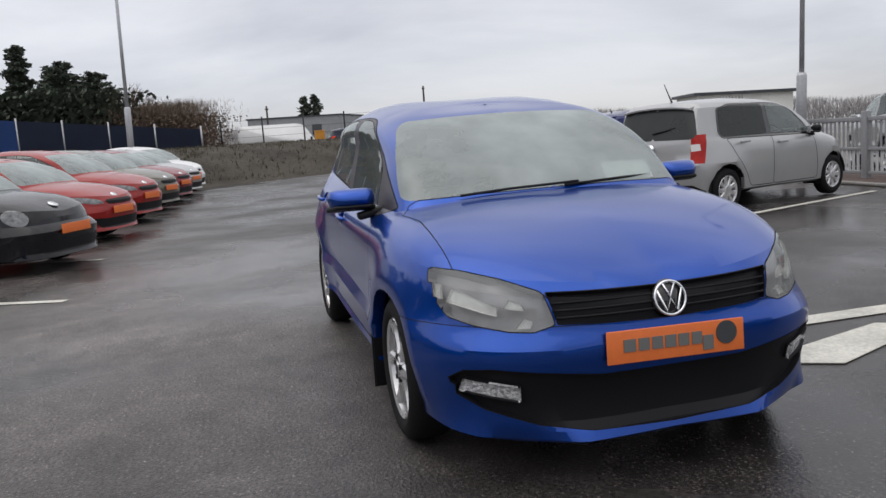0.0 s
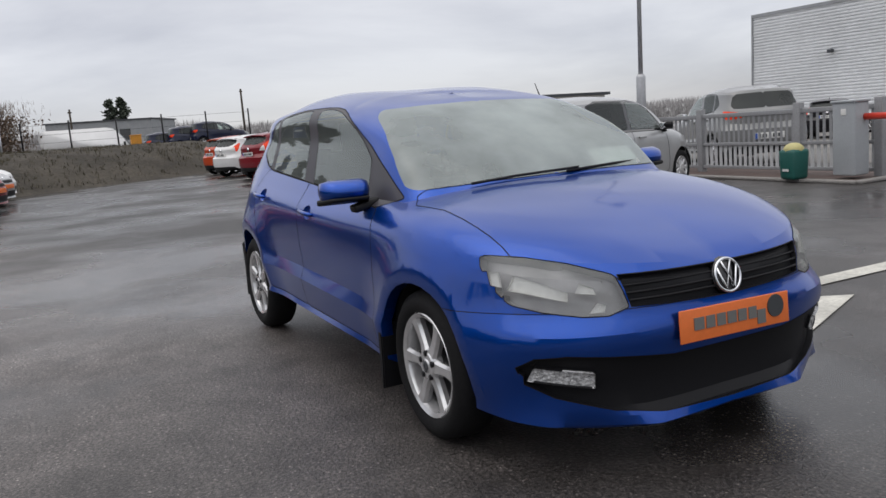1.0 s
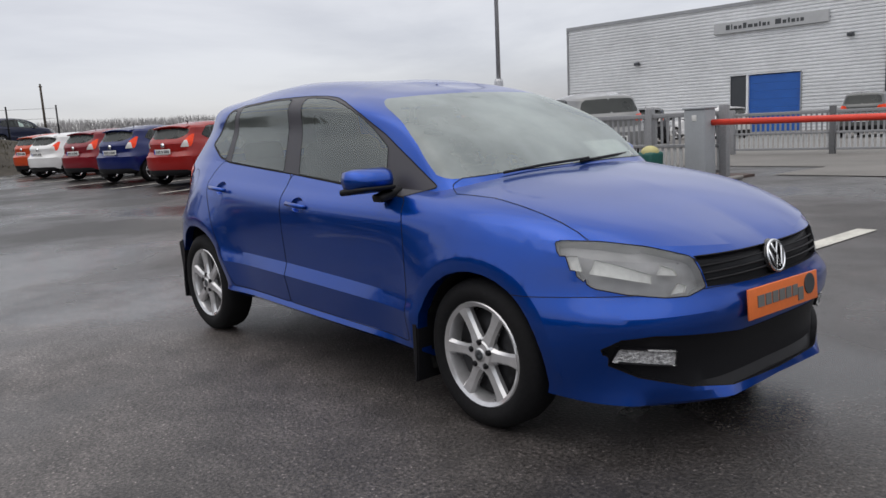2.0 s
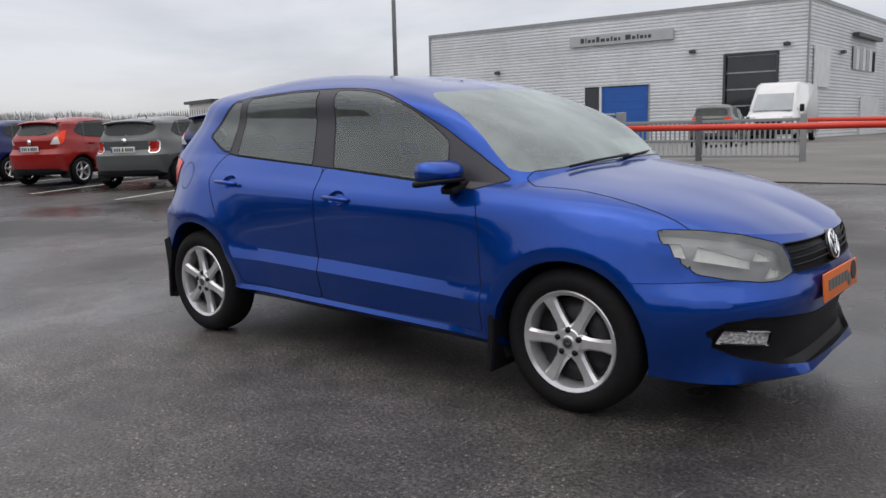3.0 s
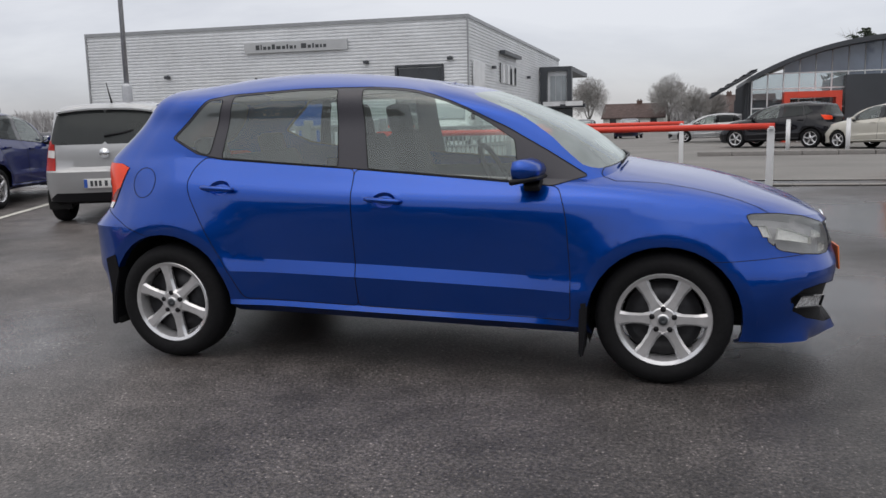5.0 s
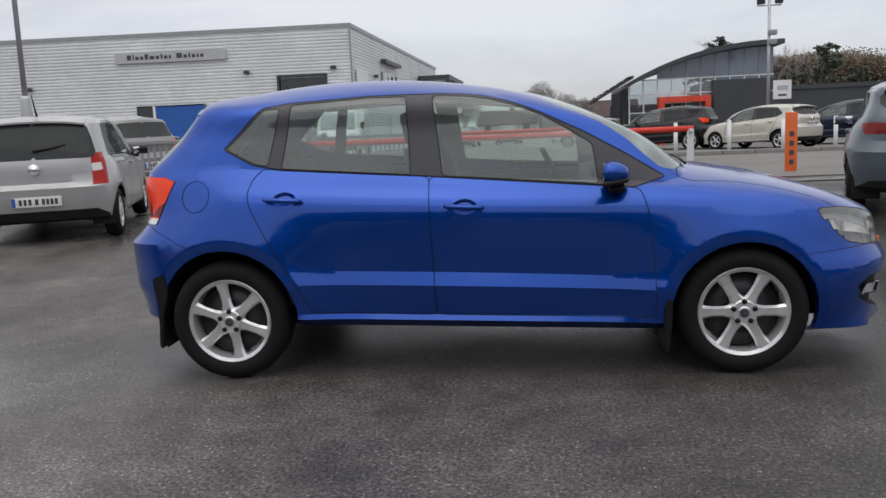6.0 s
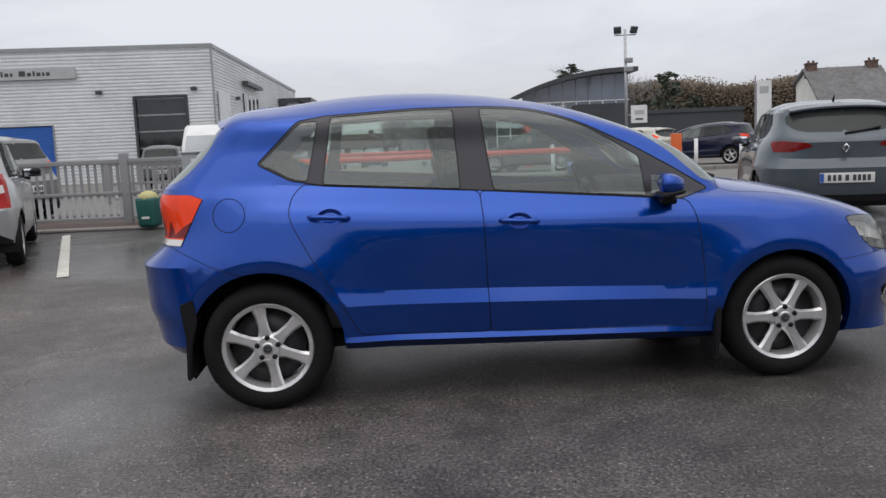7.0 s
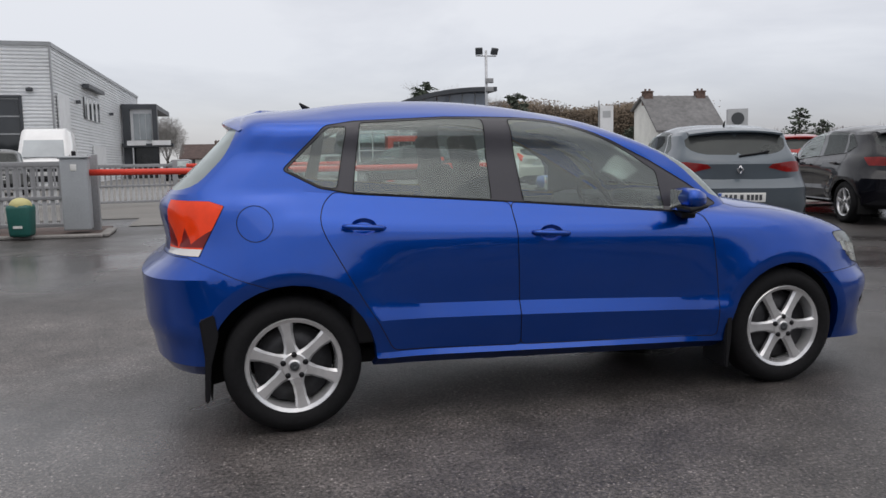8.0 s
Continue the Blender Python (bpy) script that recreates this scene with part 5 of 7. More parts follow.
    for x in (0.5, 2.5):
        beside("canopy_sign", (x, x + 1.5, 23.6, 23.68, 2.8, 3.2), M_WHITEP, e)


def showroom():
    """The showroom with a rising curved roof and a glass front; x along its front."""
    root = empty("showroom", far_pose(4.0, 36.5, -1.0), "dark grey showroom with a curved roof and glass front", "building")
    n = 28
    def curve(x):
        return 2.85 + 1.65 * (1 - max(0.0, 1 - (x - 1.18) / 7.0) ** 2.3)

    bm = bmesh.new()
    ring = []
    for k in range(n + 1):
        x = 1.1 + 7.2 * k / n
        z = curve(x)
        ring.append([bm.verts.new(p) for p in ((x, -0.7, z), (x, 9.0, z), (x, 9.0, z + 0.22), (x, -0.7, z + 0.22))])
    for p, q in zip(ring, ring[1:]):
        for i in range(4):
            bm.faces.new((p[i], p[(i + 1) % 4], q[(i + 1) % 4], q[i]))
    bm.faces.new(ring[0][::-1])
    bm.faces.new(ring[-1])
    part("curved_roof", bm, M_CLADDARK, root, sharp=40)
    # Slatted canopy that carries the roof's slope on past its low end.
    c = new("slatted_canopy")
    c.parent = root
    for k in range(6):
        x, z = -0.42 + 0.33 * k, 2.36 + 0.19 * k
        bm = bmesh.new()
        box(bm, (0, 0, 0), (0.30, 2.6, 0.05), pose(x, 0.5, z, 0, -12, 0), bevel=0.01)
        part("slat", bm, M_CLADDARK, c)
    for y in (-0.75, 1.7):
        bm = bmesh.new()
        tube(bm, [(-0.6, y, 2.17), (1.35, y, 3.28)], 0.05, 8)
        part("rafter", bm, M_CLADDARK, c)
    # Slatted end wall.
    one("end_wall", (1.12, 1.2, 0.2, 8.8, 0, 2.83), M_CLADDARK, root)
    for k in range(9):
        one("fin", (0.98, 1.1, 0.4 + 0.9 * k, 0.5 + 0.9 * k, 0, 2.8), M_CLADDARK, root)
    cols = 10
    for k in range(cols):
        x0, x1 = 1.22 + 6.78 * k / cols, 1.22 + 6.78 * (k + 1) / cols
        for z0, z1 in ((0.1, 1.55), (1.61, 2.42), (2.48, 3.12), (3.18, 9.0)):
            if z0 > curve(x0) - 0.1:
                continue
            bm = bmesh.new()
            prism(bm, [(x0 + 0.03, z0), (x1 - 0.03, z0), (x1 - 0.03, min(z1, curve(x1))), (x0 + 0.03, min(z1, curve(x0)))], lambda u, v, d: (u, d, v), 0.03)
            part("glass_pane", bm, M_GLASSBLUE if z0 > 3 or k > 5 else M_SHOWGLASS, root, smooth=False)
        one("mullion", (x0 - 0.025, x0 + 0.025, -0.05, 0.08, 0, min(3.15, curve(x0))), M_WHITEP, root)
        if curve(x0) > 3.2:
            one("mullion", (x0 - 0.02, x0 + 0.02, -0.02, 0.06, 3.15, curve(x0)), M_FENCEGREY, root)
    for z, x in ((1.58, 1.2), (2.45, 1.2), (3.15, 1.75)):
        one("transom", (x, 8.0, -0.04, 0.07, z - 0.025, z + 0.025), M_WHITEP, root)
    one("back_wall", (1.0, 8.1, 8.8, 9.0, 0, 2.2), M_CLADDARK, root)
    one("showroom_floor", (1.0, 8.1, 0.05, 8.8, 0, 0.05), M_CONCRETE, root)
    p = new("entrance_portal")
    p.parent = root
    one("portal_head", (2.55, 4.95, -0.8, 0.1, 2.0, 2.28), M_PORTAL, p)
    one("portal_side", (2.55, 2.8, -0.8, 0.1, 0, 2.0), M_PORTAL, p)
    one("portal_side", (4.7, 4.95, -0.8, 0.1, 0, 2.0), M_PORTAL, p)
    one("dark_wing", (5.15, 8.1, -0.35, 6.0, 0.0, 2.98), M_CLADDARK, root)
    one("dark_annex", (8.1, 14.2, 0.6, 9.0, 0.0, 2.55), M_CLADDARK, root)
    one("annex_band", (8.1, 14.2, 0.5, 0.6, 2.4, 2.6), M_CLADDARK, root)


# Opaque panes: the reflected sky is put into these two base colours.
M_GLASSBLUE = mat("blue_grey_glass", (0.15, 0.18, 0.23), rough=0.1, coat=0.5, stain=0.25, stain_scale=0.5)
M_GLASSPALE = mat("sky_tinted_glass", (0.30, 0.33, 0.35), rough=0.08, coat=0.5, stain=0.2, stain_scale=0.5)
M_SHOWGLASS = glass("showroom_glass", (0.85, 0.90, 0.92), see=0.95, mist=0.12, film=(0.45, 0.48, 0.52), ior=1.7, blot=0.3)


def gable_house(x, y, rz, length, depth, wall, ridge, roof_mat, label, chimneys=(), windows=4, back=None, at=0.5):
    """A gabled house; back: the rear eaves' height where it differs; at: where the ridge lies, from front (0) to rear (1)."""
    back, at = back or wall, at * depth
    root = empty("house", far_pose(x, y, rz), label, "house")
    bm = bmesh.new()
    prism(bm, [(0, 0), (depth, 0), (depth, back), (at, ridge - 0.1), (0, wall)], lambda u, v, d: (d, u, v), length)
    part("wall", bm, M_RENDER, root, smooth=False)
    for s in (0, 1):
        bm = bmesh.new()
        a, b = ((-0.3, wall - 0.2), (at, ridge)) if s == 0 else ((depth + 0.2, back - 0.1), (at, ridge))
        prism(bm, [a, b, (b[0], b[1] + 0.16), (a[0], a[1] + 0.16)], lambda u, v, d: (-0.25 + d, u, v), length + 0.5)
        part("roof_slope", bm, roof_mat, root, smooth=False)
    for c in chimneys:
        bm = bmesh.new()
        slab(bm, c - 0.36, c + 0.36, at - 0.3, at + 0.3, ridge - 0.6, ridge + 0.55)
        slab(bm, c - 0.41, c + 0.41, at - 0.35, at + 0.35, ridge + 0.45, ridge + 0.53)
        for k in (-0.25, 0.25):
            tube(bm, [(c + k * 0.7, at, ridge + 0.55), (c + k * 0.7, at, ridge + 0.72)], 0.09, 8)
        part("chimney", bm, M_BRICK, root, smooth=False)
    for k in range(windows):
        xx = length * (k + 0.5) / windows
        wv = one("window", (xx - 0.45, xx + 0.45, -0.05, 0.02, wall * 0.45, wall * 0.45 + 1.2), M_DARKGLASS, root)
        one("sill", (xx - 0.55, xx + 0.55, -0.12, 0.0, wall * 0.45 - 0.1, wall * 0.45 - 0.03), M_WHITEP, wv)
    return root


warehouse()
showroom()
gable_house(30.95, 52.0, -8, 5.2, 5.2, 3.1, 5.75, M_SLATE, "pale rendered house with a long slate roof and brick chimneys", (0.35, 4.75), 2, 4.9, 0.62)
gable_house(-6.8, 112.0, -4, 8.2, 7.0, 2.1, 3.9, M_ROOFRED, "low white cottage with brown tiled roof", (4.6,), 3)
gable_house(7.2, 118.0, -4, 9.0, 8.0, 2.6, 4.9, M_ROOFRED, "low cottage with brown roof far down the road", (3.0,), 3)


def flat_shed(x, y, rz, length, depth, h, label, wall_mat, roof_over=0.6):
    root = empty("flat_roofed_shed", far_pose(x, y, rz), label, "building")
    one("wall", (0, length, 0, depth, 0, h), wall_mat, root)
    one("roof_edge", (-roof_over, length + roof_over, -roof_over, depth + roof_over, h, h + 0.16), M_CLADDARK, root)
    for k in range(int(length // 3)):
        one("window", (0.8 + k * 3, 2.2 + k * 3, -0.03, 0.0, h * 0.35, h * 0.8), M_DARKGLASS, root)


flat_shed(-36.0, 24.1, 75, 5.3, 4.0, 2.78, "pale flat-roofed site cabin with dark roof edge", M_RENDER, 0.25)
flat_shed(-113.5, 2.0, 59, 14.0, 8.0, 5.4, "long grey shed far beyond the bank", M_FLASH, 0.2)

# ---- barrier, fences, posts ----
M_WHITEBAR = mat("pale_fence_slat", (0.52, 0.53, 0.54), rough=0.5, grain=0.08, stain=0.1)


M_BRICKPAVE = mat("brown_paving", (0.085, 0.058, 0.05), rough=0.8, grain=0.25, grain_scale=14, stain=0.25, bump=0.4)


def kerb_run(a, b, w, h, name, label):
    a, b = Vector((*a, 0)), Vector((*b, 0))
    root = empty(name, Matrix.Translation((a.x, a.y, ground_z(a.y))), label, "kerb", "kerbs", "structure")
    t = (b - a)
    n = max(1, round(t.length / 0.915))
    ang = math.degrees(math.atan2(t.y, t.x))
    bm = bmesh.new()
    box(bm, (0.45, 0, h / 2), (0.905, w, h), bevel=0.018)
    me = link("kerb_stone", bm, M_KERB)
    for k in range(n):
        p = t * (k / n)
        ob = new("kerb_stone", me)
        ob.parent = root
        ob.matrix_basis = Matrix.Translation((p.x, p.y, ground_z(a.y + p.y) - ground_z(a.y))) @ pose(0, 0, 0, 0, 0, ang)


kerb_run((-9.5, 8.55), (-3.15, 7.95), 0.14, 0.05, "island_kerb", "grey kerb stones of the barrier island")
kerb_run((-3.15, 7.95), (-3.15, 9.3), 0.14, 0.05, "island_kerb", "grey kerb stones of the barrier island")
kerb_run((2.2, 8.65), (16.0, 8.75), 0.16, 0.03, "road_kerb", "low grey kerb along the access road")
kerb_run((2.2, 20.0), (30.0, 20.4), 0.20, 0.14, "far_kerb", "pale kerb across the access road")
bm = bmesh.new()
prism(bm, [(-9.5, 8.6), (-3.2, 8.0), (-3.2, 9.4), (-9.5, 10.0)], lambda u, v, d: (u, v, 0.0 + d + ground_z(v)), 0.04)
tagged(part("island_paving", bm, M_BRICKPAVE, smooth=False), "dark red-brown paving of the raised barrier island", "pavement", kind="structure")

M_ROAD = mat("dry_road", (0.165, 0.158, 0.148), rough=0.8, grain=0.2, grain_scale=50, stain=0.22, stain_scale=0.35, bump=0.3, bump_scale=100)
bm = bmesh.new()
rv = []
for y in (9.6, 10.4, 11.5, 13, 16, 22, 40, 110):
    w0, w1 = (-3.0, 200.0) if y < 12 else (-60.0, 200.0)
    rv.append([bm.verts.new((x, y, ground_z(y) + 0.012)) for x in (w0, 2.0, w1)])
for p, q in zip(rv, rv[1:]):
    for k in range(2):
        bm.faces.new((p[k], p[k + 1], q[k + 1], q[k]))
tagged(part("access_road", bm, M_ROAD, smooth=False), "pale grey dry road surface", "road", kind="structure")


def railing(points, name, label, h=1.0, pitch=0.115, base=0.08):
    """A grey railing: posts, three rails and many flat uprights."""
    root = empty(name, Matrix.Translation((*points[0], ground_z(points[0][1]))), label, "fence", "fences")
    o = Vector((*points[0], ground_z(points[0][1])))
    bb = bmesh.new()
    box(bb, (0, 0, h * 0.725 - 0.02), (0.045, 0.012, h * 0.55 - 0.02))
    upright = link("upright", bb, M_FENCEGREY, False)
    bb = bmesh.new()
    box(bb, (0, 0, h * 0.225 + 0.03), (0.062, 0.016, h * 0.45 - 0.03), bevel=0.004)
    lower = link("pale_slat", bb, M_WHITEBAR, False)
    for a, b in zip(points, points[1:]):
        a3, b3 = Vector((*a, ground_z(a[1]) + base)) - o, Vector((*b, ground_z(b[1]) + base)) - o
        t = b3 - a3
        ang = pose(0, 0, 0, 0, 0, math.degrees(math.atan2(t.y, t.x)))
        for z, hh in ((h - 0.05, 0.075), (h * 0.45, 0.055), (0.05, 0.055)):
            bm = bmesh.new()
            box(bm, (0, 0, 0), (t.length, 0.045, hh), bevel=0.008)
            r = part("rail", bm, M_FENCEGREY, root)
            r.matrix_basis = Matrix.Translation((a3 + b3) / 2 + Vector((0, 0, z))) @ ang
        for p in (a3, b3):
            bm = bmesh.new()
            box(bm, (0, 0, (h + 0.08) / 2 - base / 2), (0.13, 0.11, h + 0.08 + base), bevel=0.012)
            r = part("post", bm, M_FENCEGREY, root)
            r.matrix_basis = Matrix.Translation(p) @ ang
        n = int(t.length / pitch)
        for k in range(1, n):
            ob = new("upright", upright)
            ob.parent = root
            ob.matrix_basis = Matrix.Translation(a3 + t * (k / n)) @ ang
            ob = new("pale_slat", lower)
            ob.parent = root
            ob.matrix_basis = Matrix.Translation(a3 + t * (k / n)) @ ang @ pose(0, -0.02, 0)
    return root


railing([(-3.35, 8.75), (-4.75, 8.80), (-7.0, 9.0), (-9.3, 9.2), (-11.6, 9.4), (-13.9, 9.6)], "yard_railing", "grey steel railing with pale lower slats on the barrier island")
railing([(-2.6, 16.4), (-5.0, 16.2), (-7.4, 16.0)], "road_railing", "short grey steel railing beside the far barrier", 0.95)

def palisade(points, h, label):
    bm = bmesh.new()
    for a, b in zip(points, points[1:]):
        n = int(math.hypot(b[0] - a[0], b[1] - a[1]) / 0.16)
        ang = pose(0, 0, 0, 0, 0, math.degrees(math.atan2(b[1] - a[1], b[0] - a[0])))
        for k in range(n):
            x, y = a[0] + (b[0] - a[0]) * k / n, a[1] + (b[1] - a[1]) * k / n
            m = Matrix.Translation((x, y, ground_z(y))) @ ang
            vs = [bm.verts.new(m @ Vector(p)) for p in ((-0.035, 0, 0), (0.035, 0, 0), (0.035, 0, h - 0.12), (0, 0, h), (-0.035, 0, h - 0.12))]
            bm.faces.new(vs)
        for z in (h * 0.25, h * 0.8):
            vs = []
            for p in (a, b):
                vs += [bm.verts.new((p[0], p[1] + 0.03, ground_z(p[1]) + z - 0.03)), bm.verts.new((p[0], p[1] + 0.03, ground_z(p[1]) + z + 0.03))]
            bm.faces.new((vs[0], vs[2], vs[3], vs[1]))
    bmesh.ops.solidify(bm, geom=bm.faces[:], thickness=0.012)
    tagged(part("palisade_fence", bm, M_FENCEGREY, smooth=False), label, "fence", kind="stuff")


palisade([(-13.5, 11.2), (-22.0, 12.2)], 1.8, "pointed grey palisade fence behind parked cars")


def barrier(x0, x1, y, z, cab, label):
    root = empty("barrier_gate", Matrix.Translation((x0, y, ground_z(y))), label, "barrier", "barriers")
    w = x1 - x0
    bm = bmesh.new()
    tube(bm, [(0.1, 0.06, z), (w * 0.5, 0.06, z - 0.015), (w, 0.06, z - 0.005)], 0.048, 10)
    part("beam", bm, M_BARRIERRED, root, "red barrier beam")
    if cab:
        bm = bmesh.new()
        box(bm, (0, 0, 0.60), (0.36, 0.30, 1.02), bevel=0.02)
        c = part("cabinet", bm, M_CABINET, root, "grey steel barrier cabinet")
        bm = bmesh.new()
        box(bm, (0, -0.152, 0.98), (0.08, 0.008, 0.09), bevel=0.002)
        part("white_label", bm, M_PLATEWHITE, c)
        bm = bmesh.new()
        box(bm, (0, 0, 1.125), (0.40, 0.34, 0.035), bevel=0.012)
        part("lid", bm, M_CABINET, c)
    bm = bmesh.new()
    box(bm, (w - 0.05, 0.02, (z - 0.03) / 2), (0.10, 0.07, z - 0.03), bevel=0.01)
    box(bm, (w - 0.05, 0.02, z - 0.03), (0.06, 0.22, 0.05), bevel=0.008)
    part("rest_post", bm, M_WHITEP, root, "white barrier rest post")


barrier(-3.53, 2.80, 8.35, 0.90, True, "lowered red barrier beam with grey cabinet and rest post")
barrier(-2.4, 1.7, 15.6, 0.96, False, "second lowered red barrier across the road")

bin_root = empty("grit_bin", pose(-4.2, 8.0, 0.04, 0, 0, -8), "dark green bin with yellowish lid on the island", "bin")
bm = bmesh.new()
box(bm, (0, 0, 0.22), (0.31, 0.31, 0.44), bevel=0.05)
for v in bm.verts:
    if v.co.z < 0.20:
        v.co.x *= 0.9
        v.co.y *= 0.9
part("bin_body", bm, M_GREENBIN, bin_root)
bm = bmesh.new()
bmesh.ops.create_uvsphere(bm, u_segments=18, v_segments=10, radius=1, matrix=Matrix.Translation((0, 0, 0.42)) @ Matrix.Diagonal((0.15, 0.15, 0.115, 1)))
part("bin_lid", bm, M_YELLOW, bin_root)
bm = bmesh.new()
box(bm, (0, -0.157, 0.14), (0.12, 0.006, 0.035))
part("plain_bar", bm, M_PLATEWHITE, bin_root, smooth=False)


def orange_post(x, y, h=1.08):
    root = empty("orange_post", far_pose(x, y), "orange marker post with dark bars", "post", "marker posts")
    bm = bmesh.new()
    box(bm, (0, 0, h / 2), (0.21, 0.06, h), bevel=0.015)
    part("post_board", bm, M_ORANGEPOST, root)
    for k in range(4):
        bm = bmesh.new()
        box(bm, (0.0, -0.034, 0.18 + k * 0.17), (0.08, 0.006, 0.09))
        part("plain_bar", bm, M_INK, root, smooth=False)


orange_post(5.03, 10.9)
for x, y in ((6.3, 20.9), (7.9, 21.0), (9.45, 21.1), (4.7, 20.8), (11.0, 21.2)):
    bm = bmesh.new()
    tube(bm, [(0, 0, 0), (0, 0, 0.98)], 0.06, 10)
    box(bm, (0, 0, 0.99), (0.10, 0.10, 0.03), bevel=0.008)
    ob = tagged(part("bollard", bm, M_WHITEP), "slim pale bollard beside the road", "bollard", "bollards")
    ob.matrix_world = far_pose(x, y)


def lamp_post(x, y, base_h, base_r, top_r, h, label, far=True, head=False):
    root = empty("lamp_post", far_pose(x, y), label, "lamp post", "lamp posts")
    bm = bmesh.new()
    tube(bm, [(0, 0, 0), (0, 0, base_h - 0.06), (0, 0, base_h)], [base_r, base_r, base_r * 0.8], 14)
    b = part("base_column", bm, M_GALV, root)
    bm = bmesh.new()
    box(bm, (0, -base_r, 0.8), (0.09, 0.012, 0.42), bevel=0.004)
    part("door", bm, M_FENCEGREY, b)
    bm = bmesh.new()
    tube(bm, [(0, 0, base_h - 0.1), (0, 0, h * 0.6), (0, 0, h)], [top_r * 1.3, top_r * 1.1, top_r], 12)
    part("shaft", bm, M_GALV, root)
    if head:
        for s in (-1, 1):
            bm = bmesh.new()
            box(bm, (s * 0.38, -0.12, h - 0.05), (0.34, 0.14, 0.32), pose(0, 0, 0, 25, 0, s * 20), bevel=0.03)
            part("floodlight", bm, M_CLADDARK, root)
        for z in (h - 1.4, h - 1.8):
            bm = bmesh.new()
            box(bm, (0.12, -0.1, z), (0.36, 0.2, 0.22), bevel=0.03)
            part("camera_box", bm, M_FENCEGREY, root)
        bm = bmesh.new()
        tube(bm, [(-0.5, 0, h - 0.25), (0.5, 0, h - 0.25)], 0.03, 8)
        part("cross_arm", bm, M_GALV, root)
    else:
        bm = bmesh.new()
        tube(bm, [(0, 0, h), (0.3, 0, h + 0.25), (1.1, 0, h + 0.32)], [top_r, top_r * 0.9, top_r * 0.8], 8)
        box(bm, (1.35, 0, h + 0.33), (0.6, 0.22, 0.10), bevel=0.03)
        part("lantern", bm, M_FENCEGREY, root)


lamp_post(-8.35, 8.78, 1.92, 0.09, 0.035, 8.0, "grey steel lamp post with wider base column")
lamp_post(-29.0, -4.9, 3.2, 0.12, 0.055, 10.0, "tall grey steel lamp post behind parked cars")
lamp_post(10.7, 32.6, 1.2, 0.12, 0.06, 6.1, "slim grey pole carrying floodlights and cameras", head=True)

sign = empty("white_notice", far_pose(10.9, 32.4), "white notice board on the floodlight pole", "sign")
one("board", (-0.1, 0.65, -0.2, -0.16, 1.85, 2.65), M_WHITEP, sign)
one("plain_bar", (0.05, 0.5, -0.215, -0.202, 2.25, 2.42), M_SIGNGREY, sign)
one("plain_bar", (0.1, 0.45, -0.215, -0.202, 1.98, 2.06), M_INK, sign)
one("bracket", (-0.16, 0.0, -0.16, 0.06, 2.2, 2.26), M_GALV, sign)

pylon = empty("white_totem", far_pose(27.2, 53.2, -25), "white totem sign with a plain grey mark", "sign")
one("panel", (-0.5, 0.5, -0.15, 0.15, 0, 5.0), M_WHITEP, pylon)
one("plain_mark", (-0.3, 0.3, -0.17, -0.155, 4.1, 4.6), M_SIGNGREY, pylon)
one("end_post", (-0.64, -0.54, -0.08, 0.08, 0, 5.4), M_FLASH, pylon)
cube = empty("cube_sign", far_pose(25.7, 34.6, -30), "pale cube sign with a dark round mark", "sign")
one("box", (-0.52, 0.52, -0.45, 0.45, 2.45, 3.5), M_SIGNGREY, cube)
bm = bmesh.new()
bmesh.ops.create_cone(bm, cap_ends=True, segments=28, radius1=0.33, radius2=0.33, depth=0.03, matrix=pose(0, -0.465, 2.98, 90))
part("round_mark", bm, M_INK, cube, smooth=False)
one("post", (-0.12, 0.12, -0.12, 0.12, 0, 2.45), M_FLASH, cube)


# ---- parked cars ----
LAMPS_LOW = dict(tail_side=[(-1.52, 0.985), (-2.1, 1.02), (-2.1, 0.86), (-1.62, 0.87)], tail_end=[(-0.31, 0.925), (-0.36, 0.968), (-0.62, 1.0), (-0.95, 1.02), (-0.95, 0.86), (-0.52, 0.868)])
LAMPS_TALL = dict(tail_side=[(-1.50, 1.02), (-2.1, 1.02), (-2.1, 0.66), (-1.60, 0.66)], tail_end=[(-0.60, 0.66), (-0.60, 1.02), (-0.95, 1.02), (-0.95, 0.66)])
LAMPS_SUV = dict(tail_side=[(-1.45, 1.07), (-2.1, 1.07), (-2.1, 0.87), (-1.62, 0.88)], tail_end=[(-0.44, 0.90), (-0.50, 1.0), (-0.95, 1.07), (-0.95, 0.87), (-0.55, 0.88)], lamps=M_TAIL)
LOOPS_MID = (20, 20, 40)
LAMPS_MID = dict(tail_side=[(-1.42, 1.17), (-2.1, 1.20), (-2.1, 0.89), (-1.62, 0.89)], tail_end=[(-0.48, 0.89), (-0.55, 1.0), (-0.61, 1.18), (-0.95, 1.20), (-0.95, 0.89)],
                 clear_lens=[(-0.46, 0.88), (-0.545, 1.05), (-0.655, 1.0), (-0.66, 0.88)], lamps=M_TAIL)
LOW_GLASS = dict(rs=[(0.02, 1.075), (-0.40, 1.085), (-0.54, 1.15), (-0.565, 1.22), (-0.545, 1.30), (0.02, 1.325)])
FRONT_FACE = dict(grille=[(0.02, 0.665), (-0.30, 0.66), (-0.34, 0.635), (-0.28, 0.585), (0.02, 0.575)], intake=[(0.02, 0.37), (-0.36, 0.37), (-0.56, 0.39), (-0.58, 0.33), (-0.45, 0.23), (0.02, 0.215)])
FRONT_FACE["hl"] = [(-0.36, 0.605), (-0.42, 0.668), (-0.60, 0.722), (-0.745, 0.742), (-0.755, 0.705), (-0.66, 0.645), (-0.52, 0.605)]
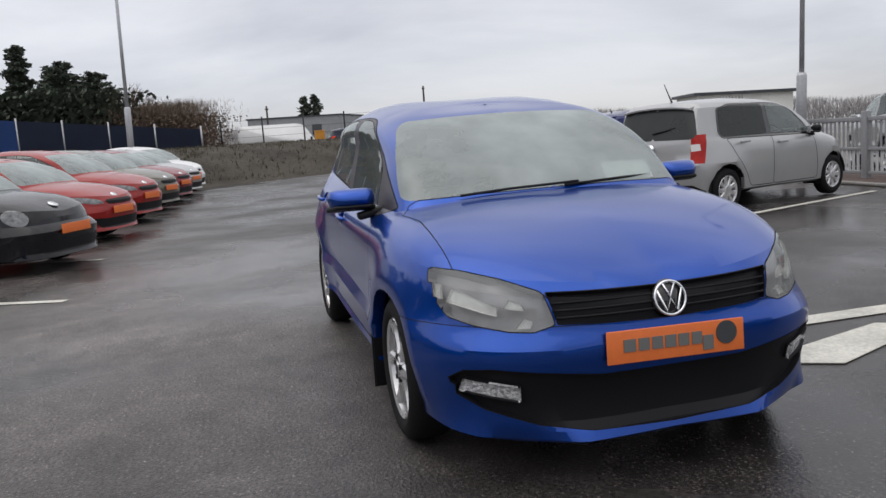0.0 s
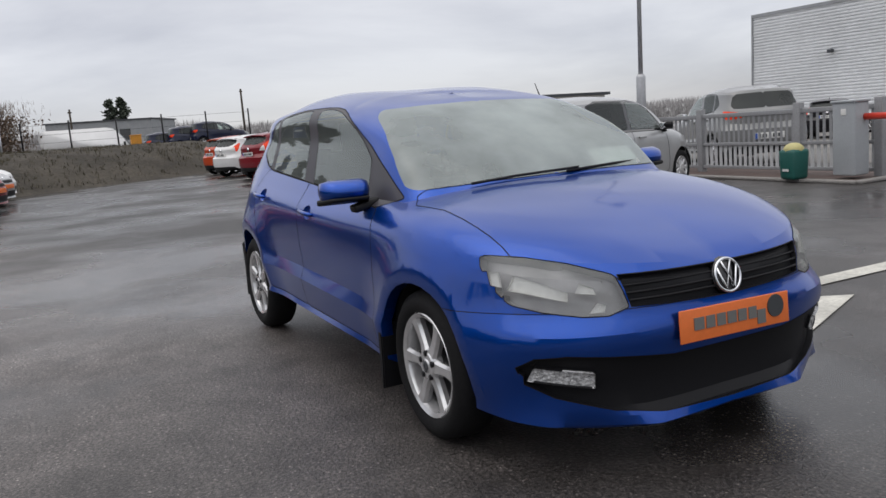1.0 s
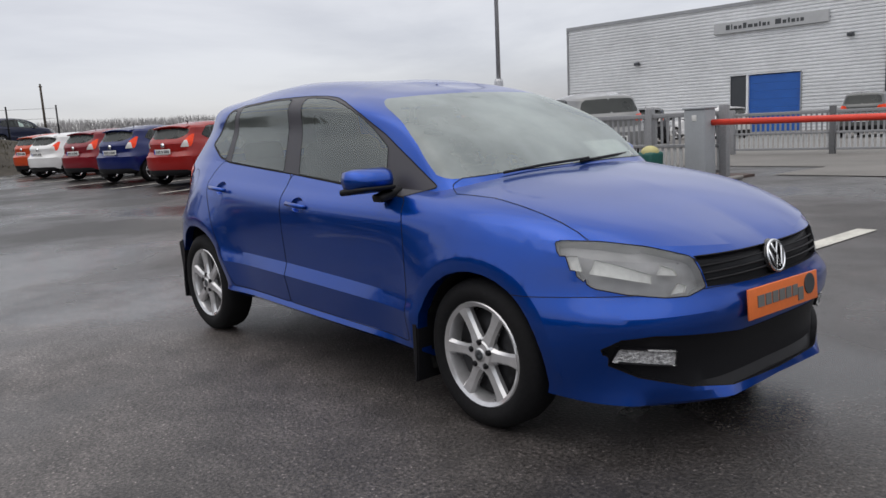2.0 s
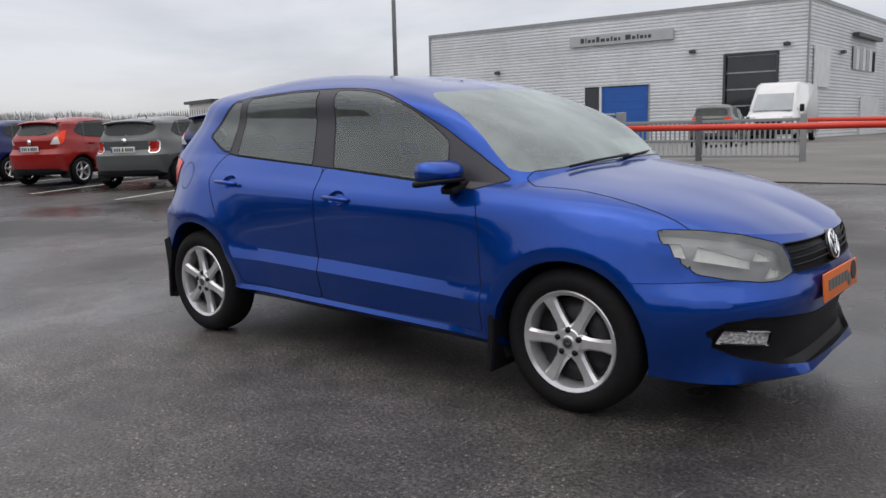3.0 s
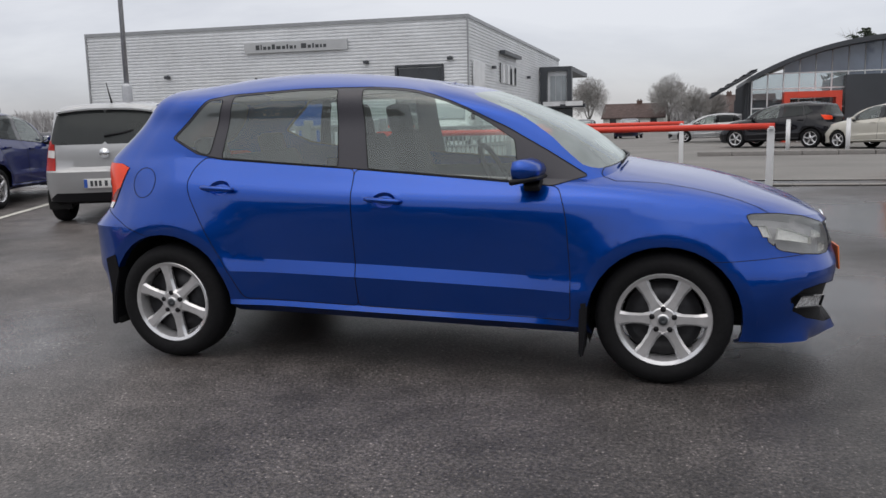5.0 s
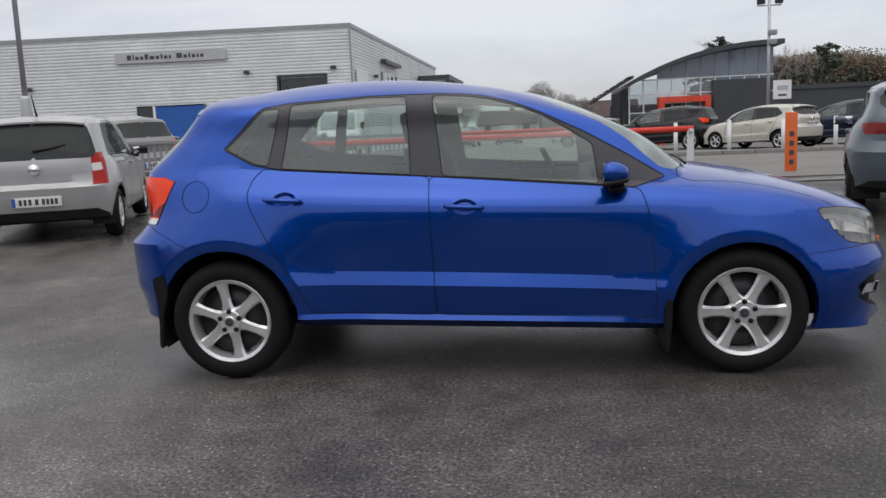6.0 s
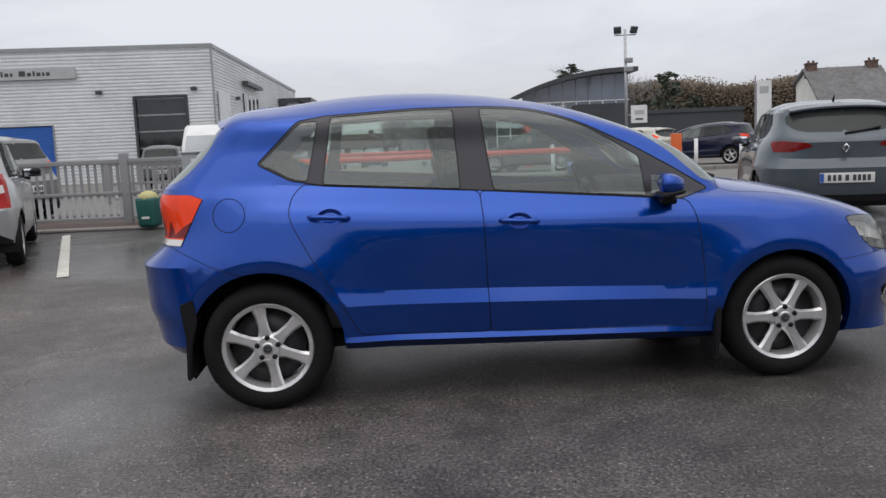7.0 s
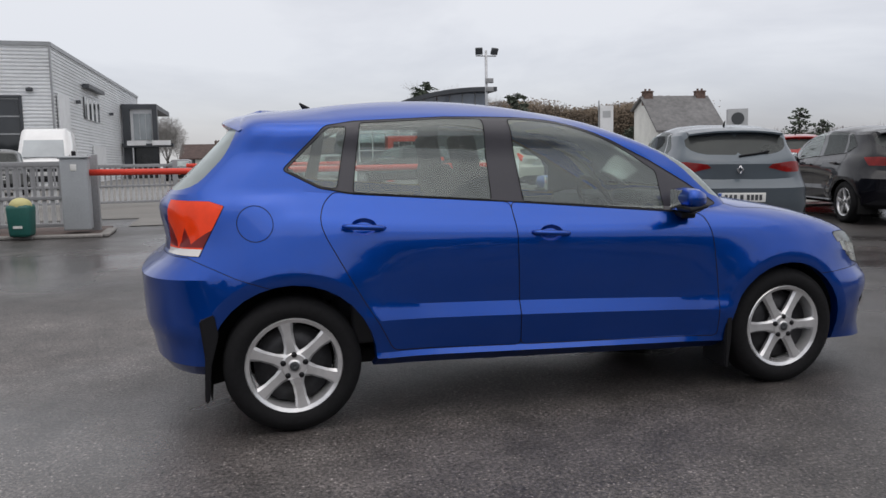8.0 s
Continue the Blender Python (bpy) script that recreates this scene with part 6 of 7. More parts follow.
ROUND_FACE = dict(FRONT_FACE, hl=arc(-0.60, 0.665, 0.098, 18), grille=[(0.02, 0.50), (-0.02, 0.50), (-0.02, 0.49), (0.02, 0.49)])
LAMPS_RING = dict(tail_side=[(-1.40, 1.0), (-2.1, 1.0), (-2.1, 0.70), (-1.45, 0.70)], lamps=M_TAILRED, lamp_ring=True,
                  tail_end=[(-0.49, 0.76), (-0.49, 0.93), (-0.52, 0.965), (-0.63, 0.965), (-0.66, 0.93), (-0.66, 0.76), (-0.63, 0.725), (-0.52, 0.725)])
templates = {}


def parked(kind, x, y, heading, paint_mat, label, size=(1, 1, 1), plate_front=False):
    """A parked car: the first of a kind is built, the rest are copies in their own paint."""
    m = pose(x, y, ground_z(y), LEAN_FAR if y > 12 else 0, 0, 0) @ pose(0, 0, 0, 0, 0, heading) @ Matrix.Diagonal((*size, 1))
    if kind not in templates:
        root = empty("parked_car", pose(0, 0, 0), label, "car", "parked cars")
        if kind == "city":
            build_car(root, city_levels(), LOOPS_MID, (1, 1, 2, 2, 2, 2, 3, 3, 2, 2), paint_mat, False, (0.285, 0.19, 9), track=0.715, dark_rear=True, rear_plate=(-1.775, 0.50), style="cover", lamps=M_TAILRED, mirror_mat=M_TRIM, axle=1.21, arch=(0.325, 0.325), shape=CITY, clear_lens=[(-0.60, 0.835), (-0.60, 0.895), (-0.69, 0.895), (-0.69, 0.835)], badge=(-1.735, 0.86, False), spoiler=(-1.52, 1.41, 0.56), **LAMPS_TALL)
        elif kind == "low":
            build_car(root, hatch_levels(-1.45, -1.74), LOOPS_MID, STEPS_COARSE, paint_mat, False, (0.315, 0.215, 5), rear_plate=(-1.895, 0.575), lamps=M_TAILDARK, dark_rear=True, shape=LOW_GLASS, badge=(-1.80, 0.90, True), spoiler=(-1.45, 1.385, 0.52), **LAMPS_LOW)
        elif kind == "suv":
            build_car(root, hatch_levels(-1.58, -1.76, roof=0.03), LOOPS_MID, STEPS_COARSE, paint_mat, False, (0.31, 0.215, 5), rear_plate=(-1.90, 0.56), dark_rear=True, **LAMPS_SUV)
        elif kind == "mini":
            build_car(root, hatch_levels(-1.62, -1.75), LOOPS_MID, STEPS_COARSE, paint_mat, False, (0.30, 0.205, 5), rear_plate=(-1.868, 0.80), dark_rear=True, shape=LOW_GLASS, spoiler=(-1.60, 1.385, 0.52), badge=(-1.80, 0.97, False), **LAMPS_RING)
        elif kind == "round":
            build_car(root, hatch_levels(-1.20, -1.66, 0.06), LOOPS_MID, STEPS_COARSE, paint_mat, False, (0.31, 0.215, 5), front_plate=M_PLATEORANGE, dark_rear=True, shape=ROUND_FACE, nose_badge=(1.80, 0, 0.775, 0, 27, 0), **LAMPS_MID)
        elif kind == "front":
            build_car(root, hatch_levels(-1.45, -1.72), LOOPS_COARSE, STEPS_COARSE, paint_mat, False, (0.30, 0.21, 5), front_plate=M_PLATEORANGE, dark_rear=True, shape=FRONT_FACE, nose_badge=(1.925, 0, 0.715, 0, 40, 0), **LAMPS_MID)
        else:
            build_car(root, hatch_levels(-1.50, -1.76), LOOPS_COARSE, STEPS_COARSE, paint_mat, False, (0.30, 0.205, 5), rear_plate=(-1.86, 0.80), dark_rear=True, shape=LOW_GLASS, spoiler=(-1.50, 1.385, 0.52), badge=(-1.83, 0.94, False), **LAMPS_MID)
        root.matrix_basis = m
        templates[kind] = root
        return root
    root = copy_thing(templates[kind], Matrix.Identity(4))
    root.matrix_basis = m
    tagged(root, label)
    for ob in root.children_recursive:
        if ob.type == "MESH" and ob.name.split(".")[0] in ("body", "roof_spoiler", "door_mirror", "front_door", "rear_door", "door_handle"):
            ob.material_slots[0].link = "OBJECT"
            ob.material_slots[0].material = paint_mat
    return root


ROW_A = 109.5
parked("city", -5.85, 5.65, ROW_A, M_SILVER, "silver five-door city car with black rear glass", (1, 1, 1))
parked("hatch", -9.38, 6.30, ROW_A, M_NAVY, "dark blue hatchback with orange-red tail lamps", (1.0, 1.02, 1.0))
parked("mini", -12.85, 6.60, ROW_A + 4, M_GREYP, "grey small hatchback with chrome-ringed red tail lamps", (0.97, 1.06, 0.97))
parked("hatch", -15.9, 6.30, ROW_A, M_RED, "bright red five-door hatchback", (1.0, 1.03, 1.02))
parked("hatch", -19.3, 6.25, ROW_A, M_NAVY, "dark blue hatchback in the row", (1.02, 1.03, 1.03))
parked("hatch", -22.6, 6.3, ROW_A, M_DRED, "dark red hatchback in the row", (1.03, 1.04, 1.03))
parked("hatch", -26.3, 6.3, ROW_A, M_WHITE, "white hatchback with dark glass", (1.06, 1.04, 1.02))
parked("hatch", -30.0, 6.6, ROW_A, M_ORANGEP, "orange hatchback at the row's end", (1.0, 1.03, 1.04))
ROW_B = 66.0
for i, (pm, lab, sz) in enumerate(((M_BLACKPAINT, "glossy black rounded hatchback with orange plate", (1.07, 1.08, 1.0)), (M_RED, "red hatchback with orange dealer plate", (1.08, 1.07, 0.99)),
                                   (M_RED, "red hatchback with dark grille", (1.06, 1.06, 1.07)), (M_OLIVE, "grey-green hatchback in the row", (1.05, 1.05, 1.07)),
                                   (M_DRED, "dark red hatchback in the row", (1.02, 1.05, 1.06)), (M_SILVER, "silver hatchback in the row", (1.03, 1.05, 1.07)),
                                   (M_WHITE, "white five-door hatchback at the row's end", (1.12, 1.10, 1.14)))):
    fx, fy = -6.05 - 3.15 * i, -3.22 + 0.18 * i
    n = Vector((math.cos(radians(ROW_B)), math.sin(radians(ROW_B))))
    parked("round" if i == 0 else "front", fx - n.x * 2.05 * sz[0], fy - n.y * 2.05 * sz[0], ROW_B - (14 if i == 6 else 0), pm, lab, sz)
parked("low", 5.07, 5.85, 70, M_CLIO, "blue-grey hatchback with slim red tail lamps", (1.02, 1.06, 0.99))
parked("low", 8.75, 6.90, 70, M_BLACKPAINT, "glossy black saloon with silver wheels", (1.20, 1.08, 0.99))
parked("hatch", 12.4, 13.4, 60, M_RED, "red hatchback beyond a kerb", (1.0, 1.03, 1.0))
parked("suv", 5.5, 28.0, 148, M_BLACKPAINT, "black sport utility vehicle parked beyond the road", (1.12, 1.08, 1.12))
parked("hatch", 8.35, 24.9, 128, M_BEIGE, "beige hatchback parked beyond the road", (1.05, 1.05, 1.02))
parked("suv", 11.8, 26.5, 140, M_DNAVY, "dark blue sport utility vehicle beyond the road", (1.10, 1.07, 1.08))
parked("low", 15.0, 24.0, 150, M_WHITE, "white hatchback parked beyond the road", (1.02, 1.03, 1.0))
parked("suv", -9.0, 12.0, 150, M_MIDGREY, "grey estate car behind the railing", (1.16, 1.08, 1.10))
parked("hatch", -17.2, 26.2, 122, M_BLACKPAINT, "black hatchback parked behind the railing", (1.03, 1.05, 1.02))
parked("suv", -9.6, 30.0, 100, M_GREYP, "grey people carrier before the hall", (1.15, 1.08, 1.16))
parked("hatch", -17.2, 31.0, 160, M_WHITE, "white car parked before the blue door", (1.08, 1.04, 1.0))
parked("front", -4.2, 54.0, -95, M_BLACKPAINT, "black car parked beside the hall", (1.05, 1.05, 1.0))
parked("front", -1.2, 58.0, -95, M_DNAVY, "dark car parked beside the hall", (1.05, 1.05, 1.0))
parked("hatch", 3.7, 40.0, 175, M_SILVER, "silver car parked before the showroom", (1.08, 1.05, 1.0))
parked("low", -31.0, 15.0, 100, M_WHITE, "white car beyond the palisade fence", (1.02, 1.03, 1.0))


# ---- vans ----
def van(x, y, heading, label, base_z=None):
    """A high-roofed panel van, nose to +x, 5.9 m long."""
    root = empty("panel_van", pose(x, y, ground_z(y) if base_z is None else base_z, LEAN_FAR if y > 12 else 0, 0, 0) @ pose(0, 0, 0, 0, 0, heading) @ Matrix.Scale(1.08, 4), label, "van", "vans")
    prof = [(-2.95, 0.35), (2.75, 0.35), (2.95, 0.55), (2.98, 0.95), (2.80, 1.12), (2.35, 1.28), (1.62, 2.15), (1.30, 2.48), (0.9, 2.58), (-2.80, 2.58), (-2.95, 2.45)]
    bm = bmesh.new()
    rows = []
    for f in np.linspace(-1, 1, 9):
        r = []
        for px, pz in prof:
            tuck = 0.16 * max(0.0, (pz - 1.2) / 1.4)
            nose = 0.16 * abs(f) ** 3 if px > 2.2 else 0.0
            r.append(bm.verts.new((px - nose, f * (1.0 - tuck), pz)))
        rows.append(r)
    n = len(prof)
    for p, q in zip(rows, rows[1:]):
        for i in range(n):
            bm.faces.new((p[i], q[i], q[(i + 1) % n], p[(i + 1) % n]))
    bm.faces.new(rows[0])
    bm.faces.new(rows[-1][::-1])
    bmesh.ops.recalc_face_normals(bm, faces=bm.faces)
    bmesh.ops.bevel(bm, geom=[e for e in bm.edges if e.calc_face_angle(0) > 0.6], offset=0.05, segments=2, affect="EDGES")
    part("body", bm, M_WHITE, root)
    bm = bmesh.new()
    prism(bm, [(-0.80, 0), (0.80, 0), (0.74, 1.0), (-0.74, 1.0)], lambda u, v, d: (2.31 - v * 0.60 + d, u, 1.36 + v * 0.70 + d * 0.7), 0.025)
    part("windscreen", bm, M_GLASSPALE, root, smooth=False)
    for s in (-1, 1):
        bm = bmesh.new()
        prism(bm, [(1.05, 1.35), (2.1, 1.35), (1.55, 2.05), (1.05, 2.05)], lambda u, v, d: (u, s * (0.955 - 0.16 * (v - 1.2) / 1.4 + 0.02 + d), v), 0.02)
        part("side_window", bm, M_DARKGLASS, root, smooth=False)
        bm = bmesh.new()
        box(bm, (2.86, s * 0.74, 1.0), (0.16, 0.36, 0.24), bevel=0.04)
        part("headlamp", bm, M_LAMPCLEAR, root)
        bm = bmesh.new()
        box(bm, (1.85, s * 1.10, 1.45), (0.14, 0.18, 0.32), bevel=0.05)
        part("door_mirror", bm, M_TRIM, root)
        for xx in (1.95, -1.75):
            make_wheel(root, "wheel", xx, s * 0.90, 0.34, 0.21, 0.22, 8, s, "cover", 20)
    bm = bmesh.new()
    box(bm, (2.93, 0, 0.88), (0.12, 1.05, 0.22), bevel=0.03)
    part("grille", bm, M_TRIM, root)
    bm = bmesh.new()
    box(bm, (2.94, 0, 0.48), (0.14, 1.80, 0.24), bevel=0.05)
    part("front_bumper", bm, M_TRIM, root)
    return root


van(-9.3, 37.5, -85, "tall white panel van parked before the hall")


# ---- grass bank and what stands on it ----
def bank_h(x, y):
    """Height of the rough bank that closes the yard's far end."""
    toe = -26.5 - 0.72 * (y + 2.2)
    d = max(0.0, toe - x)
    rise = 1.55 * (1 - math.exp(-((d / 3.2) ** 1.5)))
    side = 1 / (1 + math.exp((y - 6.0 - 0.25 * max(0, -30 - x)) * 1.4))
    # The ground drops again behind the crest.
    back = 1 - 0.85 * min(1, max(0, (d - 21) / 7)) * min(1, max(0, (y + 3.5) / 2))
    return rise * side * back - 0.03


bm = bmesh.new()
xs = list(np.linspace(-24.0, -44.0, 60)) + list(np.linspace(-47, -160, 24))
ys = list(np.linspace(-60, -12, 14)) + list(np.linspace(-10, 12, 56))
bv = []
for x in xs:
    row = []
    for y in ys:
        h = bank_h(x, y)
        row.append(bm.verts.new((x, y, h + (0.10 * noise.noise(Vector((x * 0.9, y * 0.9, 0))) + 0.05 * noise.noise(Vector((x * 2.9, y * 2.9, 3)))) * min(1, max(0, h)))))
    bv.append(row)
for p, q in zip(bv, bv[1:]):
    for k in range(len(ys) - 1):
        bm.faces.new((p[k], q[k], q[k + 1], p[k + 1]))
bmesh.ops.recalc_face_normals(bm, faces=bm.faces)
tagged(part("grass_bank", bm, M_GRASS), "rough brown-green earth bank with patchy grass", "ground", kind="structure")
M_TUFT = mat("dry_grass", (0.075, 0.066, 0.042), rough=0.95, grain=0.3, grain_scale=5)
rnd = random.Random(5)
bm = bmesh.new()
for k in range(3500):
    x, y = -26 - rnd.random() ** 1.3 * 14, rnd.uniform(-8, 8)
    h = bank_h(x, y)
    if h < 0.1:
        continue
    for j in range(3):
        a, l, w = rnd.uniform(0, 6.28), rnd.uniform(0.07, 0.22), 0.02
        b0 = Vector((x + rnd.uniform(-0.1, 0.1), y + rnd.uniform(-0.1, 0.1), h - 0.05))
        d = Vector((math.cos(a), math.sin(a), 0))
        s = Vector((-d.y, d.x, 0)) * w
        bm.faces.new([bm.verts.new(p) for p in (b0 - s, b0 + s, b0 + d * l * 0.5 + Vector((0, 0, l)))])
tagged(part("bank_grass", bm, M_TUFT), "short dry grass tufts on the bank", "grass", kind="stuff")

van(-58.5, 2.9, 95, "white panel van parked behind the bank", bank_h(-58.5, 2.9))
for x, y in ((-61.0, 8.8), (-60.3, 10.4), (-59.6, 12.0)):
    ob = parked("suv", x, y, 95, M_DNAVY, "dark blue vehicle parked beyond the bank", (1.15, 1.1, 1.35))
    ob.matrix_basis = Matrix.Translation((0, 0, max(0.0, bank_h(x, y)) - ground_z(y))) @ ob.matrix_basis
M_SITEBOX = mat("orange_yellow_box", (0.62, 0.27, 0.03), rough=0.5, stain=0.12)
site = empty("orange_cabin", pose(-48.5, 4.6, bank_h(-48.5, 4.6)), "small orange site box on the bank", "box")
one("body", (-0.3, 0.3, -0.3, 0.3, 0, 0.6), M_SITEBOX, site, bevel=0.05)
one("lid", (-0.33, 0.33, -0.33, 0.33, 0.6, 0.66), M_SITEBOX, site, bevel=0.03)


def post_fence(points, h, spacing, z, label, sheet=None, sheet_h=(0.0, 0.0)):
    """Posts and sheets or wires; the heights are those at the first and the last point."""
    root = empty("bank_fence", Matrix.Translation((*points[0], z)), label, "fence", "fences")
    o = Vector((*points[0], z))
    for a, b in zip(points, points[1:]):
        a3, b3 = Vector((*a, z)), Vector((*b, z))
        n = max(1, int((b3 - a3).length / spacing))
        for k in range(n + 1):
            p = a3 + (b3 - a3) * k / n - o
            bm = bmesh.new()
            tube(bm, [p, p + Vector((0, 0, h[0] + (h[1] - h[0]) * k / n))], 0.05, 6)
            part("post", bm, M_GALV if sheet else M_TRIM, root)
        if sheet:
            top = lambda k: sheet_h[0] + (sheet_h[1] - sheet_h[0]) * k / n  # noqa: E731
            for k in range(n):
                p, q = a3 + (b3 - a3) * k / n - o, a3 + (b3 - a3) * (k + 1) / n - o
                bm = bmesh.new()
                t = (q - p).normalized()
                s = Vector((-t.y, t.x, 0)) * 0.015
                vs = [bm.verts.new(v) for v in (p, q, q + Vector((0, 0, top(k + 1))), p + Vector((0, 0, top(k))))]
                bm.faces.new(vs)
                bmesh.ops.solidify(bm, geom=bm.faces[:], thickness=0.03)
                part("panel", bm, sheet[1] if k < 1 else sheet[0], root, smooth=False)
        else:
            for zz in (0.4, 0.9, 1.4, h[0] - 0.2):
                bm = bmesh.new()
                tube(bm, [a3 - o + Vector((0, 0, zz)), b3 - o + Vector((0, 0, zz))], 0.008, 4)
                part("wire", bm, M_TRIM, root)


M_NAVYSHEET = mat("dark_blue_sheet", (0.012, 0.022, 0.055), rough=0.6, grain=0.15, stain=0.25, stain_scale=0.5)
M_BLUESHEET = mat("blue_sheet", (0.02, 0.065, 0.22), rough=0.6, grain=0.1, stain=0.2, stain_scale=0.6)
post_fence([(-48.7, -15.5), (-45.1, -2.6)], (3.0, 1.5), 2.4, 1.35, "dark blue sheeted fence on the bank", (M_NAVYSHEET, M_BLUESHEET), (2.85, 1.3))
post_fence([(-52.0, -1.5), (-50.0, 12.0)], (2.2, 2.2), 2.6, 1.2, "wire fence with dark posts on the bank")


def pole(x, y, z, h, r, label):
    root = empty("telegraph_pole", pose(x, y, z, 0, 0, 0), label, "pole", "telegraph poles")
    bm = bmesh.new()
    tube(bm, [(0, 0, 0), (0, 0, h)], [r, r * 0.7], 8)
    part("shaft", bm, M_BARK, root)
    bm = bmesh.new()
    box(bm, (0, 0, h - 0.3), (0.14, 0.36, 0.12), bevel=0.02)
    part("cross_arm", bm, M_BARK, root)


# ---- trees ----
M_BARK = mat("bark", (0.06, 0.05, 0.04), rough=0.95, grain=0.3, grain_scale=6, bump=0.5, bump_scale=20, dist=0.02)
M_TWIG = mat("winter_twigs", (0.13, 0.105, 0.085), rough=0.95, grain=0.2, grain_scale=3, stain=0.2, stain_scale=0.4)
M_TWIGBROWN = mat("brown_winter_twigs", (0.11, 0.075, 0.05), rough=0.95, grain=0.25, grain_scale=3, stain=0.2, stain_scale=0.4)
M_SCRUB = mat("brown_scrub", (0.17, 0.125, 0.095), rough=0.95, grain=0.3, grain_scale=2, stain=0.25, stain_scale=0.3)
# Distance haze is put into the next two twig colours.
M_TWIGPALE = mat("hazed_far_twigs", (0.40, 0.39, 0.39), rough=0.95, grain=0.15, grain_scale=1)
M_TWIGGREY = mat("hazed_grey_twigs", (0.25, 0.24, 0.23), rough=0.95, grain=0.2, grain_scale=1)
M_PINE = mat("pine_needles", (0.062, 0.076, 0.056), rough=0.9, grain=0.35, grain_scale=2, stain=0.3, stain_scale=0.5)
M_WOOD = mat("winter_wood_leaves", (0.14, 0.108, 0.078), rough=0.95, grain=0.35, grain_scale=1.5, stain=0.4, stain_scale=0.25)
M_HEDGE = mat("hedge_leaves", (0.07, 0.066, 0.042), rough=0.9, grain=0.35, grain_scale=2, stain=0.35, stain_scale=0.4)


def branch(bm, rnd, p, d, l, r, depth, spread):
    """A limb that forks; the last ones are thin twigs."""
    q = p + d * l
    mid = (p + q) / 2 + Vector((rnd.uniform(-1, 1), rnd.uniform(-1, 1), rnd.uniform(-1, 1))) * l * 0.06
    tube(bm, [p, mid, q], [r, r * 0.85, r * 0.65], 5 if depth > 2 else 3)
    if depth == 0:
        return
    for k in range(3 if depth > 1 else 4):
        e = (d + Vector((rnd.gauss(0, 1), rnd.gauss(0, 1), rnd.gauss(0, 0.6) + 0.25)) * spread).normalized()
        o = p + d * l * rnd.uniform(0.55, 1.0)
        branch(bm, rnd, o, e, l * rnd.uniform(0.6, 0.82), r * 0.58, depth - 1, spread)


def bare_tree(name, x, y, z, h, seed, twig, label, depth=4, spread=0.45, fine=0):
    root = empty(name, pose(x, y, z), label, "tree", "bare trees")
    rnd = random.Random(seed)
    bm = bmesh.new()
    tube(bm, [(0, 0, -0.2), (0.05, 0, h * 0.16), (0, 0.05, h * 0.30)], [h * 0.028, h * 0.022, h * 0.017], 8)
    part("trunk", bm, M_BARK, root)
    bm = bmesh.new()
    for k in range(5):
        a = k * 1.257 + rnd.random()
        branch(bm, rnd, Vector((0, 0, h * rnd.uniform(0.18, 0.30))), Vector((0.45 * math.cos(a), 0.45 * math.sin(a), 1)).normalized(), h * 0.27, h * 0.011, depth, spread)
    part("crown", bm, twig, root)
    if fine:
        # A haze of fine twigs fills the round crown.
        bm = bmesh.new()
        for k in range(fine):
            a, c, f = rnd.uniform(0, 6.28), rnd.uniform(-0.75, 1), rnd.random() ** 0.45
            e = Vector((math.sqrt(1 - c * c) * math.cos(a), math.sqrt(1 - c * c) * math.sin(a), c))
            f *= 0.88 + 0.22 * noise.noise(e * 2.2 + Vector((seed, 0, 0)))
            p = Vector((0, 0, h * 0.58)) + Vector((e.x * h * 0.36, e.y * h * 0.36, e.z * h * 0.42)) * f
            d = (e + Vector((rnd.gauss(0, 0.5), rnd.gauss(0, 0.5), 0.5 + rnd.gauss(0, 0.4)))).normalized() * h * rnd.uniform(0.03, 0.07)
            q = d.orthogonal().normalized() * h * 0.0022
            bm.faces.new([bm.verts.new(v) for v in (p - q, p + q, p + d)])
        part("twig_crown", bm, twig, root)


def evergreen(x, y, z, h, seed, label, shape="pine", n=1500):
    root = empty("evergreen_tree", pose(x, y, z), label, "tree", "evergreen trees")
    rnd = random.Random(seed)
    bm = bmesh.new()
    tube(bm, [(0, 0, -0.3), (0.1, 0.05, h * 0.5), (0, 0.1, h * 0.93)], [h * 0.03, h * 0.02, h * 0.006], 8)
    for k in range(12):
        a, f = rnd.uniform(0, 6.28), rnd.uniform(0.3, 0.9)
        l = h * 0.24 * (1.1 - f)
        tube(bm, [(0, 0, h * f), (l * math.cos(a), l * math.sin(a), h * f + l * 0.25)], [h * 0.008, h * 0.003], 5)
    part("trunk", bm, M_BARK, root)
    bm = bmesh.new()
    limbs = 46 if n < 2000 else 90
    size = h * (0.016 if n > 2000 else 0.032)
    for k in range(limbs):
        f = 0.20 + 0.78 * (k + rnd.random()) / limbs
        w = h * (0.32 * (1.05 - f) + 0.02) if shape == "cone" else h * 0.34 * math.sin(math.pi * min(1, 0.22 + f * 0.70)) ** 1.3 + 0.15
        a, l = rnd.uniform(0, 6.28), w * rnd.uniform(0.45, 1.15)
        d = Vector((math.cos(a), math.sin(a), rnd.uniform(-0.12, 0.30)))
        for q in range(n // limbs):
            t = rnd.random() ** 0.7
            g = 0.10 * l * (1.25 - t) + 0.10
            p = Vector((0, 0, h * f)) + d * l * t + Vector((rnd.gauss(0, g), rnd.gauss(0, g), rnd.gauss(0, g * 0.55)))
            u = (d + Vector((rnd.gauss(0, 0.5), rnd.gauss(0, 0.5), rnd.gauss(0, 0.4)))).normalized() * size * rnd.uniform(0.6, 1.5)
            v = u.orthogonal().normalized() * u.length * 0.45
            v = v * math.cos(q) + u.normalized().cross(v) * math.sin(q)
            bm.faces.new([bm.verts.new(x) for x in (p - u, p + v, p + u, p - v)])
    part("crown", bm, M_PINE, root)


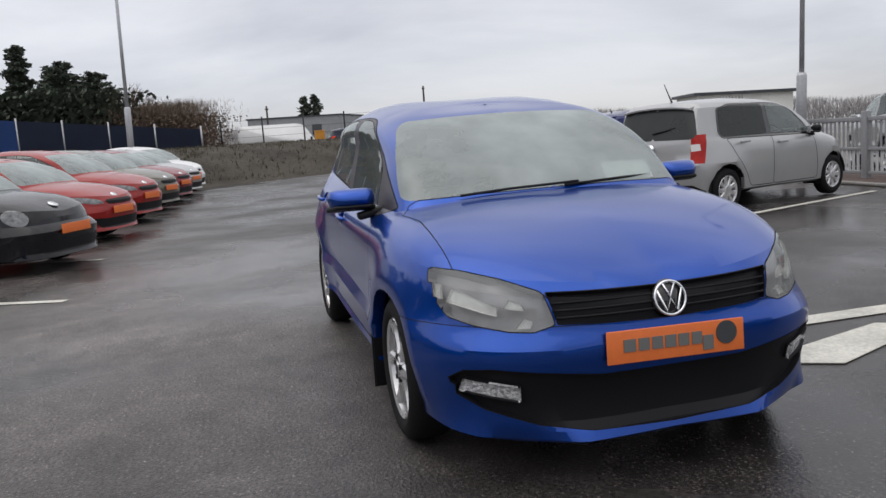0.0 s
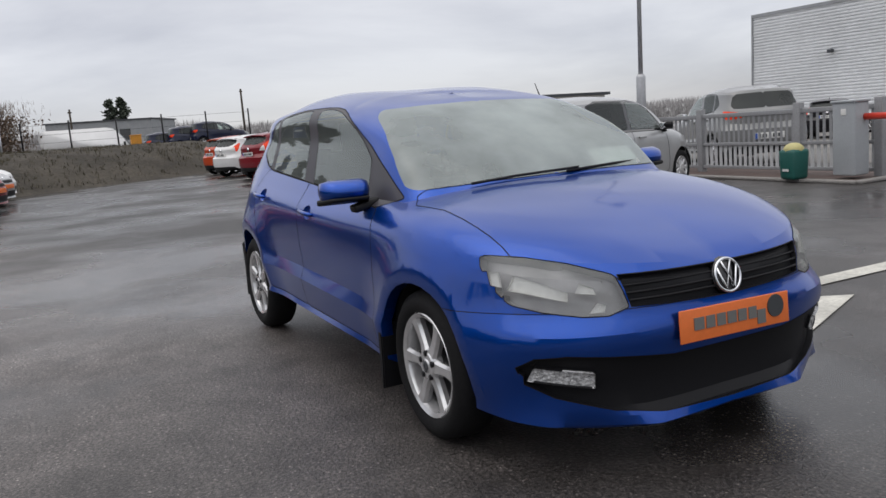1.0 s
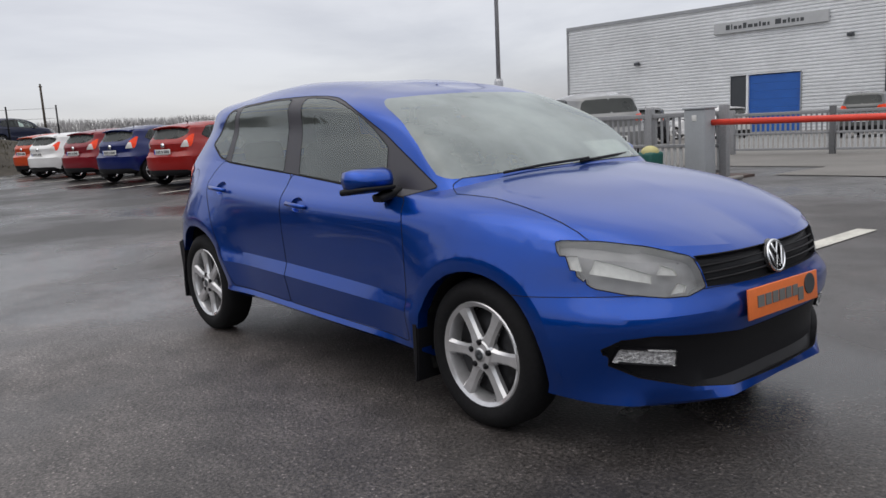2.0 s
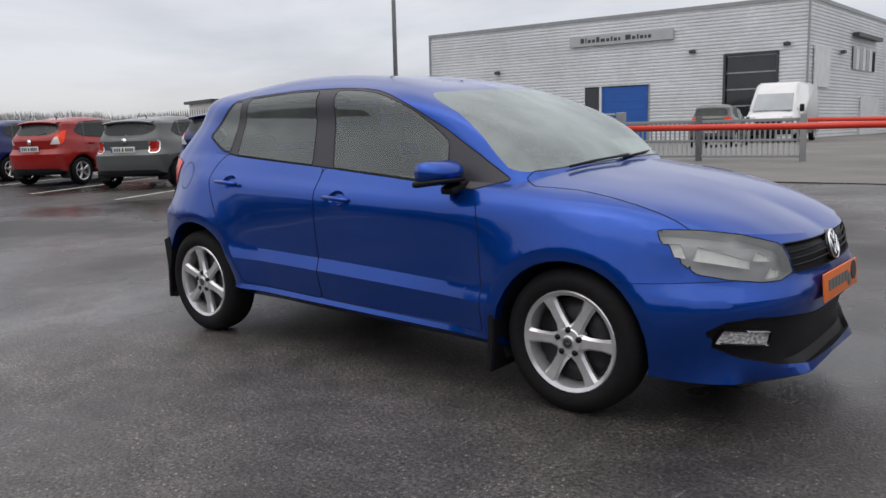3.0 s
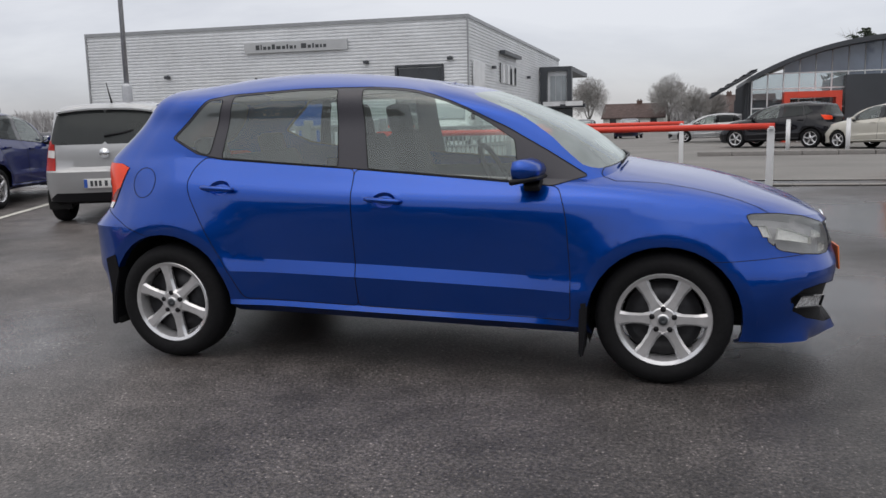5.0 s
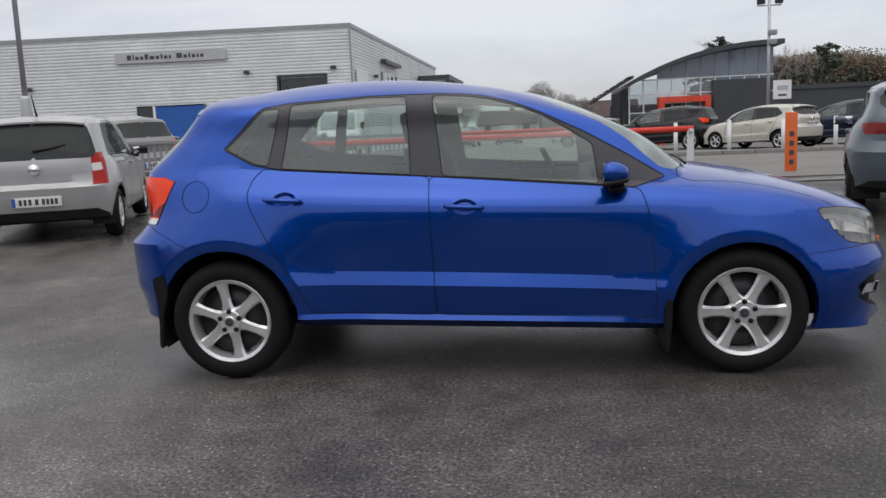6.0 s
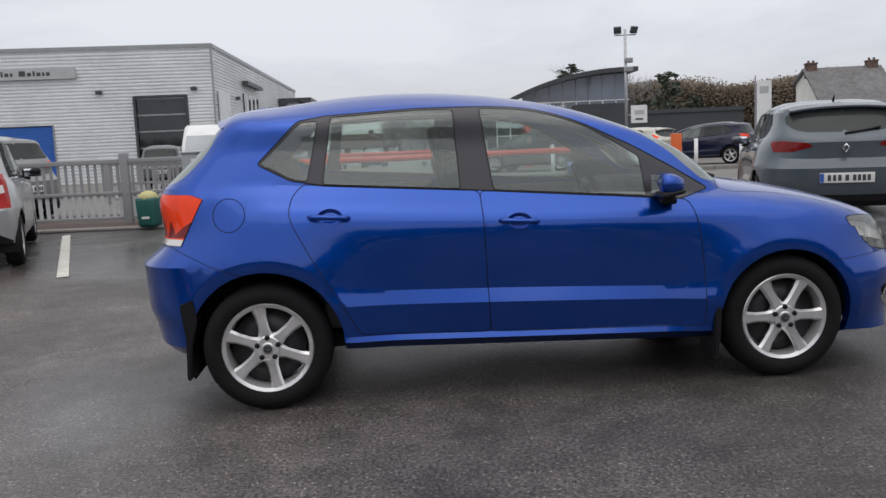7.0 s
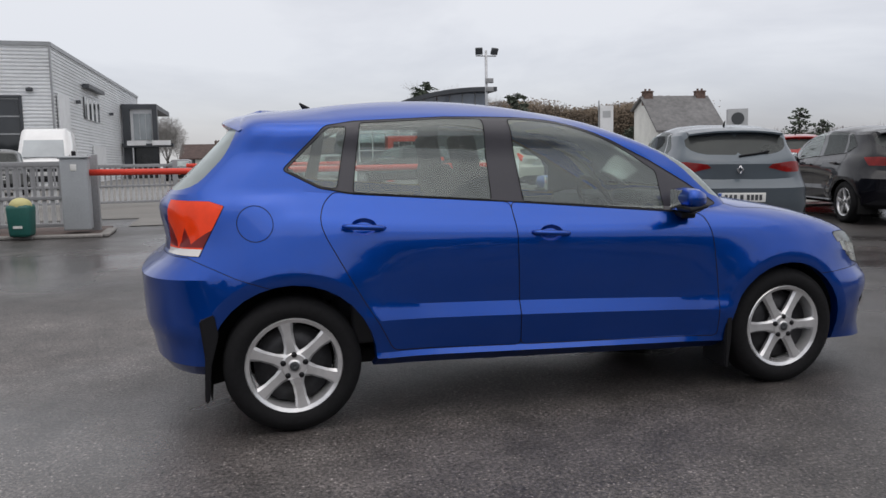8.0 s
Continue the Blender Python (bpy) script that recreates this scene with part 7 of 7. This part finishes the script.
for k, (x, y, h, sh) in enumerate(((-60, -18.0, 9.2, "cone"), (-63, -15.6, 9.6, "cone"), (-64, -13.4, 7.9, "pine"), (-61, -12.3, 8.0, "pine"), (-62, -10.3, 7.2, "pine"), (-58, -21.0, 8.5, "pine"))):
    evergreen(x, y, 1.2, h - 0.6, 20 + k, "dark evergreen tree with ragged outline behind the fence", sh, 16000)
for k, (x, y, h) in enumerate(((-60, -7.9, 6.4), (-62, -6.4, 5.6), (-61, -5.2, 5.2), (-60, -3.6, 5.0), (-66, -2.2, 4.2))):
    bare_tree("bare_tree", x, y, 1.0, h, 40 + k, M_TWIGBROWN if k < 3 else M_TWIG, "leafless brown tree with dense fine twigs", 4, 0.5)
evergreen(-121, 12.6, 0.5, 8.4, 60, "dark rounded evergreen far off", "cone", 2000)
evergreen(-121, 11.0, 0.5, 8.2, 61, "dark rounded evergreen far off", "cone", 2000)
pole(-94, 22.9, 0.5, 7.0, 0.16, "far wooden telegraph pole")
pole(-78, 3.0, 0.8, 4.6, 0.12, "far dark pole on the bank")
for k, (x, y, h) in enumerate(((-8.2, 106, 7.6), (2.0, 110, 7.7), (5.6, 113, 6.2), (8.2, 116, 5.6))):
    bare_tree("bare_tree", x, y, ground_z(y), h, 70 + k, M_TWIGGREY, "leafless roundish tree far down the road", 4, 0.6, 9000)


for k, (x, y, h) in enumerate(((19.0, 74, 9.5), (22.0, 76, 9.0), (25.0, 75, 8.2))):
    bare_tree("bare_tree", x, y, ground_z(y), h, 170 + k, M_TWIGPALE, "leafless tree behind the showroom, haze in its pale colour", 4, 0.5)


def tree_belt(name, pts, h0, h1, n, size, material, label, seed, upright=True):
    """A far belt of trees: thin upright twigs or leaf clumps, uneven along its length."""
    rnd = random.Random(seed)
    bm = bmesh.new()
    run = [0.0]
    for a, b in zip(pts, pts[1:]):
        run.append(run[-1] + math.hypot(b[0] - a[0], b[1] - a[1]))
    for k in range(n):
        f = rnd.random() * run[-1]
        x, y = np.interp(f, run, [p[0] for p in pts]), np.interp(f, run, [p[1] for p in pts])
        x, y = x + rnd.gauss(0, 1.5), y + rnd.gauss(0, 1.5)
        top = h0 + (h1 - h0) * (0.5 + 0.5 * noise.noise(Vector((f * 0.11, seed, 0)))) * (0.75 + 0.5 * abs(noise.noise(Vector((f * 0.6, seed, 5)))))
        z0 = ground_z(y)
        if upright:
            z = rnd.uniform(0.1, 0.85) * top
            l = min(top - z, size * rnd.uniform(3, 7))
            d = Vector((rnd.gauss(0, 0.28), rnd.gauss(0, 0.28), 1)) * l
            s = Vector((rnd.uniform(-1, 1), rnd.uniform(-1, 1), 0)).normalized() * size * 0.22
            b0 = Vector((x, y, z0 + z))
            bm.faces.new([bm.verts.new(p) for p in (b0 - s, b0 + s, b0 + d)])
        else:
            q = Vector((x, y, z0 + rnd.random() ** 0.7 * top))
            u = Vector((rnd.gauss(0, 1), rnd.gauss(0, 1), rnd.gauss(0, 0.6))).normalized() * size * rnd.uniform(0.6, 1.4)
            v = u.orthogonal() * 0.6
            bm.faces.new([bm.verts.new(p) for p in (q - u, q + v, q + u, q - v)])
    tagged(part(name, bm, material), label, "trees", kind="stuff")


tree_belt("fence_shrubs", [(-57, -26), (-58, -14), (-60, -9.6)], 5.4, 7.4, 26000, 0.2, M_PINE, "dark evergreen shrubs behind the blue fence", 11, False)
tree_belt("fence_scrub", [(-60, -9.4), (-60, -3.4)], 3.2, 4.8, 16000, 0.10, M_SCRUB, "dense brown winter scrub behind the fence", 12, False)
tree_belt("scrub_twigs", [(-61, -9.4), (-61, -3.8)], 4.6, 6.6, 40000, 0.075, M_SCRUB, "fine brown winter twigs above the scrub", 13)
tree_belt("far_trees", [(-150, -15), (-150, 60), (-120, 110), (-80, 130), (-40, 120)], 4.0, 8.0, 22000, 0.4, M_TWIGPALE, "line of leafless trees on the horizon, haze in its pale colour", 3)
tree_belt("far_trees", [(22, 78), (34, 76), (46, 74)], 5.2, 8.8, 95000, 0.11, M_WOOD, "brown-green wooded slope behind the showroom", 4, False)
tree_belt("far_trees", [(-5, 150), (30, 130), (70, 100), (110, 60), (130, 0)], 3.0, 7.0, 22000, 0.4, M_TWIGPALE, "line of leafless trees on the horizon, haze in its pale colour", 6)
tree_belt("far_hedge", [(44, 80), (60, 66), (80, 50)], 2.0, 4.2, 3000, 0.5, M_HEDGE, "low dark hedge line behind the cars", 7, False)
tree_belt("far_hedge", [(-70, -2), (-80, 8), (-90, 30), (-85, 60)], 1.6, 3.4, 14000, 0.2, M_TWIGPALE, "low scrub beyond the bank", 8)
for k, (x, y, h, sh) in enumerate(((54, 65, 5.6, "pine"), (56, 64, 4.4, "pine"), (29.5, 72, 5.2, "pine"), (16.5, 68, 8.2, "pine"), (35, 64, 3.8, "pine"), (26.0, 70, 7.4, "pine"))):
    evergreen(x, y, ground_z(y), h, 90 + k, "dark evergreen standing above the roofs", sh, 900)

# An unseen hedge, added behind the camera to darken reflections in paint and glass.
tree_belt("yard_hedge", [(-40, -26), (-10, -24), (20, -24), (45, -20), (60, 0), (62, 20)], 3.5, 6.5, 7000, 0.55, M_HEDGE, "unseen dark hedge and trees added to close the yard", 9, False)
